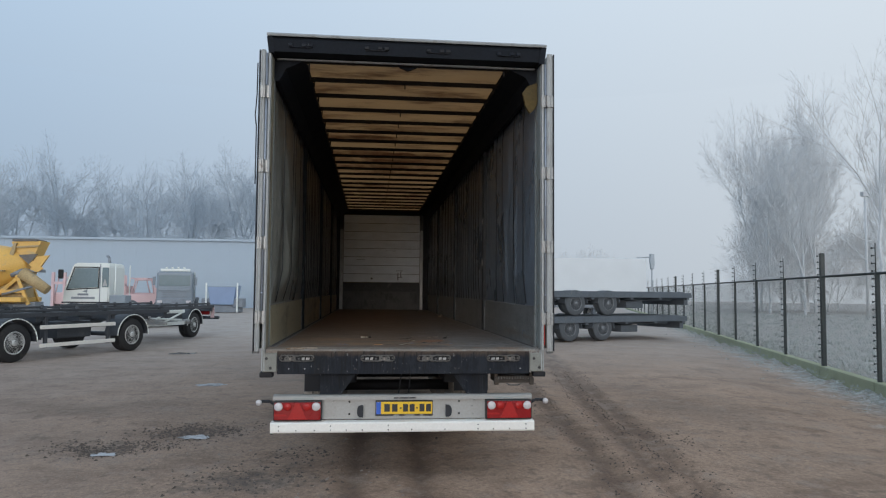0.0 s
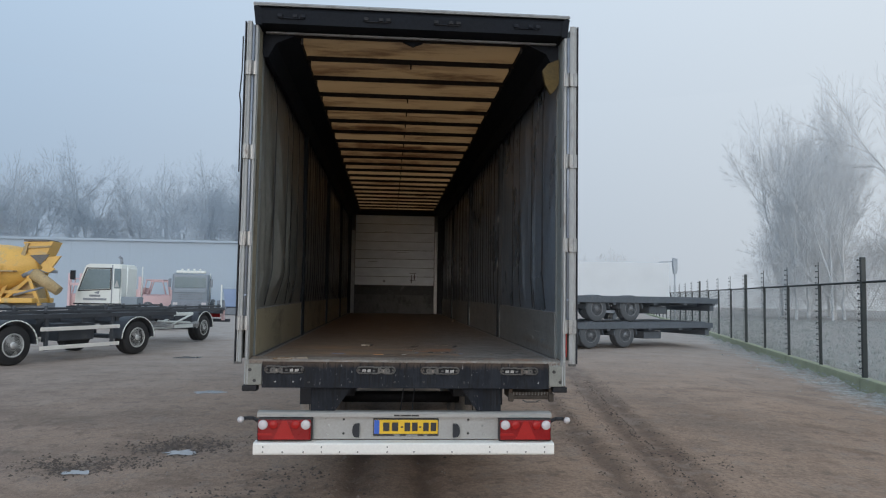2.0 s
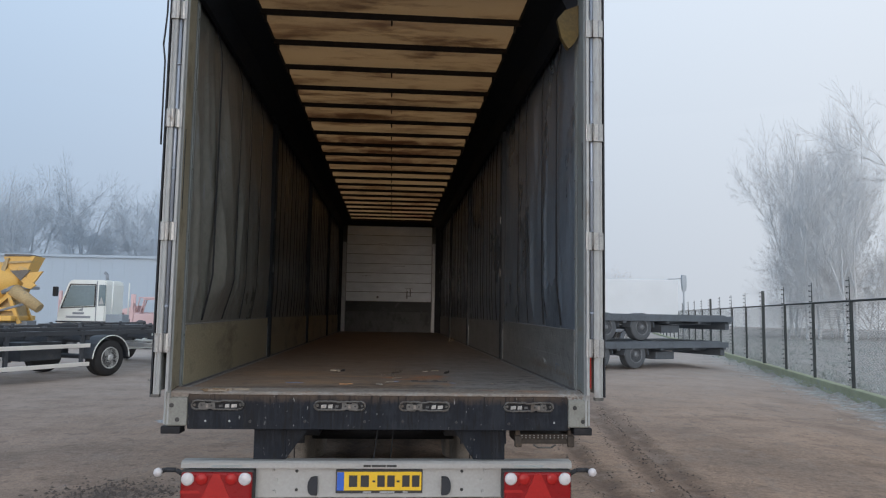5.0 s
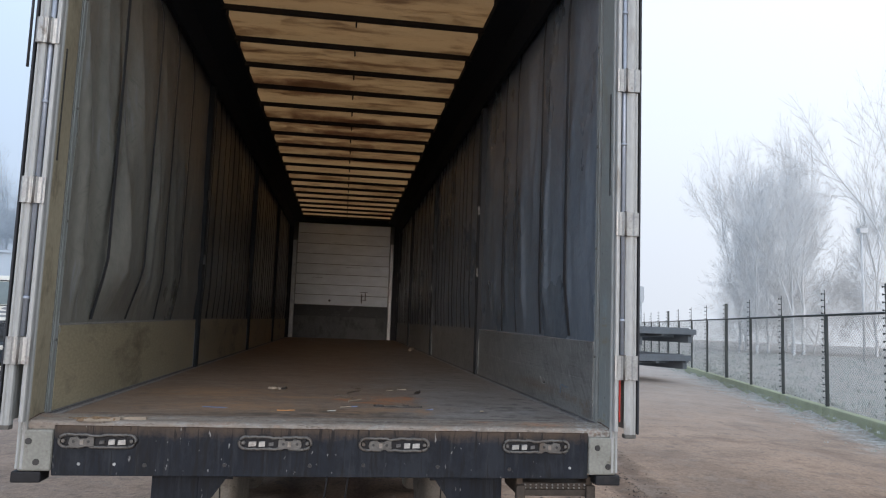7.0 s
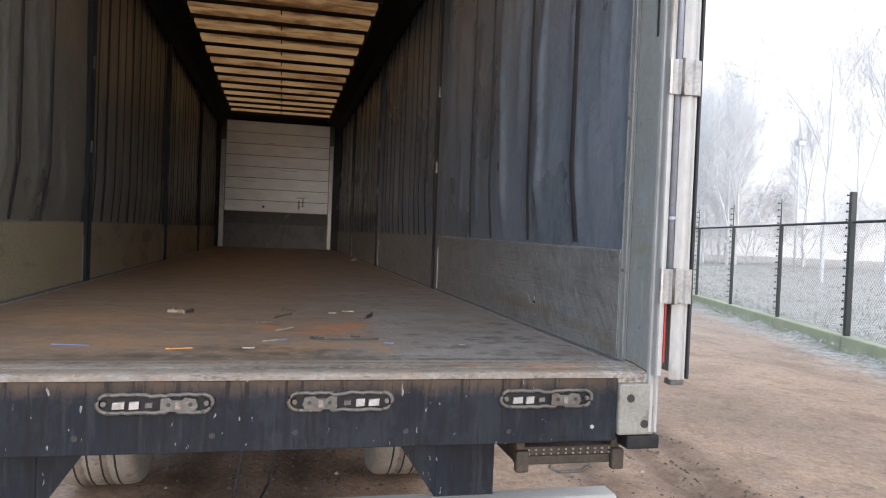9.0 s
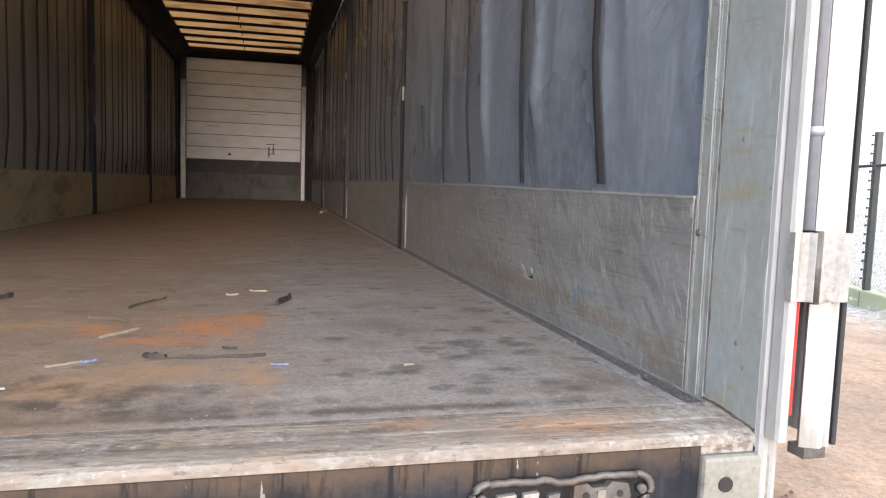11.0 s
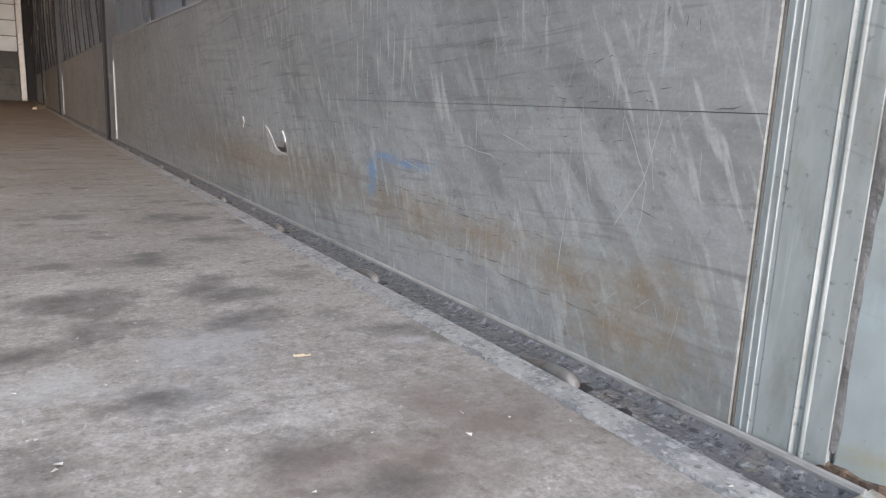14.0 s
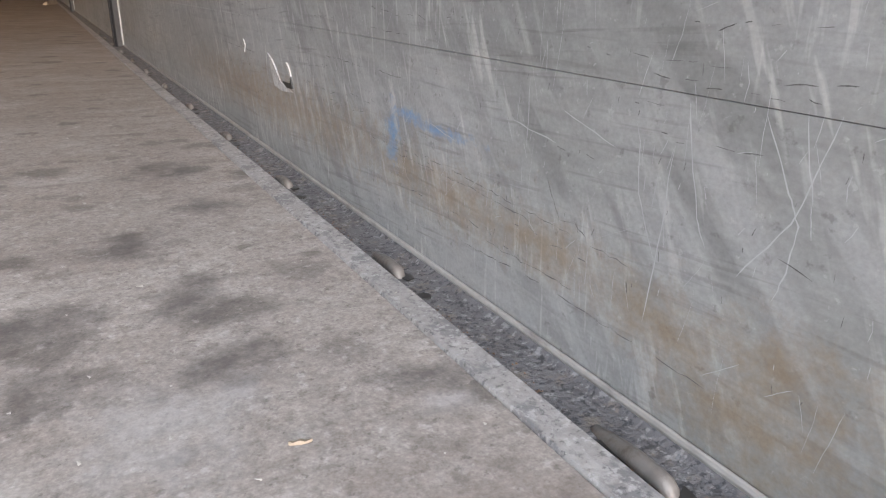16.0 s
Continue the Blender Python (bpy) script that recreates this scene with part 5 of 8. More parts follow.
def roof_and_sides():
    # translucent sliding roof: sags a little between the bows
    bm = B(); ys = [0.12 + 0.146 * i for i in range(89)]; xs = [-1.27 + 0.254 * i for i in range(11)]
    grid = [[bm.verts.new((x, min(y, FRONT + 0.1), 3.875 + 0.02 * math.cos(2 * math.pi * (y - 0.19) / 0.585) + 0.012 * noise.noise((x * 2, y * 2, 1)) - 0.02 * (abs(x) / 1.27) ** 4)) for x in xs] for y in ys]
    for a, b in zip(grid, grid[1:]):
        for i in range(len(xs) - 1):
            f = bm.faces.new((a[i], a[i + 1], b[i + 1], b[i])); f.smooth = True
    sheet = part("roof_sheet", bm, M["roof"], trailer, "tan translucent roof tarpaulin with brown stains")
    sol = sheet.modifiers.new("thickness", "SOLIDIFY"); sol.thickness = 0.003
    for k in range(22):
        y = 0.19 + 0.585 * k
        b = B(); box(b, -1.22, 1.22, y - 0.014, y + 0.014, 3.793, 3.836, 0.004)
        for x in (-0.93, 0.93):
            box(b, x - 0.008, x + 0.008, y - 0.008, y + 0.008, 3.735, 3.81, 0.002)
        bow = part("roof_bow", b, M["bow"], trailer, "dark cross bow under the roof")
        if k % 2 == 1 or k > 3:
            b = B(); tube(b, (0.0, y - 0.004, 3.81), (0.0, y - 0.01, 3.745), 0.008, 0.006, 6); part("hook", b, M["bow"], bow)
    for s in (-1, 1):
        b = B(); prism(b, [(s * 0.96, 3.842), (s * 0.965, 3.800), (s * 1.14, 3.72), (s * 1.20, 3.60), (s * 1.235, 3.60), (s * 1.27, 3.70), (s * 1.27, 3.842)], "y", 0.14, FRONT)
        part("roof_rail", b, M["rail"], trailer, "black side rail with curtain runners")
        # curtain: gathered in soft folds near the doors, hanging outside the boards
        def fold(y, z, s=s):
            loose = 0.22 + 0.95 * math.exp(-((y - 0.9) / 1.3) ** 2)
            rise = min(1.0, max(0.0, (z - 1.55) / 0.25)) * min(1.0, max(0.12, (3.75 - z) / 1.3))
            sl = 0.28 if s > 0 else -0.5
            a = max(0.0, noise.noise((y * 2.3 + sl * z, z * 0.22, 3.0 + s))) ** 1.0 * (0.045 if s > 0 else 0.11)
            c = (1 - abs(noise.noise((y * 3.6 - sl * 0.8 * z, z * 0.30, 9.0 + s)))) ** 7 * (0.022 if s > 0 else 0.05)
            return (a + c) * loose * rise + (0.006 * noise.noise((y * 7, z * 2.5, 4)) + 0.012 * (1 - abs(noise.noise((y * 3 + z * 1.2, z * 2.4 - y, 14 + s)))) ** 8) * rise
        b = B(); n = 420; zs = [1.10, 1.35, 1.54, 1.62, 1.7, 1.8, 1.95, 2.1, 2.25, 2.4, 2.55, 2.7, 2.85, 3.0, 3.15, 3.3, 3.45, 3.66]
        cols = []
        for i in range(n + 1):
            y = 0.2085 + (FRONT - 0.2085) * (i / n) ** 1.35
            cols.append([b.verts.new((s * (1.261 - fold(y, z)), y, z)) for z in zs])
        for p, q in zip(cols, cols[1:]):
            for j in range(len(zs) - 1):
                f = b.faces.new((p[j], p[j + 1], q[j + 1], q[j])); f.smooth = True
        cur = part("curtain", b, M["curtain" if s > 0 else "curtain_west"], trailer, "grey-blue tarpaulin side curtain with straps")
        cur.modifiers.new("thickness", "SOLIDIFY").thickness = 0.002
        rnd = random.Random(11 + s)
        # straps past the first post are widened and crowded to imitate deep shade
        straps = [0.635, 1.215, 1.845, 2.305] + [POSTS[0] + 0.22 + 0.29 * k + rnd.uniform(-0.07, 0.07) for k in range(32)]
        for y in straps:
            b = B(); lean = rnd.uniform(-0.02, 0.04); hw = 0.019 if y < 0.7 else 0.0125 if y < POSTS[0] else rnd.uniform(0.014, 0.035)
            pts = [(1.54 + 2.1 * k / 20) for k in range(21)]
            lo = None; taut = max(fold(y + dy, z) for z in pts for dy in (-0.02, 0.0, 0.02, 0.04))
            for k, z in enumerate(pts):
                yy = y + lean * k / 20 + 0.004 * noise.noise((y * 3, z * 1.3, 2))
                x = s * (1.256 - taut * min(1.0, (z - 1.53) / 0.3, (3.70 - z) / 0.3))
                cur_pts = [b.verts.new((x, yy - hw, z)), b.verts.new((x - s * 0.003, yy, z)), b.verts.new((x, yy + hw, z))]
                if lo:
                    b.faces.new((lo[0], lo[1], cur_pts[1], cur_pts[0])); b.faces.new((lo[1], lo[2], cur_pts[2], cur_pts[1]))
                lo = cur_pts
            st = part("strap", b, M["strap"], cur)
            st.modifiers.new("thickness", "SOLIDIFY").thickness = 0.003
        # side boards in four bays
        edges = [0.2090, *POSTS, FRONT - 0.05]
        for j, (y0, y1) in enumerate(zip(edges, edges[1:])):
            a, e = y0 + (0.0 if j == 0 else 0.045), y1 - 0.045
            za, zb = (1.512, 1.533) if j == 0 else (1.538, 1.538)
            b = B(); box(b, s * 1.238, s * 1.258, a, e, FL - 0.02, 1.3281)
            bd = part("side_board", b, M["panel" if s > 0 else "panel_west"], trailer, "scuffed grey side board")
            b = B(); prism(b, [(a, 1.3286), (e, 1.3286), (e, zb), (a, za)], "x", s * 1.238, s * 1.258); part("upper_board", b, M["panel" if s > 0 else "panel_west"], bd)
            b = B(); prism(b, [(a, za + 0.0005), (e, zb + 0.0005), (e, zb + 0.0065), (a, za + 0.0065)], "x", s * 1.2365, s * 1.26); part("board_cap", b, M["strip"], bd)
        b = B(); prism(b, [(0.2125 + 0.0085 * math.cos(0.5 * k) * (1.2 if k % 3 else 0.9) * (0.4 if 4 < k < 9 else 1), 1.490 + 0.015 * math.sin(0.5 * k)) for k in range(13)], "x", s * 1.2375, s * 1.2385); part("worn_spot", b, M["scratch"], trailer)
        b = B(); box(b, s * 1.2400, s * 1.259, 0.2076, 0.2088, FL - 0.01, 1.512); part("board_joint", b, M["latch"], trailer)
        for y in (*POSTS, FRONT - 0.16):
            b = B()
            prism(b, [(s * 1.262, y - 0.045), (s * 1.216, y - 0.045), (s * 1.208, y - 0.035), (s * 1.208, y - 0.012), (s * 1.226, y - 0.008), (s * 1.226, y + 0.008), (s * 1.208, y + 0.012), (s * 1.208, y + 0.035), (s * 1.216, y + 0.045), (s * 1.262, y + 0.045)], "z", FL - 0.03, 3.66)
            po = part("side_post", b, M["post"], trailer, "dark sliding side post with latches")
            b = B(); box(b, s * 1.234, s * 1.2375, y - 0.06, y - 0.046, FL, 1.45, 0.001); part("bright_edge", b, M["white"], po)
            for z in (2.05, 2.62):
                b = B(); prism(b, [(y - 0.050, z - 0.035), (y - 0.030, z - 0.040), (y - 0.026, z + 0.005), (y - 0.034, z + 0.045), (y - 0.044, z + 0.045), (y - 0.046, z)], "x", s * 1.196, s * 1.209); part("latch", b, M["latch"], po)

    b = B(); prism(b, [(1.098, 3.565), (1.145, 3.625), (1.240, 3.665), (1.240, 3.46), (1.21, 3.40), (1.172, 3.365), (1.15, 3.395), (1.125, 3.445)], "y", 0.095, 0.136); part("yellow_tag", b, M["dull_yellow"], trailer, "yellow strap bundle tucked under the rail")


roof_and_sides()


DENT_A = [(1.14, 1.282), (1.127, 1.261), (1.114, 1.24), (1.076, 1.237), (1.03, 1.241), (1.052, 1.244), (1.083, 1.248), (1.098, 1.259), (1.12, 1.275)]
DENT_B = [(1.057, 1.277), (1.046, 1.265), (1.035, 1.255), (1.039, 1.267), (1.05, 1.277)]
DENT_C = [(1.073, 1.251), (1.054, 1.244), (1.029, 1.246), (1.036, 1.261), (1.039, 1.252), (1.056, 1.251)]


SCRATCHES = [[(0.502, 1.321), (0.502, 1.274)], [(0.465, 1.305), (0.413, 1.291)], [(0.395, 1.300), (0.392, 1.27), (0.374, 1.234)], [(0.370, 1.302), (0.372, 1.255), (0.377, 1.195)], [(0.364, 1.325), (0.349, 1.267), (0.341, 1.253)], [(0.318, 1.325), (0.300, 1.293), (0.293, 1.280), (0.294, 1.257), (0.299, 1.24)], [(0.299, 1.330), (0.288, 1.290)], [(0.283, 1.330), (0.296, 1.280), (0.32, 1.245)], [(0.52, 1.29), (0.47, 1.283)], [(0.645, 1.266), (0.60, 1.259)]]
SCUFFS = [[(0.709, 1.226), (0.58, 1.226), (0.457, 1.222)], [(0.66, 1.236), (0.50, 1.229), (0.38, 1.224)], [(0.624, 1.176), (0.475, 1.181), (0.315, 1.177)], [(0.55, 1.190), (0.42, 1.190)], [(0.476, 1.257), (0.468, 1.245), (0.46, 1.233), (0.445, 1.236), (0.432, 1.229)], [(0.300, 1.262), (0.262, 1.252)], [(0.245, 1.33), (0.225, 1.332), (0.228, 1.318)], [(0.9, 1.30), (0.70, 1.298)], [(1.5, 1.28), (1.2, 1.277)]]


def dent():
    # torn dent in the east board
    for out in (DENT_A, DENT_B):
        b = B(); prism(b, out, "x", 1.2364, 1.2395); part("torn_lip", b, M["torn"], trailer, "bright torn metal lip")
    b = B(); prism(b, DENT_C, "x", 1.2358, 1.239); part("tear", b, M["ink"], trailer)
    b = B(); prism(b, [(1.284, 1.284), (1.276, 1.292), (1.267, 1.284), (1.275, 1.272)], "x", 1.2366, 1.239); part("bright_nick", b, M["torn"], trailer)
    rnd = random.Random(8)

    def stroke(b, pts, w):
        n = len(pts); va, vb = [], []
        for k, (y, z) in enumerate(pts):
            (y0, z0), (y1, z1) = pts[max(0, k - 1)], pts[min(n - 1, k + 1)]
            d = math.hypot(y1 - y0, z1 - z0) or 1.0; ny, nz = -(z1 - z0) / d, (y1 - y0) / d
            ww = w * (0.15 if k in (0, n - 1) else rnd.uniform(0.5, 1.1))
            va.append(b.verts.new((1.2374, y + ny * ww, z + nz * ww))); vb.append(b.verts.new((1.2374, y - ny * ww, z - nz * ww)))
        for k in range(n - 1):
            b.faces.new((va[k], va[k + 1], vb[k + 1], vb[k]))

    def zig(y, z, l, a, kink):
        pts = [(y, z)]
        for k in range(6):
            if k == 3:
                a += kink
            aa = a + rnd.gauss(0, 0.05); y, z = y + math.cos(aa) * l / 6, z + math.sin(aa) * l / 6; pts.append((y, z))
        return pts if 1.165 < min(p[1] for p in pts) and max(p[1] for p in pts) < 1.533 else None

    # pale upright scratches, some kinked
    b = B()
    for _ in range(620):
        y, z = (rnd.uniform(0.24, 0.85) if rnd.random() < 0.72 else rnd.uniform(0.85, 3.0)), rnd.uniform(1.20, 1.53)
        pts = zig(y, z, rnd.uniform(0.006, 0.05) * rnd.random() ** 0.8, radians(-90 + rnd.gauss(0, 11)) if rnd.random() < 0.8 else radians(rnd.gauss(-50, 15)), rnd.gauss(0, 0.25) if rnd.random() < 0.3 else 0)
        if pts:
            stroke(b, pts, rnd.uniform(0.00008, 0.00026))
    for line in SCRATCHES:
        fine = []
        for (y0, z0), (y1, z1) in zip(line, line[1:]):
            fine += [(y0 + (y1 - y0) * k / 5 + rnd.gauss(0, 0.0004), z0 + (z1 - z0) * k / 5 + rnd.gauss(0, 0.0004)) for k in range(5)]
        stroke(b, fine + [line[-1]], 0.00044)
    tagged(part("scratching", b, M["scratch"], trailer), kind="stuff")
    # dark broken scuffs that run along the board
    b = B()
    for _ in range(70):
        y, z, a = rnd.uniform(0.26, 1.6), rnd.uniform(1.19, 1.52), rnd.gauss(0.0, 0.05)
        for _ in range(rnd.randrange(2, 7)):
            l = rnd.uniform(0.003, 0.018); pts = zig(y, z + rnd.gauss(0, 0.0012), l, a + rnd.gauss(0, 0.10), rnd.gauss(0, 0.12))
            if pts:
                stroke(b, pts, rnd.uniform(0.0001, 0.00036))
            y += l + rnd.uniform(0.002, 0.02); z += a * l
    for line in SCUFFS:
        for (y0, z0), (y1, z1) in zip(line, line[1:]):
            n = max(3, int(math.hypot(y1 - y0, z1 - z0) / 0.006))
            pts = [(y0 + (y1 - y0) * k / n, z0 + (z1 - z0) * k / n + rnd.gauss(0, 0.0006)) for k in range(n + 1)]
            for k in range(0, n - 2, 3):
                if rnd.random() < 0.8:
                    stroke(b, pts[k:k + 4], rnd.uniform(0.00015, 0.00045))
    for _ in range(260):
        pts = zig(rnd.uniform(0.26, 1.4), rnd.uniform(1.19, 1.5), rnd.uniform(0.002, 0.008), rnd.uniform(-1.8, -1.2), 0.0)
        if pts:
            stroke(b, pts, rnd.uniform(0.00012, 0.00034))
    tagged(part("scuffing", b, M["bin"], trailer), kind="stuff")


dent()


def front_wall():
    y = FRONT
    b = B(); box(b, -1.27, 1.27, y + 0.04, y + 0.10, FL - 0.05, 3.95); fw = part("front_wall", b, M["front_grey"], trailer, "white boarded front wall above grimy lower boards")
    z0 = 1.885
    for k in range(8):
        b = B(); h = 0.232; box(b, -1.07, 1.01, y, y + 0.035, z0 + k * h, z0 + (k + 1) * h - 0.011, 0.004); part("white_board", b, M["front_white"], fw)
    for k in range(3):
        b = B(); h = 0.245; box(b, -1.07, 1.01, y + 0.004, y + 0.035, FL + k * h, FL + (k + 1) * h - 0.003, 0.003); part("lower_board", b, M["front_grime" if k == 2 else "front_grey"], fw)
    for x0, x1 in ((-1.17, -1.08), (1.02, 1.10)):
        b = B(); box(b, x0, x1, y - 0.05, y + 0.03, FL, 3.32, 0.008); part("corner_post", b, M["hinge"], fw, "pale grey corner post")
    b = B(); box(b, -1.25, 1.25, y - 0.06, y + 0.03, 3.745, 3.9, 0.01); part("top_rail", b, M["rail"], fw)
    for x0, x1 in ((-1.26, -1.175), (1.105, 1.26)):
        b = B(); box(b, x0, x1, y - 0.01, y + 0.035, FL, 3.75, 0.004); part("side_filler", b, M["black_steel"], fw)
    b = B(); tube(b, (-0.30, y + 0.01, 1.985), (-0.30, y - 0.004, 1.985), 0.028, 0.025, 12); part("plug", b, M["ink"], fw)
    for x, z, w, h in ((0.42, 2.05, 0.012, 0.20), (0.50, 2.10, 0.01, 0.16), (0.46, 2.2, 0.09, 0.012), (0.46, 2.02, 0.07, 0.012), (-0.6, 2.5, 0.12, 0.006), (0.2, 2.75, 0.16, 0.006), (-0.2, 3.3, 0.1, 0.006)):
        b = B(); box(b, x - w, x + w, y - 0.002, y + 0.004, z - h / 2, z + h / 2, 0.0); part("scuff", b, M["front_grey"], fw)


front_wall()


def lathe_wheel(parent, m, r, w, name="wheel", rim_mat=None, side=1, tyre="rubber"):
    wh = new(name); wh.parent = parent; wh.matrix_basis = m
    b = B(); lathe(b, [(r * 0.58, -w / 2), (r * 0.93, -w / 2), (r * 0.985, -w / 2 + 0.03), (r, -w / 2 + 0.06), (r, -w * 0.18), (r - 0.012, -w * 0.17), (r - 0.012, -w * 0.13), (r, -w * 0.12), (r, w * 0.12), (r - 0.012, w * 0.13), (r - 0.012, w * 0.17), (r, w * 0.18), (r, w / 2 - 0.06), (r * 0.985, w / 2 - 0.03), (r * 0.93, w / 2), (r * 0.58, w / 2)], 32)
    part("tyre", b, M[tyre], wh)
    b = B(); e = side * w / 2
    lathe(b, [(r * 0.60, e), (r * 0.57, e + side * 0.012), (r * 0.53, e), (r * 0.50, e - side * 0.06), (r * 0.30, e - side * 0.05), (r * 0.27, e - side * 0.01), (r * 0.25, e + side * 0.005), (r * 0.18, e - side * 0.02), (r * 0.16, e + side * 0.02), (0.001, e + side * 0.025)], 24)
    rim = part("rim", b, rim_mat or M["rim"], wh)
    for k in range(8):
        a = 2 * math.pi * k / 8
        b = B(); tube(b, (e - side * 0.055, r * 0.42 * math.cos(a), r * 0.42 * math.sin(a)), (e - side * 0.045, r * 0.42 * math.cos(a), r * 0.42 * math.sin(a)), r * 0.085, None, 8); part("rim_hole", b, M["ink"], rim)
    return wh


def under_parts():
    for x in (-0.52, 0.52):
        b = B(); box(b, x - 0.06, x + 0.06, 1.0, 11.5, 0.70, 0.905, 0.004); part("chassis_beam", b, M["black_steel"], trailer, "dark chassis beam")
    for y in (1.0, 2.4, 3.6, 4.8, 7.0, 9.0):
        b = B(); box(b, -1.2, 1.2, y, y + 0.05, 0.92, 1.06); part("cross_member", b, M["black_steel"], trailer)
    b = B(); box(b, -1.255, 1.255, 0.11, 12.9, 1.02, 1.075); part("floor_frame", b, M["black_steel"], trailer)
    for s in (-1, 1):
        b = B(); box(b, s * 0.575, s * 0.77, 0.10, 0.20, 0.705, 0.906, 0.004)
        prism(b, [(s * 0.576, 0.905), (s * 0.44, 0.905), (s * 0.576, 0.71)], "y", 0.102, 0.112)
        part("bumper_bracket", b, M["steel_dark"], trailer, "dark bumper bracket")
        b = B(); box(b, s * 0.66, s * 1.06, 1.80, 1.815, 0.50, 0.90, 0.002)
        fl = part("mudflap", b, M["strap"], trailer, "black mudflap with white mark")
        b = B(); prism(b, [(s * 0.80, 0.76), (s * 0.90, 0.76), (s * 0.885, 0.68), (s * 0.785, 0.68)], "y", 1.794, 1.799); part("white_mark", b, M["white"], fl)
        b = B(); prism(b, [(s * 0.70, 0.76), (s * 0.775, 0.76), (s * 0.76, 0.68), (s * 0.685, 0.68)], "y", 1.794, 1.799); part("white_mark", b, M["white"], fl)
        for y in (2.45, 3.76, 5.07):
            wh = lathe_wheel(trailer, pose(s * 0.87, y, 0.49), 0.49, 0.42, side=s, tyre="tyre_dusty")
            for u in (-0.105, -0.035, 0.035, 0.105):
                b = B(); lathe(b, [(0.480, u - 0.005), (0.4915, u - 0.005), (0.4915, u + 0.005), (0.480, u + 0.005)], 32); part("tread_groove", b, M["rubber"], wh)
    for y in (2.45, 3.76, 5.07):
        b = B(); tube(b, (-0.95, y, 0.49), (0.95, y, 0.49), 0.065, None, 12); part("axle", b, M["black_steel"], trailer)
    b = B(); chain(b, [(-0.02, 0.3, 0.90), (-0.04, 0.32, 0.72), (-0.07, 0.36, 0.55), (-0.02, 0.5, 0.48), (0.06, 0.6, 0.60), (0.09, 0.7, 0.88)], 0.005, 6); part("hose", b, M["strap"], trailer)
    # folding step beneath the tail beam
    b = B(); box(b, 0.85, 1.17, 0.06, 0.30, 0.845, 0.875, 0.006); box(b, 0.83, 1.19, 0.06, 0.09, 0.815, 0.845, 0.006); box(b, 0.83, 0.86, 0.06, 0.30, 0.82, 0.90, 0.004); box(b, 1.16, 1.19, 0.06, 0.30, 0.82, 0.90, 0.004)
    st = part("folding_step", b, M["step_steel"], trailer, "brown rusty studded folding step")
    for x in (0.845, 1.175):
        b = B(); box(b, x - 0.022, x + 0.022, 0.035, 0.065, 0.798, 0.868, 0.008); part("hinge_ear", b, M["step_steel"], st)
    b = B(); chain(b, [(0.94, 0.05, 0.812), (0.97, 0.045, 0.796), (1.05, 0.045, 0.796), (1.08, 0.05, 0.812)], 0.006, 6); part("pull_loop", b, M["latch"], st)
    for r_ in range(2):
        for k in range(12):
            b = B(); tube(b, (0.87 + 0.0255 * k, 0.058, 0.853 + 0.014 * r_), (0.87 + 0.0255 * k, 0.052, 0.853 + 0.014 * r_), 0.0045, 0.003, 6); part("stud", b, M["hinge"], st)


under_parts()


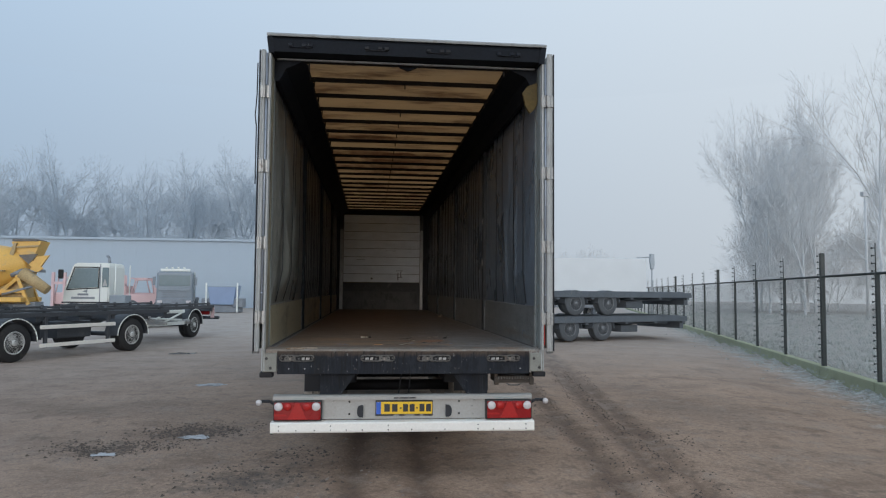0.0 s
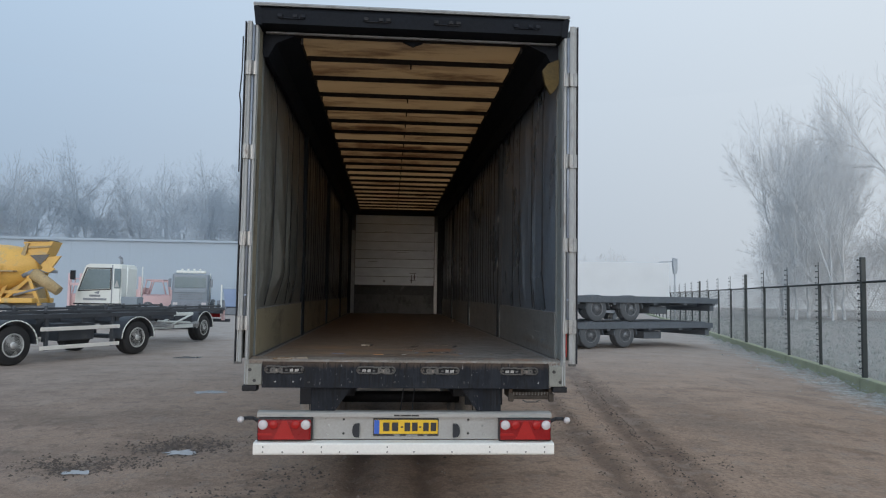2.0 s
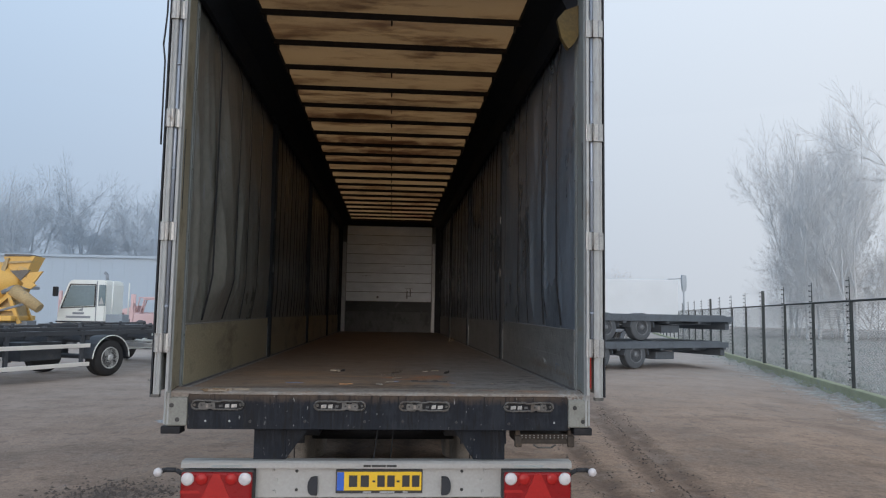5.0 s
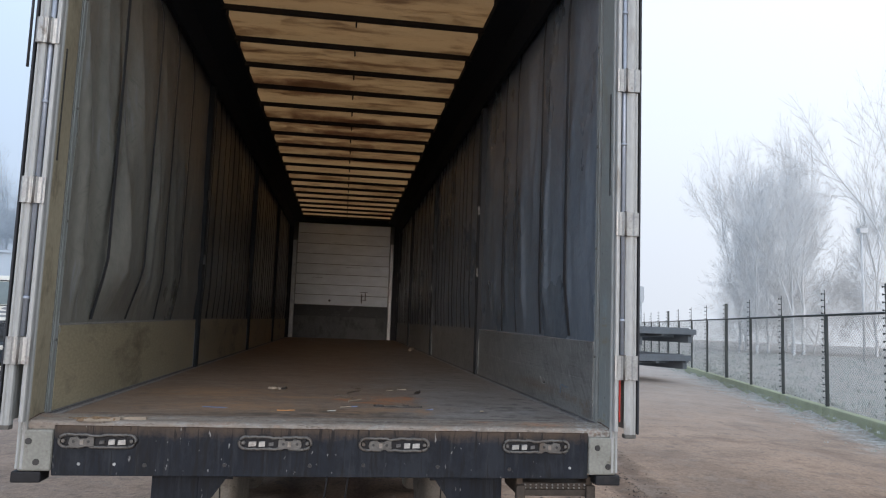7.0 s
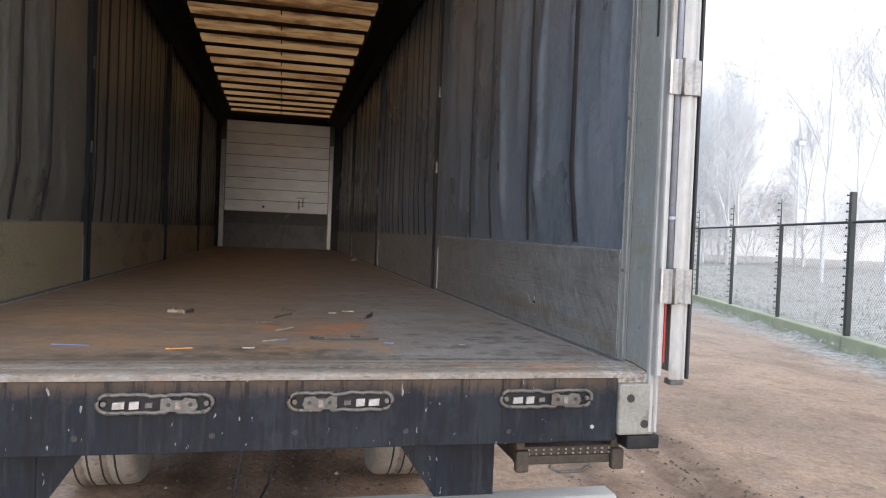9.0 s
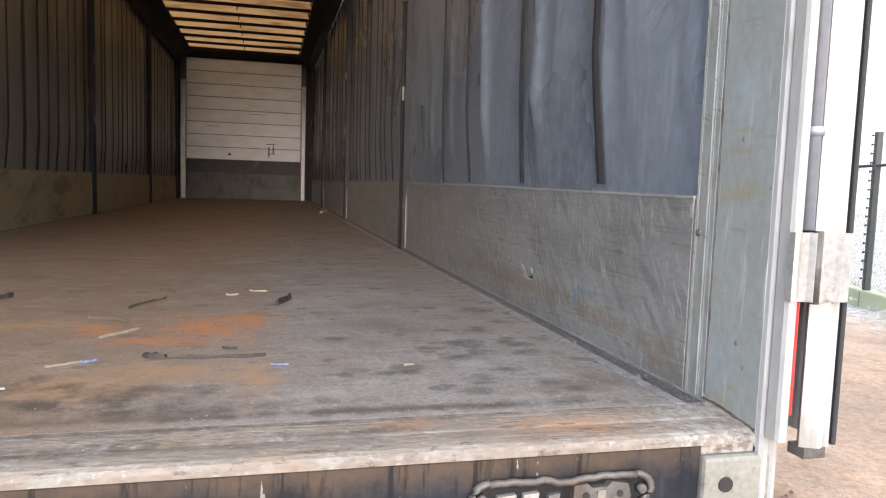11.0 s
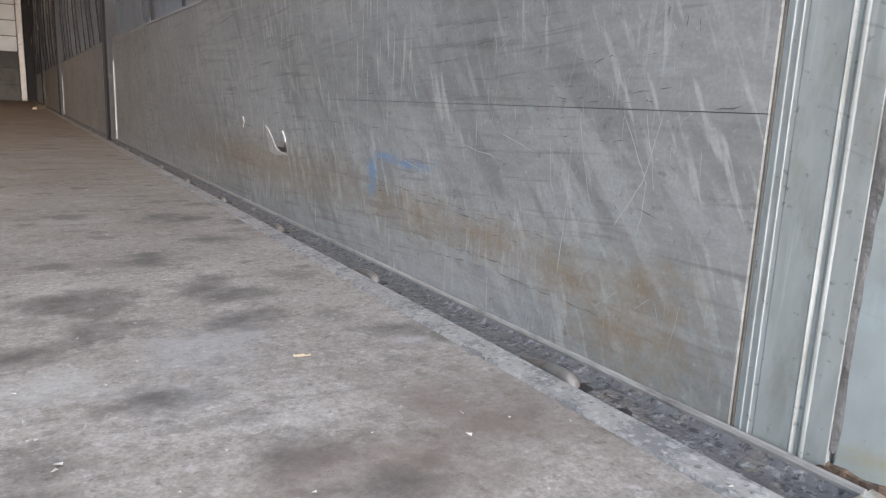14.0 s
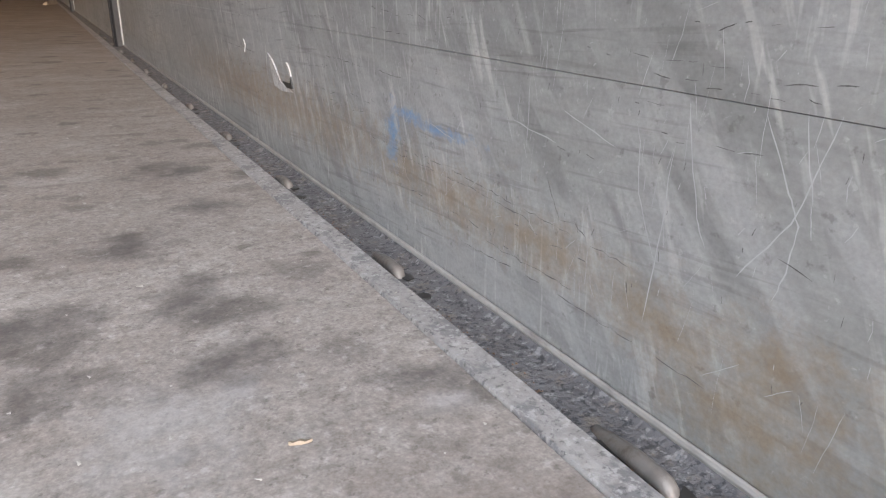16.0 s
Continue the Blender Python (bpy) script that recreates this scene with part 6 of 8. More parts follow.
def bumper():
    b = B(); box(b, -1.172, 1.172, 0.062, 0.12, 0.492, 0.678, 0.004)
    bp = part("bumper_bar", b, M["bumper"], trailer, "pale aluminium lamp carrier")
    b = B(); prism(b, [(0.035, 0.672), (0.035, 0.700), (0.05, 0.712), (0.13, 0.712), (0.13, 0.672)], "x", -1.178, 1.178); lip = part("top_lip", b, M["bumper"], bp)
    for x0, x1 in ((-0.10, -0.055), (-0.05, 0.035), (0.04, 0.10)):
        b = B(); box(b, x0, x1, 0.031, 0.036, 0.680, 0.692, 0.001); part("mark_bar", b, M["ink"], lip)
    for s in (-1, 1):
        b = B(); box(b, s * 0.82, s * 1.0, 0.032, 0.036, 0.680, 0.690, 0.001); part("faded_mark_bar", b, M["pillar"], lip)
    b = B(); prism(b, [(-0.055, 0.398), (-0.062, 0.41), (-0.062, 0.476), (-0.05, 0.488), (0.05, 0.490), (0.05, 0.398)], "x", -1.185, 1.178)
    low = part("underrun_bar", b, M["bar_white"], trailer, "white underrun bar with bolt marks")
    for k, x in enumerate((-1.11, -0.96, -0.80, -0.66, -0.52, -0.38, -0.15, 0.06, 0.36, 0.66, 0.80, 0.95, 1.10)):
        for z in ((0.42,) if k % 3 else (0.42, 0.458)):
            b = B(); tube(b, (x, -0.060, z), (x, -0.066, z), 0.007, 0.005, 8); part("rivet", b, M["bin"], low)
    for s in (-1, 1):
        c = s * 0.955
        b = B(); box(b, c - 0.213, c + 0.213, 0.0, 0.07, 0.492, 0.668, 0.008)
        lamp = part("tail_lamp", b, M["ink"], trailer, "red tail lamp cluster with triangle reflector")
        b = B(); box(b, c - 0.205, c + 0.205, -0.022, 0.01, 0.502, 0.658, 0.012); part("lens", b, M["lens_red"], lamp)
        b = B(); prism(b, [(c - 0.083, 0.512), (c + 0.083, 0.512), (c + 0.018, 0.652), (c - 0.018, 0.652)], "y", -0.028, -0.018); part("triangle_reflector", b, M["reflector"], lamp)
        for dx, mt, r_ in ((-0.165, "lens_white", 0.038), (0.165, "lens_white", 0.038), (-0.085, "reflector", 0.036), (0.085, "reflector", 0.036)):
            b = B(); lathe(b, [(r_, 0.0), (r_ * 0.97, 0.008), (r_ * 0.7, 0.014), (0.001, 0.016)], 20, Matrix.Translation((c + dx, -0.020, 0.622)) @ Matrix.Rotation(radians(-90), 4, "Z")); part("round_lens", b, M[mt], lamp)
        b = B(); prism(b, [(c - 0.205 * 1, 0.54), (c - 0.09, 0.54), (c - 0.10, 0.556), (c - 0.205, 0.556)], "y", -0.0225, -0.0235); part("lens_rib", b, M["reflector"], lamp)
        # marker arm
        b = B(); chain(b, [(s * 1.165, 0.03, 0.64), (s * 1.20, 0.02, 0.665), (s * 1.26, 0.01, 0.668), (s * 1.285, -0.005, 0.662)], 0.014, 8)
        arm = part("marker_arm", b, M["strap"], trailer, "black rubber marker arm with white lens")
        b = B(); lathe(b, [(0.024, -0.012), (0.026, 0.0), (0.022, 0.014), (0.001, 0.018)], 16, Matrix.Translation((s * 1.292, -0.02, 0.660)) @ Matrix.Rotation(radians(-90), 4, "Z")); part("marker_lens", b, M["lens_white"], arm)
        # rubber buffers
        x = s * 0.375
        b = B(); prism(b, [(x, 0.515), *[(x + s * 0.055 * math.sin(math.pi * k / 14) ** 0.45, 0.515 + 0.105 * (0.5 - 0.5 * math.cos(math.pi * k / 14))) for k in range(1, 14)], (x, 0.62)], "y", 0.02, 0.063); part("buffer", b, M["strap"], bp, "black rubber buffer")
        for x_, z in ((0.64, 0.655), (0.62, 0.60), (0.63, 0.53), (0.50, 0.65), (0.50, 0.54)):
            b = B(); tube(b, (s * x_, 0.064, z), (s * x_, 0.054, z), 0.011, 0.008, 8); part("bolt", b, M["hinge"] if x_ > 0.55 else M["ink"], bp)
    # yellow plate with its characters as bars
    b = B(); box(b, -0.264, 0.258, 0.045, 0.062, 0.522, 0.662, 0.003); fr = part("plate_holder", b, M["ink"], trailer, "yellow plate in a black holder")
    b = B(); box(b, -0.258, 0.252, 0.038, 0.046, 0.540, 0.650, 0.003); pl = part("plate", b, M["plate"], fr)
    b = B(); box(b, -0.257, -0.215, 0.035, 0.040, 0.541, 0.649, 0.001); part("blue_band", b, M["plate_blue"], fr)
    for x0, w in ((-0.185, 0.05), (-0.115, 0.05), (-0.045, 0.018), (-0.015, 0.045), (0.045, 0.045), (0.102, 0.018), (0.135, 0.045), (0.195, 0.045)):
        tall = w > 0.03
        b = B(); box(b, x0, x0 + w, 0.0345, 0.0385, 0.562 if tall else 0.589, 0.630 if tall else 0.600, 0.001); part("character_bar", b, M["ink"], pl)
    for x0, x1 in ((-0.10, -0.05), (0.0, 0.09), (0.14, 0.17)):
        b = B(); box(b, x0, x1, 0.0435, 0.0455, 0.526, 0.534, 0.0); part("holder_bar", b, M["white"], fr)


bumper()

# ---------- fence ----------
def fence_and_kerb():
    ang = math.degrees(math.atan2(-FENCE_D.x, FENCE_D.y))
    at = Matrix.Translation(FENCE_A) @ Matrix.Rotation(radians(ang), 4, "Z")
    # local: y along the fence, x away from the yard
    kerb = thing("kerb", "mossy green concrete plinth along the fence", "kerb", at, kind="structure")
    for k in range(-4, 22):
        b = B(); box(b, -0.10, 0.10, k * 2.83 + 0.006, (k + 1) * 2.83 - 0.006, -0.25, 0.12, 0.02)
        part("kerb_block", b, M["concrete"], kerb)
    f = thing("fence", "dark chain-link fence with posts and electric wire brackets", "fence", at)
    for k in range(-4, 22):
        y = k * 2.83; big = k % 4 == 1
        r_ = 0.045 if big else 0.032
        b = B(); box(b, -r_, r_, y - r_, y + r_, 0.10, 2.55 if big else 2.06, 0.004)
        post = part("post", b, M["fence"], f)
        if not big:
            b = B(); tube(b, (-0.02, y, 2.0), (-0.02, y, 2.58), 0.012, 0.010, 6); part("extension_rod", b, M["fence"], post)
        for i in range(17):
            z = 0.30 + i * 0.137
            b = B(); tube(b, (-r_ + 0.01, y, z), (-r_ - 0.06, y, z), 0.010, 0.010, 5); tube(b, (-r_ - 0.05, y, z - 0.018), (-r_ - 0.05, y, z + 0.018), 0.015, 0.012, 5)
            if k < 6:
                part("insulator", b, M["fence"], post)
            else:
                tagged(part("insulator", b, M["fence"], post), kind="stuff")
    b = B(); tube(b, (0, -4 * 2.83, 2.04), (0, 22 * 2.83, 2.04), 0.024, None, 8); part("top_rail", b, M["fence"], f)
    for k in range(-3, 14):
        b = B(); y0, y1, z0, z1, p = k * 2.83, (k + 1) * 2.83, 0.13, 2.02, 0.075 if k < 6 else 0.12
        w = 0.0021 if k < 6 else 0.0028
        n = int((y1 - y0 + z1 - z0) / p)
        for d in (1, -1):
            for i in range(n + 1):
                c = i * p
                # line: (y - y0) + (z - z0) = c, mirrored for the other family
                a0 = max(0, c - (z1 - z0)); a1 = min(y1 - y0, c)
                if a1 - a0 < 0.01:
                    continue
                pts = [(y0 + t if d > 0 else y1 - t, z0 + c - t) for t in (a0, a1)]
                tube(b, (0.03, *pts[0]), (0.03, *pts[1]), w, None, 3, False)
        tagged(part("chain_link", b, M["chain"], f), kind="stuff")


fence_and_kerb()


def verge_tufts():
    bm = B(); rnd = random.Random(21)
    def tuft(x, y, h, n):
        for _ in range(n):
            a, l = rnd.uniform(0, 6.28), rnd.uniform(0.3, 1) * h
            px, py = x + rnd.gauss(0, h * 0.5), y + rnd.gauss(0, h * 0.5)
            dx, dy = math.cos(a), math.sin(a); w = 0.006 + 0.03 * h
            z0 = 0.10 if (Vector((px, py, 0)) - FENCE_A).dot(FENCE_N) > 0 else -0.02
            v = [bm.verts.new((px - dy * w, py + dx * w, z0)), bm.verts.new((px + dy * w, py - dx * w, z0)), bm.verts.new((px + dx * l * 0.6, py + dy * l * 0.6, z0 + l))]
            bm.faces.new(v)
    for _ in range(900):
        s, d = rnd.uniform(-6, 35), -0.15 - abs(rnd.gauss(0, 0.5))
        p = FENCE_A + FENCE_D * s + FENCE_N * d; tuft(p.x, p.y, rnd.uniform(0.02, 0.07), 6)
    for _ in range(4200):
        s, d = rnd.uniform(-4, 45), 0.2 + rnd.random() ** 1.6 * 22
        p = FENCE_A + FENCE_D * s + FENCE_N * d; tuft(p.x, p.y, rnd.uniform(0.05, 0.20), 7)
    tagged(part("frosted_grass", bm, M["frost"]), "frost-covered rough grass beside and behind the fence", "grass", kind="stuff")


verge_tufts()


# ---------- trees ----------
def grow(bm, p, d, length, r, depth, rnd, spread):
    steps = 3 if depth > 1 else 2
    q = p
    for k in range(steps):
        d2 = (d + Vector((rnd.gauss(0, 0.11), rnd.gauss(0, 0.11), 0.05 + rnd.gauss(0, 0.06)))).normalized()
        e = q + d2 * (length / steps); r2 = r * (1 - 0.35 / steps * (k + 1))
        tube(bm, q, e, r * (1 - 0.35 / steps * k), r2, 5 if depth > 3 else (4 if depth > 2 else 3), False)
        if depth > 0:
            for _ in range(2 if depth > 1 else 3):
                side = d2.orthogonal().normalized(); side.rotate(Matrix.Rotation(rnd.uniform(0, 6.28), 3, d2))
                nd = (d2 * rnd.uniform(0.6, 0.95) + side * rnd.uniform(0.45, 0.9) * spread).normalized()
                grow(bm, e, nd, length * rnd.uniform(0.42, 0.68), max(0.006, r2 * rnd.uniform(0.32, 0.5)), depth - 1, rnd, spread)
        q, d = e, d2
    if depth > 0:
        grow(bm, q, d, length * 0.65, max(0.006, r * 0.62), depth - 1, rnd, spread)


def tree(seed, height, spread=0.8, material="bark", trunk=0.30, depth=4, stout=1.0):
    rnd = random.Random(seed)
    t = thing("bare_tree", "bare winter tree, bark colour paled to suggest thick fog", "tree", group="bare trees round the yard")
    b = B(); base = Vector((0, 0, -0.1)); h = height * trunk
    q, r = base, height * 0.012 * stout
    for k in range(5):
        e = Vector((rnd.gauss(0, 0.06) + 0.02 * k, rnd.gauss(0, 0.06), h * (k + 1) / 5)); tube(b, q, e, r, r * 0.93, 8, False); q, r = e, r * 0.93
    part("trunk", b, M[material], t)
    b = B()
    n = 2 + rnd.randrange(2)
    for i in range(n):
        a = 6.28 * i / n + rnd.uniform(-0.5, 0.5)
        d = Vector((math.cos(a) * rnd.uniform(0.2, 0.5) * spread, math.sin(a) * rnd.uniform(0.2, 0.5) * spread, 1)).normalized()
        grow(b, q, d, height * rnd.uniform(0.24, 0.32), r * 0.72, depth, rnd, spread)
    for i in range(3):
        a = rnd.uniform(0, 6.28)
        grow(b, Vector((0.02, 0, h * rnd.uniform(0.55, 0.9))), Vector((math.cos(a), math.sin(a), 0.5)).normalized(), height * 0.16, r * 0.35, depth - 2, rnd, spread)
    part("crown", b, M[material], t)
    return t


# crowns and trunks take the bark colours with haze painted in
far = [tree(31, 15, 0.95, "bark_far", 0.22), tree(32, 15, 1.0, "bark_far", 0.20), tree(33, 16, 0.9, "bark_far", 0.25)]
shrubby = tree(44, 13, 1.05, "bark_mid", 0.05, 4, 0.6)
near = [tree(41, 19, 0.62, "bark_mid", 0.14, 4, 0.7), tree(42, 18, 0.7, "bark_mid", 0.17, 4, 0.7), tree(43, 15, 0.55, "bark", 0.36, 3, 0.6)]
_r = random.Random(9)
WEST = [(-50, 68, 1.15), (-45.5, 70, 1.2), (-41, 68, 1.0), (-36.5, 67, 1.05), (-31, 69, 0.95), (-27, 72, 1.0), (-22.5, 68, 1.0), (-17.5, 67, 1.12), (-12.5, 68, 1.08), (-7, 72, 0.9), (-2, 76, 0.9), (4, 78, 0.8), (-47.5, 74, 1.25), (-38.5, 74, 1.2), (-33.5, 75, 1.15), (-24.5, 75, 1.2), (-20, 74, 1.2), (-15, 74, 1.22), (-10, 75, 1.15)]
UNDERWOOD = [(32.6, 51.5, 0.9), (34.6, 53.5, 1.0), (36.8, 54, 1.1), (39.2, 56, 1.05), (41.8, 55, 1.1), (44.2, 57, 1.0), (47.5, 54, 1.1), (51, 52, 1.0), (55, 47, 1.0), (24, 74, 0.8), (29, 75, 0.8), (19, 78, 0.75)]
EAST = [(33.2, 50, 0.95), (35.5, 52, 1.1), (38.0, 51, 1.05), (36.5, 57, 1.15), (40.5, 56, 1.1), (34.4, 47, 0.9), (42.5, 60, 1.2), (39.5, 63, 1.2), (24.9, 26.2, 0.95), (27.9, 25.6, 0.95), (45.5, 52, 1.1), (49, 50, 1.15), (53, 46, 1.1), (14, 76, 0.62), (9, 78, 0.6), (33.5, 26, 0.9), (57, 38, 1.1), (61, 44, 1.2)]
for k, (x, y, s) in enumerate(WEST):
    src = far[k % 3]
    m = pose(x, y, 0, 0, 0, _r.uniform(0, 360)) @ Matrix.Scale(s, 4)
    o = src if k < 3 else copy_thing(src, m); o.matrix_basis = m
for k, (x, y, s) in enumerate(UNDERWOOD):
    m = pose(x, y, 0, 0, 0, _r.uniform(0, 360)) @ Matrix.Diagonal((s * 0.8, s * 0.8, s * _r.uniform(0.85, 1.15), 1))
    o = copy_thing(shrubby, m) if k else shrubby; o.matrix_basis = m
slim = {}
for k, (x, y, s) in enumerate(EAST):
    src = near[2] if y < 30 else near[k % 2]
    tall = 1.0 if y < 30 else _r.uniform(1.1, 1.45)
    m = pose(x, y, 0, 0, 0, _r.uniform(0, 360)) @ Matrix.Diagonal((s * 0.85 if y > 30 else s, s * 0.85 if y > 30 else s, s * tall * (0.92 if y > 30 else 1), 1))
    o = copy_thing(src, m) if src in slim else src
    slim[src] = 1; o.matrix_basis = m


# ---------- fog behind everything ----------
def fog_backdrop():
    # an arc across the north; in the south the same sky comes down to the ground
    b = B(); n, r = 40, 140
    arc = [radians(-20 + 220 * i / n) for i in range(n + 1)]
    lo = [b.verts.new((r * math.cos(a), r * math.sin(a), -4)) for a in arc]
    hi = [b.verts.new((v.co.x, v.co.y, 40)) for v in lo]
    for i in range(n):
        b.faces.new((lo[i], lo[i + 1], hi[i + 1], hi[i]))
    # the shell itself glows in the sky's colours to stand in for fog
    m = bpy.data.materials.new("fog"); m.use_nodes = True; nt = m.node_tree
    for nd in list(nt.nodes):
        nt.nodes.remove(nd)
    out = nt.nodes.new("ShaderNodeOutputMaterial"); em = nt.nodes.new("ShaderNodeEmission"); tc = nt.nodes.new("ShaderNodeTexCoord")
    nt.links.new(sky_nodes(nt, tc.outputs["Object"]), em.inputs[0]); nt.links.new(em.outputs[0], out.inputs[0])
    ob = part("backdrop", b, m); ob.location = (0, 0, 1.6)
    tagged(ob, "glowing pale grey-blue backdrop standing in for distant fog", "fog", kind="structure")


fog_backdrop()


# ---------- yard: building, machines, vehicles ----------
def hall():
    h = thing("warehouse_hall", "long blue-grey clad hall, colour lightened to suggest fog", "building", pose(-20, 58, 0))
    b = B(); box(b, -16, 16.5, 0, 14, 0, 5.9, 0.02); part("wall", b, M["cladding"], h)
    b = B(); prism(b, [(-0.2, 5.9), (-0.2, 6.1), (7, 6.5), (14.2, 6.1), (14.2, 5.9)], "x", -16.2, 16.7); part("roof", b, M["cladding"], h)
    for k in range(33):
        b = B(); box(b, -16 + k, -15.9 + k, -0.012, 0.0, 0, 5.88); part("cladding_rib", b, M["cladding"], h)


hall()


def mixer_truck():
    t = thing("concrete_mixer_truck", "yellow concrete mixer truck with weathered drum and blue cab", "truck", pose(-16.4, 24.8, 0, 0, 0, 4))
    # local: x to the rear (towards the east)
    b = B(); lathe(b, [(0.55, -3.2), (0.95, -2.6), (1.18, -1.6), (1.20, -0.6), (1.0, 0.6), (0.62, 1.75), (0.58, 1.85), (0.001, 1.86)], 28, Matrix.Translation((0, 0, 2.35)) @ Matrix.Rotation(radians(-10), 4, "Y"))
    dr = part("drum", b, M["yellow"], t, "weathered yellow mixing drum")
    b = B(); lathe(b, [(0.56, -3.21), (0.965, -2.6), (1.195, -1.6), (1.215, -0.75), (1.195, -0.75), (1.17, -1.6), (0.5, -3.15)], 28, Matrix.Translation((0, 0, 2.35)) @ Matrix.Rotation(radians(-10), 4, "Y")); part("drum_front", b, M["drum_blue"], dr, "blue painted front of the drum")
    b = B(); lathe(b, [(1.20, -0.75), (1.222, -0.75), (1.222, -0.66), (1.20, -0.66)], 28, Matrix.Translation((0, 0, 2.35)) @ Matrix.Rotation(radians(-10), 4, "Y")); part("drum_stripe", b, M["cab_white"], dr, "white painted stripe")
    for x, r_ in ((0.15, 1.11),):
        b = B(); lathe(b, [(r_ - 0.02, x - 0.05), (r_ + 0.02, x - 0.05), (r_ + 0.02, x + 0.05), (r_ - 0.02, x + 0.05)], 28, Matrix.Translation((0, 0, 2.35)) @ Matrix.Rotation(radians(-10), 4, "Y")); part("drum_band", b, M["yellow"], dr)
    b = B(); prism(b, [(1.2, 3.55), (2.35, 3.60), (2.1, 3.0), (1.55, 2.85)], "y", -0.5, 0.5); part("hopper", b, M["yellow"], t)
    b = B(); box(b, 1.25, 2.2, -0.55, 0.55, 3.58, 3.66, 0.01); part("hopper_rim", b, M["latch"], t)
    b = B(); prism(b, [(1.55, 3.0), (2.3, 3.05), (1.95, 2.62)], "y", -0.66, -0.63); part("hopper_mouth", b, M["latch"], t, "dark V-shaped hopper mouth")
    b = B(); prism(b, [(1.5, 3.0), (1.75, 3.05), (2.5, 2.45), (2.3, 2.3)], "y", -0.62, -0.5); prism(b, [(2.2, 2.95), (2.7, 3.0), (2.25, 2.3), (2.0, 2.4)], "y", -0.6, -0.45); part("chute_side", b, M["yellow"], t)
    b = B(); tube(b, (1.7, -0.55, 2.25), (2.75, -0.75, 1.55), 0.26, 0.20, 12); part("chute", b, M["cement"], t, "mud-coated discharge chute")
    b = B(); box(b, 1.3, 2.2, -0.55, 0.55, 2.30, 2.42, 0.01); part("chute_plate", b, M["chassis_far"], t)
    for y in (-0.62, 0.5):
        for p, q in (((0.35, 0.95), (0.95, 2.35)), ((2.0, 0.95), (1.35, 2.6)), ((0.55, 1.5), (1.85, 1.5)), ((0.45, 1.0), (1.7, 2.2))):
            b = B(); tube(b, (p[0], y, p[1]), (q[0], y, q[1]), 0.09, None, 4); part("stand_beam", b, M["yellow"], t)
    b = B(); prism(b, [(0.5, 0.98), (1.9, 0.98), (1.75, 1.75), (1.2, 2.05), (0.7, 1.6)], "y", -0.45, 0.45); part("rear_stand", b, M["cement"], t, "cement-caked drum support")
    b = B(); box(b, 0.25, 1.15, -1.15, -0.6, 2.30, 2.36, 0.01); part("platform", b, M["cement"], t)
    b = B(); prism(b, [(1.1, 2.75), (1.35, 3.5), (1.45, 3.5), (1.3, 2.75)], "y", -0.62, 0.5); prism(b, [(1.25, 3.35), (2.25, 3.42), (2.25, 3.34), (1.25, 3.27)], "y", -0.58, -0.5); part("hopper_brace", b, M["cement"], t)
    b = B(); tube(b, (1.30, -0.62, 2.15), (1.75, -0.64, 2.35), 0.10, None, 8); tube(b, (1.0, -0.66, 1.35), (2.3, -0.7, 1.75), 0.05, None, 6); part("chute_arm", b, M["chassis_far"], t)
    for x in (0.35, 0.55):
        b = B(); tube(b, (x, -1.1, 0.9), (x + 0.1, -1.1, 2.6), 0.03, None, 6); part("ladder_rail", b, M["yellow"], t)
    for k in range(6):
        b = B(); tube(b, (0.36 + 0.015 * k, -1.1, 1.0 + 0.27 * k), (0.57 + 0.015 * k, -1.1, 1.0 + 0.27 * k), 0.018, None, 6); part("rung", b, M["yellow"], t)
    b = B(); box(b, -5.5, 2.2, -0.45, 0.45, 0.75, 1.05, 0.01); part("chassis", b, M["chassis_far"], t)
    b = B(); box(b, -5.9, -3.9, -1.2, 1.2, 0.7, 2.9, 0.15); part("cab", b, M["plate_blue"], t, "blue cab")
    b = B(); box(b, -2.5, 1.9, -1.1, 1.1, 1.05, 1.25, 0.04); part("mudguard", b, M["yellow"], t)
    for x in (-4.6, -0.6, 0.8):
        for s in (-1, 1):
            lathe_wheel(t, pose(x, s * 1.0, 0.5, 0, 0, -90 * 1), 0.5, 0.3, side=1, tyre="rubber_hazed")


mixer_truck()


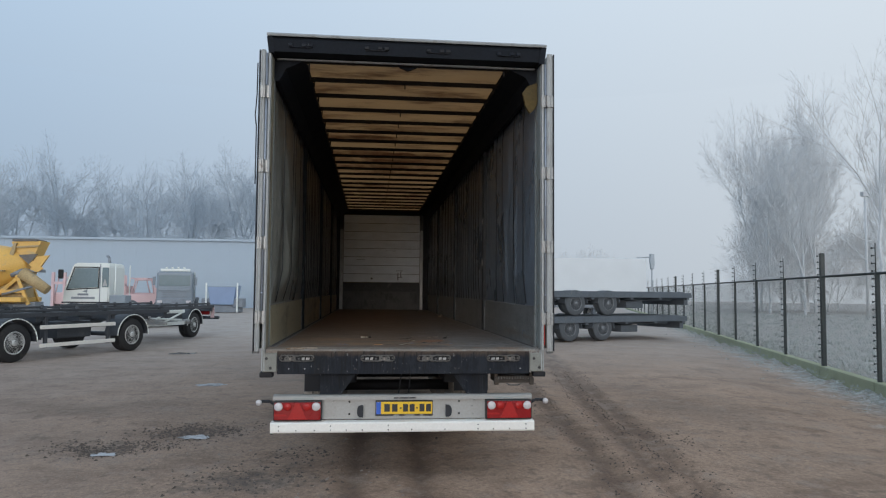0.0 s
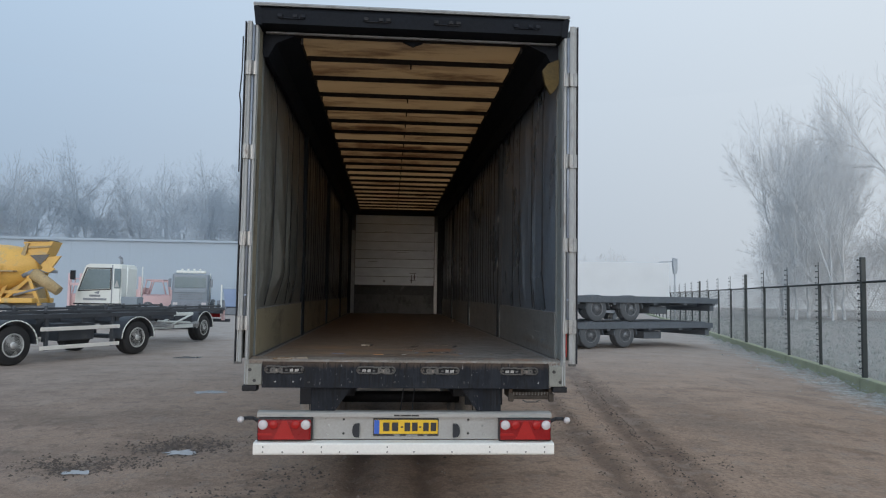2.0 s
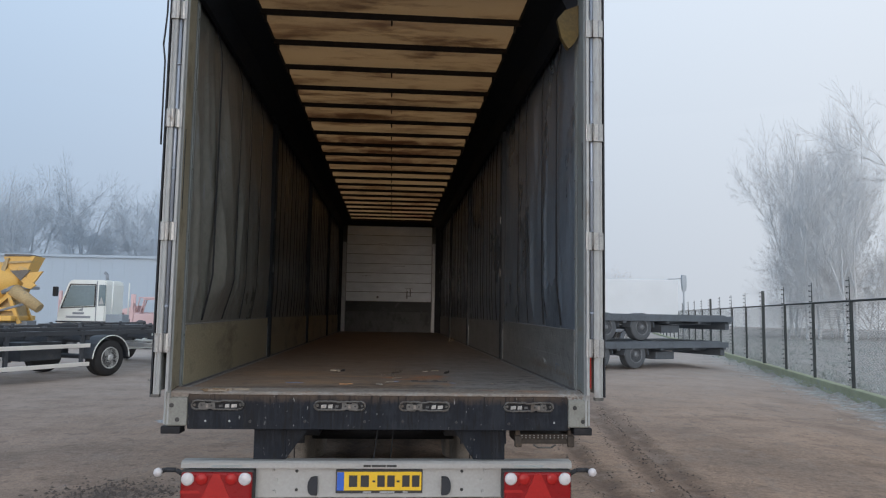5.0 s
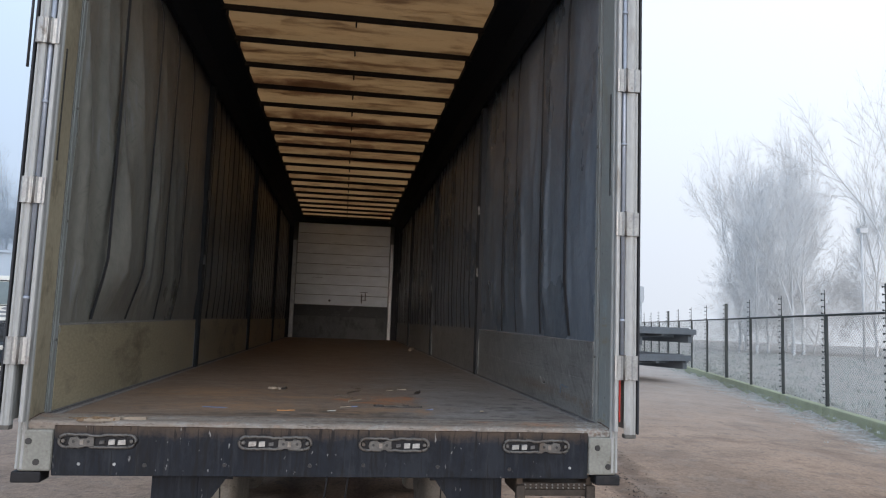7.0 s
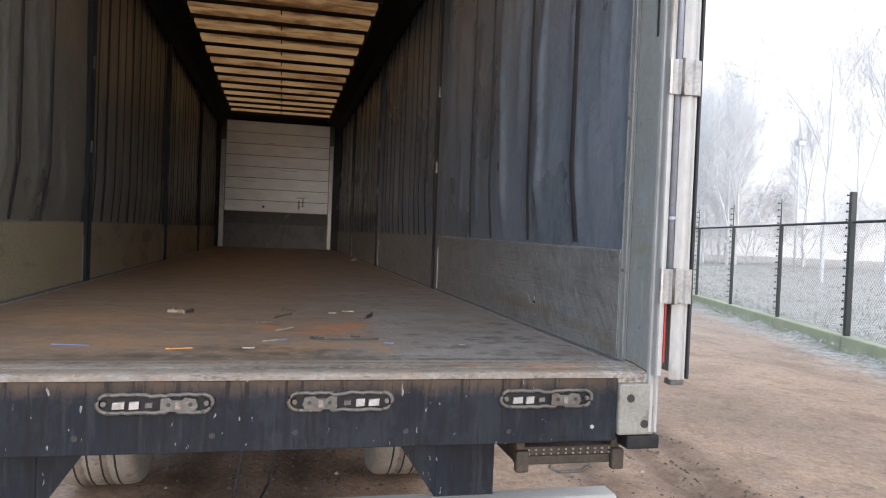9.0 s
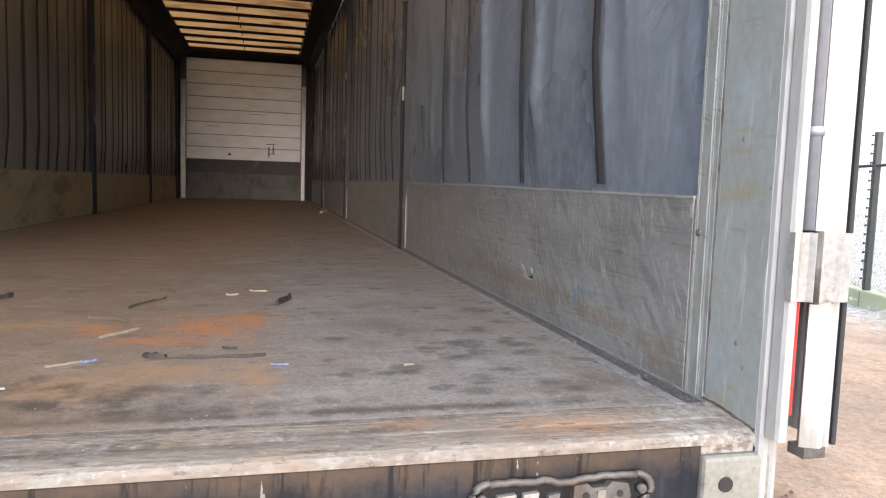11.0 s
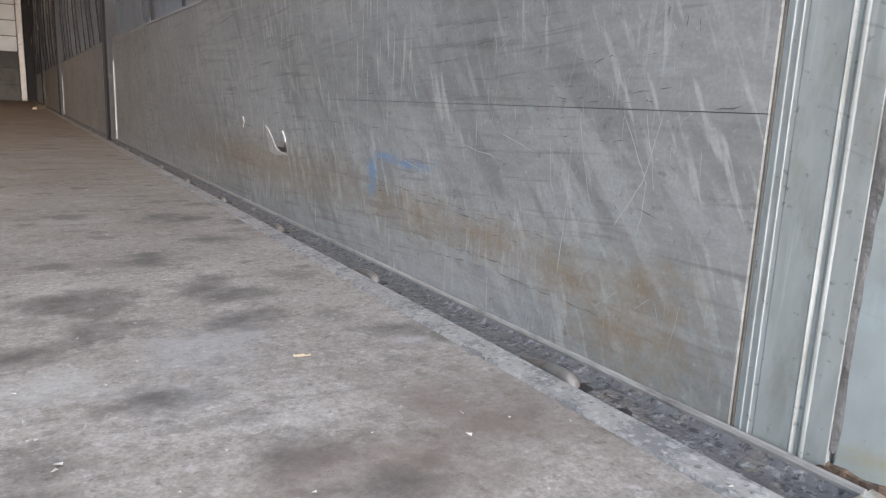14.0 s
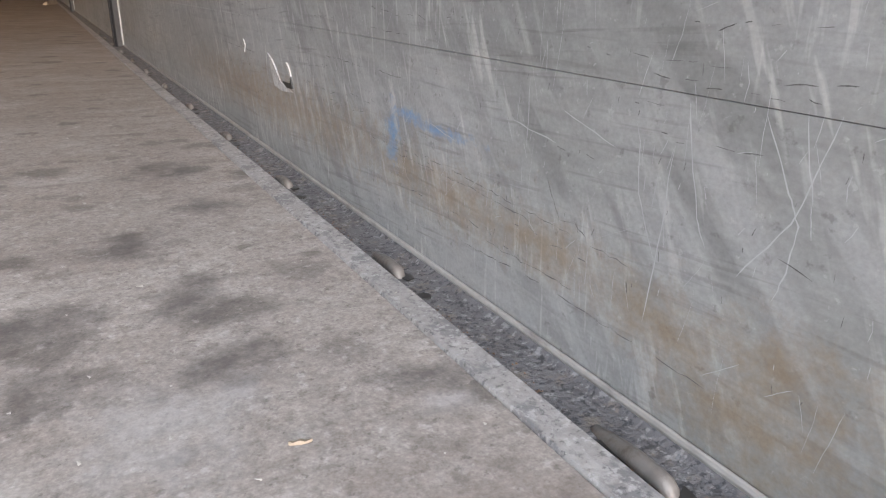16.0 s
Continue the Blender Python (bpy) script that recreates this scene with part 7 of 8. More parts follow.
def terminal_tractor():
    t = thing("terminal_tractor", "white terminal tractor with upright cab and exhaust stack", "truck", pose(-12.55, 26.4, 0, 0, 0, -6))
    # local: x towards its back, y away
    b = B(); prism(b, [(-1.02, 0.95), (1.0, 0.95), (1.0, 2.62), (0.92, 2.75), (-0.48, 2.75), (-0.62, 2.62), (-0.98, 1.55)], "y", -0.75, 0.75)
    bmesh.ops.bevel(b, geom=b.edges[:], offset=0.05, segments=2, affect="EDGES")
    cab = part("cab", b, M["cab_white"], t)
    b = B(); prism(b, [(-0.80, 1.62), (0.52, 1.70), (0.52, 2.52), (-0.46, 2.52)], "y", -0.775, -0.745); part("side_window", b, M["dark_glass"], cab, "dark side window")
    b = B(); box(b, 0.70, 0.98, -0.77, -0.745, 1.7, 2.55, 0.02); part("rear_quarter_window", b, M["dark_glass"], cab)
    b = B(); chain(b, [(-0.84, -0.77, 1.58), (0.56, -0.77, 1.66), (0.56, -0.77, 2.56), (-0.5, -0.77, 2.56), (-0.84, -0.77, 1.58)], 0.02, 6); part("window_seal", b, M["strap"], cab)
    b = B(); box(b, 0.60, 0.63, -0.78, -0.75, 0.97, 2.7, 0.004); part("door_gap", b, M["chassis_far"], cab)
    b = B(); box(b, -1.03, 1.02, -0.78, 0.78, 1.0, 1.06, 0.01); part("black_stripe", b, M["strap"], cab)
    for x0, x1, z in ((-0.35, 0.12, 1.33), (-0.62, 0.40, 1.18)):
        b = B(); box(b, x0, x1, -0.765, -0.75, z, z + 0.09, 0.004); part("lettering_bar", b, M["chassis_far"], cab)
    b = B(); prism(b, [(-0.15, 1.50), (0.08, 1.60), (0.05, 1.45)], "y", -0.765, -0.75); part("emblem", b, M["chassis_far"], cab)
    b = B(); tube(b, (0.78, -0.3, 2.7), (0.76, -0.3, 3.0), 0.07, 0.06, 10); tube(b, (0.76, -0.3, 3.0), (0.66, -0.3, 3.08), 0.06, 0.06, 10); part("exhaust_stack", b, M["chassis_far"], t)
    for y in (-0.7, 0.7):
        b = B(); tube(b, (1.25, y, 1.0), (1.25, y, 2.7), 0.03, None, 6); part("guard_rail", b, M["cab_white"], t)
    b = B(); prism(b, [(0.72, 1.75), (0.94, 1.75), (0.83, 2.05)], "y", -0.79, -0.77); part("warning_triangle", b, M["white"], t, "white warning triangle")
    b = B(); box(b, -1.12, -0.95, -0.98, -0.80, 2.05, 2.45, 0.03); part("mirror", b, M["strap"], t)
    b = B(); box(b, -1.2, 4.0, -0.5, 0.5, 0.6, 0.95, 0.02); part("chassis", b, M["chassis_far"], t)
    b = B(); box(b, 1.1, 1.8, -0.9, -0.3, 1.0, 1.35, 0.03); part("tank", b, M["cab_grey"], t)
    for x in (-0.4, 2.9):
        for s in (-1, 1):
            lathe_wheel(t, pose(x, s * 0.95, 0.5, 0, 0, -90), 0.5, 0.3, tyre="rubber_hazed")


terminal_tractor()


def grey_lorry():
    t = thing("grey_lorry", "grey lorry facing the yard, paint paled to suggest fog", "truck", pose(-14.2, 45.5, 0, 0, 0, 8))
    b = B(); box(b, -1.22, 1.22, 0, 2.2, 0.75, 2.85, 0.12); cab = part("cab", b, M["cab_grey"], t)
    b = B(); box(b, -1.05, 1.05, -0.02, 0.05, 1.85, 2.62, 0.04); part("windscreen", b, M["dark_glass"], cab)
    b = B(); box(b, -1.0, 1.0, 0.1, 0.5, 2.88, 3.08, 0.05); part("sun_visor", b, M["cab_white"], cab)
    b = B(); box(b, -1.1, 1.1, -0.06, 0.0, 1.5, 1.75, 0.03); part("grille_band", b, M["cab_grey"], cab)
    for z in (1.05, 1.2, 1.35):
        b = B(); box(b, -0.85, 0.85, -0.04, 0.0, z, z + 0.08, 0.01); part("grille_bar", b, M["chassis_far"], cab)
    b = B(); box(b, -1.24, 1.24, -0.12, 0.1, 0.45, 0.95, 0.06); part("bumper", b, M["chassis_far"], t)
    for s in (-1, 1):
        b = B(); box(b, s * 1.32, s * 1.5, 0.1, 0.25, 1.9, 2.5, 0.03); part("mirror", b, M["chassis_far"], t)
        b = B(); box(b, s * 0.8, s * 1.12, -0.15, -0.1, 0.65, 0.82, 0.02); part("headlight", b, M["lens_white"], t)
        lathe_wheel(t, pose(s * 1.05, 1.2, 0.5), 0.5, 0.3, side=s, tyre="rubber_hazed")
        lathe_wheel(t, pose(s * 1.05, 5.0, 0.5), 0.5, 0.3, side=s, tyre="rubber_hazed")
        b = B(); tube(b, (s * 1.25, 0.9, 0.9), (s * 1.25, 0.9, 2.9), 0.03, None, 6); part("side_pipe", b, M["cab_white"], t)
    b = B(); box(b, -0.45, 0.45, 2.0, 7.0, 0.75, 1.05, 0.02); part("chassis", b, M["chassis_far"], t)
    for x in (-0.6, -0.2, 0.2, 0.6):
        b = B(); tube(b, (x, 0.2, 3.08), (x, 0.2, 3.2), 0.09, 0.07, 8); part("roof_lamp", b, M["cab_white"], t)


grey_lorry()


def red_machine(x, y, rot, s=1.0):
    t = thing("red_forklift", "red forklift truck, paint paled to suggest fog", "forklift", pose(x, y, 0, 0, 0, rot) @ Matrix.Scale(s, 4), "red forklifts")
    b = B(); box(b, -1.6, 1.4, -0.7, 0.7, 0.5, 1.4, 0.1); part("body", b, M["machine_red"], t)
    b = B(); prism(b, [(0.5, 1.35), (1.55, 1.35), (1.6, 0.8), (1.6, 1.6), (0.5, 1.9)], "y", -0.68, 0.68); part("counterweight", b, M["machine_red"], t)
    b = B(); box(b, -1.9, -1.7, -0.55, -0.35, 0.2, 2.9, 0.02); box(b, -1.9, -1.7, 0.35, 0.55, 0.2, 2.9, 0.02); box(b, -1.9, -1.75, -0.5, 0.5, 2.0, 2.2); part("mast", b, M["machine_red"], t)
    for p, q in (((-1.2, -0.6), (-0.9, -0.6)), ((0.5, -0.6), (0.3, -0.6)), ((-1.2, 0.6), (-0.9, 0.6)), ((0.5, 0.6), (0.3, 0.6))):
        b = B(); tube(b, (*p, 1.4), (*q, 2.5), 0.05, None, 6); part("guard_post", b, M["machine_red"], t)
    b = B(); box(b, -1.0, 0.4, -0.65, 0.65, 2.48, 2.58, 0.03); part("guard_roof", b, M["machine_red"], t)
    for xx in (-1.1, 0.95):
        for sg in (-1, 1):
            lathe_wheel(t, pose(xx, sg * 0.6, 0.45, 0, 0, -90), 0.45, 0.3, tyre="rubber_hazed")


for x, y, r_, s in ((-22.1, 48, 80, 0.95), (-17.9, 49, 180, 0.95), (-16.6, 47.5, 10, 0.9)):
    red_machine(x, y, r_, s)


def skip_wagon():
    t = thing("blue_skip", "blue steel skip, colour paled to suggest fog, with white side frames", "skip", pose(-10.83, 46, 0))
    b = B(); prism(b, [(-0.80, 0.55), (0.80, 0.55), (1.02, 1.9), (-1.02, 1.9)], "y", -0.9, 0.9); bmesh.ops.bevel(b, geom=b.edges[:], offset=0.04, segments=1, affect="EDGES"); part("tub", b, M["skip_blue"], t)
    b = B(); box(b, -1.06, 1.06, -0.95, -0.88, 1.82, 1.92, 0.02); part("tub_rim", b, M["cladding"], t)
    for x in (-1.08, 1.08):
        b = B(); box(b, x - 0.05, x + 0.05, -1.0, -0.9, 0.0, 2.1, 0.01); part("frame", b, M["cab_white"], t)
        b = B(); box(b, x - 0.35, x + 0.35, -0.8, 0.6, 0.35, 1.0, 0.05); part("side_box", b, M["chassis_far"], t)
    b = B(); box(b, -1.2, 1.2, -0.7, 0.7, 0.0, 0.5, 0.03); part("base", b, M["chassis_far"], t)


skip_wagon()


def container_chassis(at, label, drawbar=True, length=6.2, axles=(-1.72, 1.72), guards=True, material="chassis_near"):
    """Swap-body trailer. Local: y along its length, x to its right-hand side."""
    t = thing("chassis_trailer", label, "trailer", at, "chassis trailers in the yard")
    hl = length / 2
    for s in (-1, 1):
        b = B(); box(b, s * 0.40 - 0.05, s * 0.40 + 0.05, -hl, hl, 0.78, 1.02, 0.006); part("main_beam", b, M[material], t)
        b = B(); box(b, s * 1.15 - 0.05, s * 1.15 + 0.05, -hl, hl, 0.98, 1.08, 0.006); box(b, s * 1.12 - 0.03, s * 1.12 + 0.03, -hl - 0.15, hl - 0.2, 1.10, 1.16, 0.006); part("side_rail", b, M[material], t)
        for y in (-hl + 0.3, -0.9, 0.0, 0.9, hl - 0.3):
            b = B(); tube(b, (s * 1.10, y, 1.06), (s * 1.10, y, 1.20), 0.05, 0.04, 8); part("twist_lock", b, M[material], t)
        for a in axles:
            lathe_wheel(t, pose(s * 1.02, a, 0.43), 0.43, 0.36, side=s)
            # mudguard
            b = B(); n = 14
            for rr, w0, w1, nm in ((0.55, s * 0.80, s * 1.235, "guard"),):
                pa = [(a + rr * math.cos(math.pi * k / n), 0.43 + rr * 0.98 * math.sin(math.pi * k / n)) for k in range(n + 1)]
                pb = [(a + (rr - 0.02) * math.cos(math.pi * k / n), 0.43 + (rr - 0.02) * 0.98 * math.sin(math.pi * k / n)) for k in range(n, -1, -1)]
                prism(b, pa + pb, "x", w0, w1)
            mg = part("mudguard", b, M[material], t)
            b = B(); chain(b, [(s * 1.24, a + 0.54 * math.cos(math.pi * k / n), 0.43 + 0.53 * math.sin(math.pi * k / n)) for k in range(n + 1)], 0.014, 6); part("mudguard_edge", b, M["cab_white"], mg, "pale mudguard edge")
        if guards:
            for z0 in (0.28, 0.70):
                b = B(); box(b, s * 1.20, s * 1.24, axles[0] + 0.62, axles[1] - 0.62, z0, z0 + 0.09, 0.008); part("side_guard", b, M["bar_white"], t, "white side guard rail")
            for y in (axles[0] + 0.8, axles[1] - 0.8):
                b = B(); box(b, s * 1.14, s * 1.20, y - 0.04, y + 0.04, 0.26, 1.0, 0.006); part("guard_post", b, M[material], t)
    for y in (-hl + 0.1, -1.1, 0.1, 1.1, hl - 0.1):
        b = B(); box(b, -1.15, 1.15, y - 0.06, y + 0.06, 0.86, 1.02, 0.006); part("cross_member", b, M[material], t)
    for a in axles:
        b = B(); tube(b, (-1, a, 0.43), (1, a, 0.43), 0.06, None, 8); part("axle", b, M[material], t)
    for s in (-1, 1):
        b = B(); box(b, s * 0.5, s * 1.05, -0.5, 0.5, 0.45, 0.85, 0.02); part("tool_box", b, M[material], t)
    if not guards:
        for s in (-1, 1):
            b = B(); box(b, s * 0.55, s * 1.0, hl + 0.02, hl + 0.09, 0.72, 0.88, 0.02); part("tail_lamp", b, M["lens_red"], t, "red tail lamp")
            b = B(); prism(b, [(s * 1.05, 0.62), (s * 1.18, 0.62), (s * 1.18, 1.0), (s * 1.05, 1.0)], "y", hl + 0.02, hl + 0.06); part("warning_board", b, M["machine_red"], t, "red and white warning board")
        b = B(); box(b, -1.2, 1.2, hl + 0.35, hl + 0.45, 0.55, 0.66, 0.01); box(b, -0.5, -0.4, hl, hl + 0.4, 0.6, 0.7, 0.01); box(b, 0.4, 0.5, hl, hl + 0.4, 0.6, 0.7, 0.01); part("tail_bar", b, M[material], t)
    if drawbar:
        for s in (-1, 1):
            b = B(); tube(b, (s * 0.45, hl, 0.72), (s * 0.05, hl + 2.0, 0.62), 0.06, 0.05, 8); part("drawbar_arm", b, M["alu"], t, "pale drawbar arm")
        b = B(); tube(b, (0, hl + 1.95, 0.62), (0, hl + 2.25, 0.62), 0.07, 0.09, 10); part("drawbar_eye", b, M["alu"], t)
        b = B(); box(b, -1.1, 1.1, hl - 0.02, hl + 0.05, 0.62, 0.72, 0.01); part("front_bar", b, M["white"], t)
    return t


dirn = math.degrees(math.atan2(-(1.5), 3.1))
chassis = container_chassis(pose(-8.45, 12.15, 0, 0, 0, dirn), "black swap-body trailer with white side guards, empty")
container_chassis(pose(-7.75, 17.9, 0, 0, 0, -14), "dark swap-body trailer with tail lamps, empty", False, 5.0, (1.05,), False, "chassis_near")
for z in (0.60, 0.96):
    b = B(); box(b, -0.30, -0.24, 3.05, 4.75, z - 0.05, z + 0.05, 0.01); box(b, 0.30, 0.36, 3.05, 4.75, z - 0.05, z + 0.05, 0.01); part("folded_frame", b, M["cab_white"], chassis, "pale folded frame beside the drawbar")
for p, q in (((3.1, 0.60), (4.0, 0.96)), ((3.7, 0.60), (4.7, 0.96)), ((3.3, 0.78), (4.6, 0.70))):
    b = B(); tube(b, (0.37, *p), (0.37, *q), 0.03, None, 6); part("frame_rod", b, M["cab_white"], chassis)


def stacked_trailers():
    ang = math.degrees(math.atan2(0.39, 0.92)) - 90
    base = Vector((6.99, 17.2, 0)); d = Vector((0.92, 0.39, 0)); n = Vector((-0.39, 0.92, 0))
    for z, lab in ((0.0, "dark flat trailer chassis carrying a second one"), (0.86, "dark flat trailer chassis stacked on another")):
        c = base + n * 1.05 + d * (0.0 if z == 0 else 0.25)
        t = thing("flat_chassis", lab, "trailer", pose(c.x, c.y, z, 0, 0, ang), "stacked trailer chassis")
        # local: y along the length towards the fence
        for s in (-1, 1):
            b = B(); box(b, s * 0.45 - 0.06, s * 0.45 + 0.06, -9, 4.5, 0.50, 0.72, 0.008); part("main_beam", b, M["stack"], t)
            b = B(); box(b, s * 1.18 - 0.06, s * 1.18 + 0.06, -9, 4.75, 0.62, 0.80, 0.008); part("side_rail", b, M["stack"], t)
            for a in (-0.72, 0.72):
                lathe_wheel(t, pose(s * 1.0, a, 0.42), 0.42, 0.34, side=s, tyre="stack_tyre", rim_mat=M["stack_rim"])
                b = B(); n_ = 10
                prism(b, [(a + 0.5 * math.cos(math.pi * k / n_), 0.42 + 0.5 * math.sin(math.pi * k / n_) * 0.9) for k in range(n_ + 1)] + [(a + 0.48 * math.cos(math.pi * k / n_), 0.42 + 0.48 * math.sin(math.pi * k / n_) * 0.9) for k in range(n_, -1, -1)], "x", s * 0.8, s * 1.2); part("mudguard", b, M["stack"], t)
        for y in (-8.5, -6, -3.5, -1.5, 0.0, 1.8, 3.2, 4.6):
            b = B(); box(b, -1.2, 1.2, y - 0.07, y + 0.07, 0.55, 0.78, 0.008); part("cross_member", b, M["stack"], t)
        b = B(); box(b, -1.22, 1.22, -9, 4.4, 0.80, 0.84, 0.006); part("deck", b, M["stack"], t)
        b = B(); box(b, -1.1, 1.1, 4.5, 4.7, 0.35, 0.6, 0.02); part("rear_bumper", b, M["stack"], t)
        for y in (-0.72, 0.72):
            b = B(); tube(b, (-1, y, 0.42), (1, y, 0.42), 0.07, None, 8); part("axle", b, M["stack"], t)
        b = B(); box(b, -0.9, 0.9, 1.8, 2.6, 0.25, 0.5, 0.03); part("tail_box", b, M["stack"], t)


stacked_trailers()


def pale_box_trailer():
    t = thing("box_trailer", "box trailer coloured close to the fog behind it", "trailer", pose(9.5, 33, 0, 0, 0, -4))
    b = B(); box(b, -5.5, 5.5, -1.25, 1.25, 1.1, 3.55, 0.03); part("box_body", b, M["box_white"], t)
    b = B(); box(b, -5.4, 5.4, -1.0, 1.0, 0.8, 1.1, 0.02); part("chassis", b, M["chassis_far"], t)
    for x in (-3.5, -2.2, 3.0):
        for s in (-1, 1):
            lathe_wheel(t, pose(x, s * 1.0, 0.5, 0, 0, -90), 0.5, 0.3, tyre="rubber_hazed")
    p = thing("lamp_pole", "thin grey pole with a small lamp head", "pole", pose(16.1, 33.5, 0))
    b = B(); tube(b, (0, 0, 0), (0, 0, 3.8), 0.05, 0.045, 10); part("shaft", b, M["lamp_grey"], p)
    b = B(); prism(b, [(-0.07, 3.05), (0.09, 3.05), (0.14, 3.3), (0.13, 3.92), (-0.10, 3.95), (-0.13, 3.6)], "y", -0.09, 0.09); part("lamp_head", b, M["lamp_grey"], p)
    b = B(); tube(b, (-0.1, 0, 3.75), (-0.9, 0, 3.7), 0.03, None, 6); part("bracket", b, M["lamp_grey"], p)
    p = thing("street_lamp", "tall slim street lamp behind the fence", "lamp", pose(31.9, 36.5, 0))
    # shares the bark colour that was paled for fog
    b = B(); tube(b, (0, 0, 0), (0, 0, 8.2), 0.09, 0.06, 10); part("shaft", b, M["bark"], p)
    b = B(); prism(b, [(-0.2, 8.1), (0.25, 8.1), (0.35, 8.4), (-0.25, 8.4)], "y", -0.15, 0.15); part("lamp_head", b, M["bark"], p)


pale_box_trailer()


# ---------- litter on the load floor ----------
def litter():
    z = FL + 0.001
    def scrap(x, y, w, l, h, rot, material, name, label, cat, seed=0, group=""):
        rnd = random.Random(seed + int(1000 * (x + y)))
        b = B(); n = 7; lo, hi = [], []
        for k in range(n):
            u = -l / 2 + l * k / (n - 1); ww = w / 2 * (0.35 + 0.65 * math.sin(math.pi * (k + 0.6) / n)) * rnd.uniform(0.85, 1.1); bend = l * (0.13 if name == "twig" else 0.04) * math.sin(2.6 * k / n + x * 9) + rnd.gauss(0, l * 0.004); hh = h * rnd.uniform(0.5, 1.2)
            lo.append((b.verts.new((u, bend - ww, 0)), b.verts.new((u, bend + ww, 0)))); hi.append((b.verts.new((u, bend - ww * 0.7, hh)), b.verts.new((u, bend + ww * 0.6, hh * rnd.uniform(0.5, 1)))))
        for k in range(n - 1):
            b.faces.new((lo[k][0], lo[k + 1][0], hi[k + 1][0], hi[k][0])); b.faces.new((hi[k][0], hi[k + 1][0], hi[k + 1][1], hi[k][1]))
            b.faces.new((hi[k][1], hi[k + 1][1], lo[k + 1][1], lo[k][1])); b.faces.new((lo[k][1], lo[k + 1][1], lo[k + 1][0], lo[k][0]))
        b.faces.new((lo[0][0], hi[0][0], hi[0][1], lo[0][1])); b.faces.new((lo[-1][1], hi[-1][1], hi[-1][0], lo[-1][0]))
        tagged(part(name, b, M[material], at=pose(x, y, z if y > 0.1 else 1.127, 0, 0, rot)), label, cat, group)
    scrap(0.493, 1.285, 0.024, 0.12, 0.015, 66, "dark_stick", "wood_chunk", "dark splintered chunk of wood on the floor", "wood scrap")
    scrap(0.325, 0.564, 0.009, 0.235, 0.007, 2, "dark_stick", "stick", "long dark stick lying on the floor", "stick")
    scrap(0.215, 0.572, 0.024, 0.055, 0.010, -25, "dark_stick", "wood_chip", "dark chip at the end of a stick", "wood scrap")
    scrap(0.105, 1.25, 0.008, 0.19, 0.008, 72, "twig_bark", "twig", "bent dark twig on the floor", "twig")
    scrap(0.116, 1.49, 0.008, 0.11, 0.006, -45, "twig_bark", "twig", "short dark twig on the floor", "twig")
    scrap(0.10, 0.82, 0.014, 0.115, 0.006, 55, "paper", "wood_splinter", "pale wood splinter on the floor", "wood scrap")
    scrap(0.034, 0.99, 0.012, 0.12, 0.008, -30, "twig_bark", "twig", "thin dark twig on the floor", "twig")
    for dx, dy, r_ in ((-0.04, 0, 10), (0.03, 0.02, 60), (0.0, -0.03, 130)):
        scrap(-0.36 + dx, 1.36 + dy, 0.018, 0.05, 0.016, r_, "paper" if r_ != 60 else "dark_stick", "paper_scrap", "crumpled pale scrap on the floor", "scrap", 3, "pale scraps")
    scrap(0.05, 0.53, 0.016, 0.07, 0.004, 35, "paper", "paper_scrap", "flat pale scrap beside a blue one", "scrap", 0, "pale scraps")
    scrap(0.09, 0.553, 0.022, 0.035, 0.004, 35, "blue", "plastic_scrap", "small blue plastic scrap", "scrap", 1, "blue scraps")
    scrap(0.472, 0.487, 0.018, 0.036, 0.003, -10, "blue", "plastic_scrap", "small blue plastic scrap", "scrap", 2, "blue scraps")
    scrap(-0.58, 0.42, 0.03, 0.12, 0.003, -8, "blue", "plastic_scrap", "blue plastic shred on the floor", "scrap", 4, "blue scraps")
    scrap(0.738, 0.447, 0.008, 0.024, 0.005, 12, "paper", "wood_chip", "pale chip of wood", "wood scrap", 3, "pale chips")
    scrap(1.045, 0.43, 0.004, 0.013, 0.002, -8, "paper", "wood_chip", "tiny pale chip of wood", "wood scrap", 5, "pale chips")
    scrap(0.33, 1.41, 0.025, 0.04, 0.008, 10, "paper", "paper_scrap", "pale crumbs of scrap", "scrap", 7, "pale scraps")
    scrap(0.414, 1.486, 0.018, 0.06, 0.006, -12, "paper", "paper_scrap", "pale crumbs of scrap", "scrap", 8, "pale scraps")
    scrap(0.364, 0.64, 0.012, 0.035, 0.005, -20, "dark_stick", "wood_chip", "small dark chip on the floor", "wood scrap", 9)
    scrap(-0.239, 0.351, 0.012, 0.085, 0.005, 12, "orange_wood", "wood_splinter", "orange splinter of wood on the floor", "wood scrap", 11)
    scrap(-0.021, 0.366, 0.016, 0.04, 0.004, 2, "chip_white", "paper_scrap", "white flat chip on the floor", "scrap", 12, "pale scraps")
    scrap(1.09, 8.1, 0.10, 0.75, 0.03, 83, "paper", "wood_board", "pale loose board lying along the side", "board")
    rnd = random.Random(4)
    for k in range(9):
        scrap(rnd.uniform(-1.08, -0.84), rnd.uniform(0.012, 0.055), rnd.uniform(0.014, 0.038), rnd.uniform(0.05, 0.15), 0.014, rnd.uniform(-30, 45), "debris_wood" if k % 3 else "paper", "wood_splinter", "pale splinters of wood on the sill", "wood scrap", 20 + k, "splinters on the sill")
    rnd = random.Random(77); b = B()
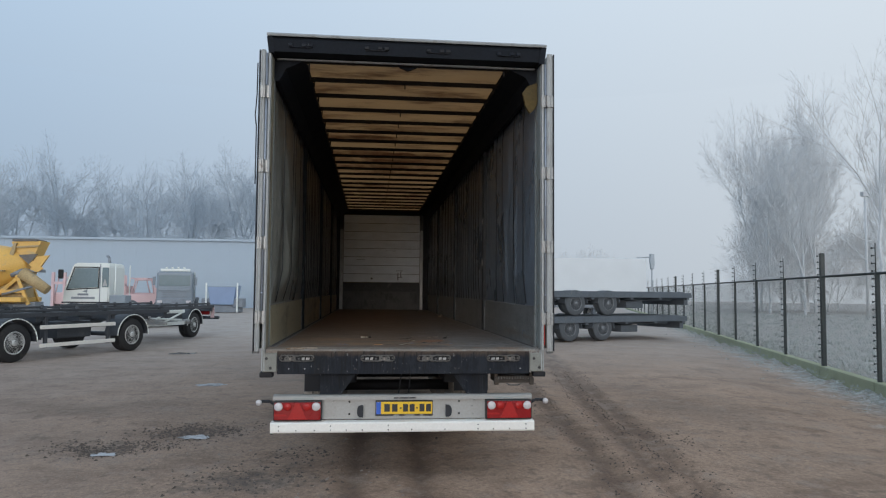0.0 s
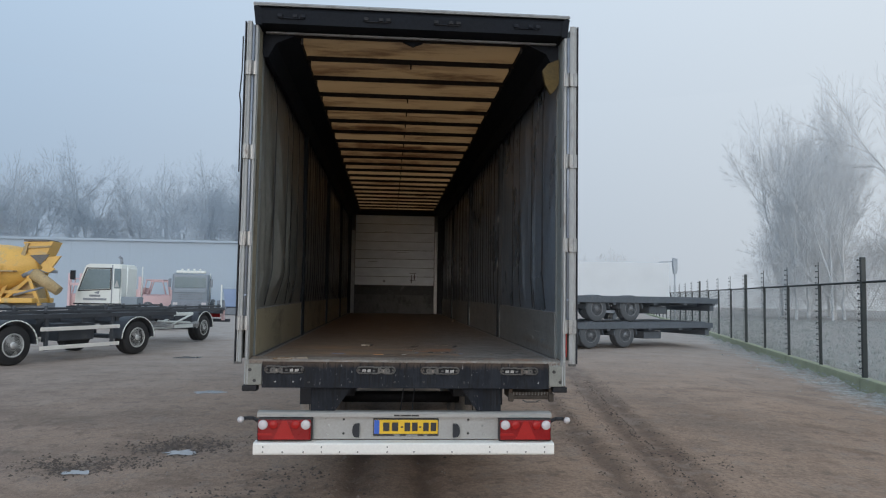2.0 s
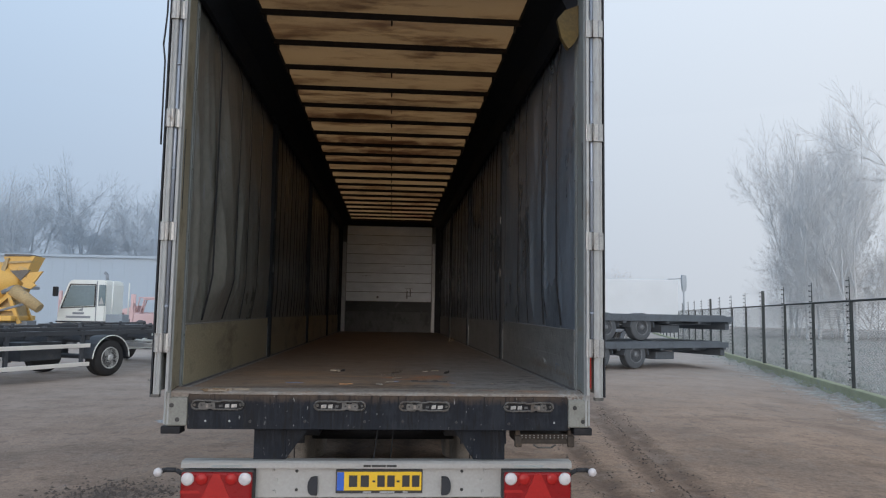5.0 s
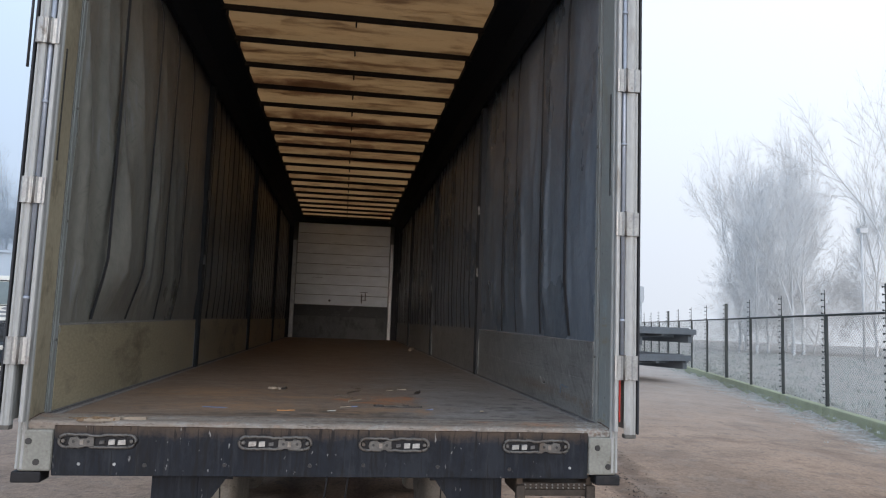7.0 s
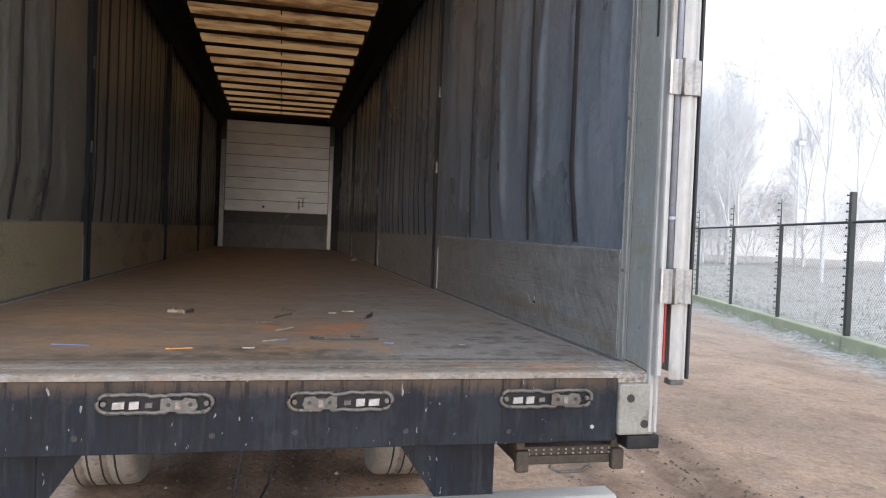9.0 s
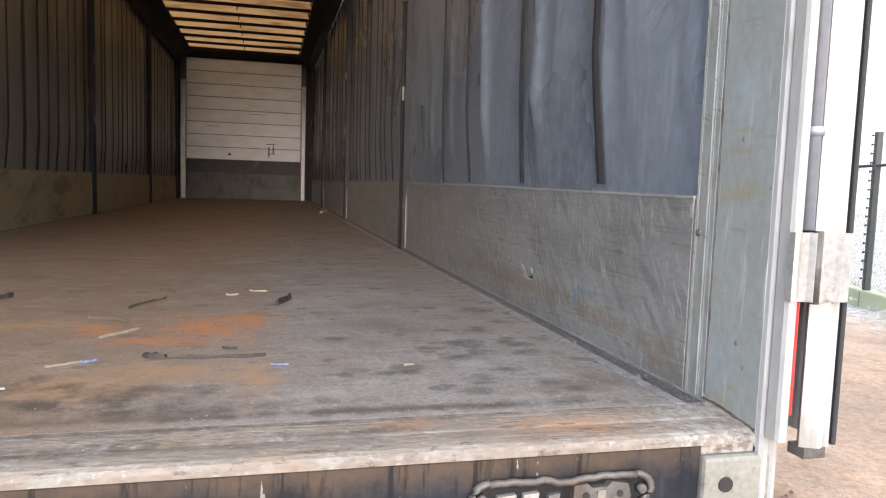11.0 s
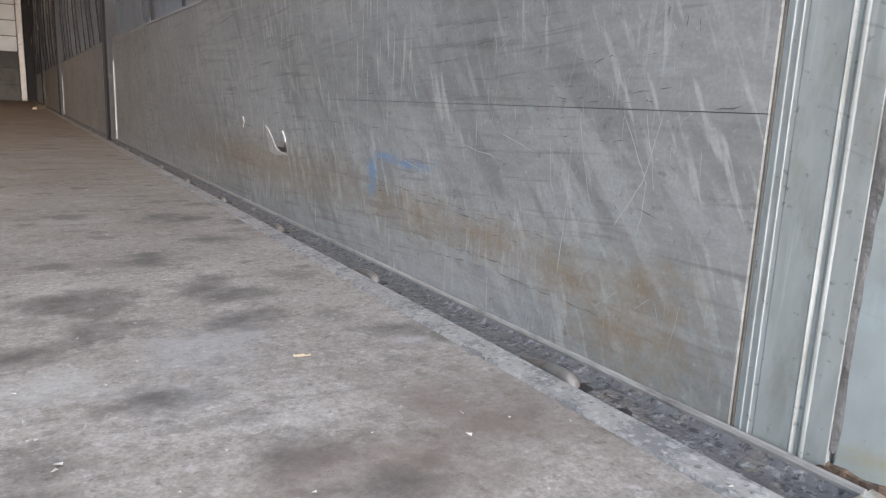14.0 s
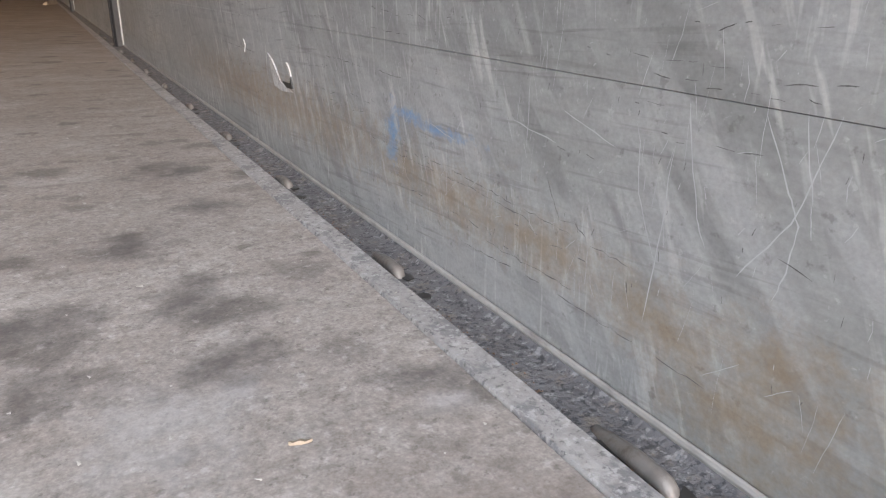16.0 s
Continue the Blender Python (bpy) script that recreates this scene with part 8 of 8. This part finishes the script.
    for _ in range(260):
        x, y = rnd.uniform(-1.1, 1.1), 0.15 + rnd.random() ** 2 * 8
        l, w, a = rnd.uniform(0.001, 0.003 if y < 1.2 else 0.006), rnd.uniform(0.0008, 0.0014 if y < 1.2 else 0.003), rnd.uniform(0, 3.14)
        c, s = math.cos(a), math.sin(a)
        v = [b.verts.new((x + c * p * l - s * q * w, y + s * p * l + c * q * w, z + (0.002 if p == q else 0.0008))) for p, q in ((-1, -1), (1, -1), (1, 1), (-1, 1))]
        b.faces.new(v)
    for _ in range(240):
        x, y = rnd.uniform(0.35, 1.19), 0.14 + rnd.random() ** 1.5 * 1.6
        l, w, a = rnd.uniform(0.0005, 0.0022), rnd.uniform(0.0004, 0.0011), rnd.uniform(0, 3.14)
        c, s = math.cos(a), math.sin(a)
        v = [b.verts.new((x + c * p * l - s * q * w, y + s * p * l + c * q * w, z + (0.0012 if p == q else 0.0006))) for p, q in ((-1, -1), (1, -1), (1, 1), (-1, 1))]
        b.faces.new(v)
    tagged(part("crumbs", b, M["chip_white"]), "scattered pale crumbs and chips on the floor", "crumbs", kind="stuff")
    b = B()
    for _ in range(200):
        x, y = rnd.gauss(0.33, 0.08), rnd.gauss(0.90, 0.09)
        r_ = rnd.uniform(0.0006, 0.0018)
        t_ = b.verts.new((x, y, z + r_)); q = [b.verts.new((x + r_ * 1.5 * math.cos(k), y + r_ * 1.2 * math.sin(k), z - 0.001)) for k in (0, 2.1, 4.2)]
        for k in range(3):
            b.faces.new((t_, q[k], q[(k + 1) % 3]))
    tagged(part("brick_dust", b, M["orange_scrap"]), "orange brick crumbs spilled on the floor", "crumbs", kind="stuff")

    # dry brown grit gathered along the channel
    b = B()
    for _ in range(700):
        x, y = 1.1965 + abs(rnd.gauss(0, 0.0045)), 0.2 + 2.4 * rnd.random() ** 1.4
        if noise.noise((y * 6, 0.3, 5)) < -0.12:
            continue
        r_ = rnd.uniform(0.0004, 0.0015); k0 = rnd.uniform(0, 6)
        t_ = b.verts.new((x, y, FL - 0.0068 + r_)); q = [b.verts.new((x + r_ * 1.4 * math.cos(k0 + k), y + r_ * 2.2 * math.sin(k0 + k), FL - 0.0075)) for k in (0, 2.1, 4.2)]
        for k in range(3):
            b.faces.new((t_, q[k], q[(k + 1) % 3]))
    tagged(part("channel_grit", b, M["crust"]), "dry brown grit gathered in the edge channel", "grit", kind="stuff")


litter()
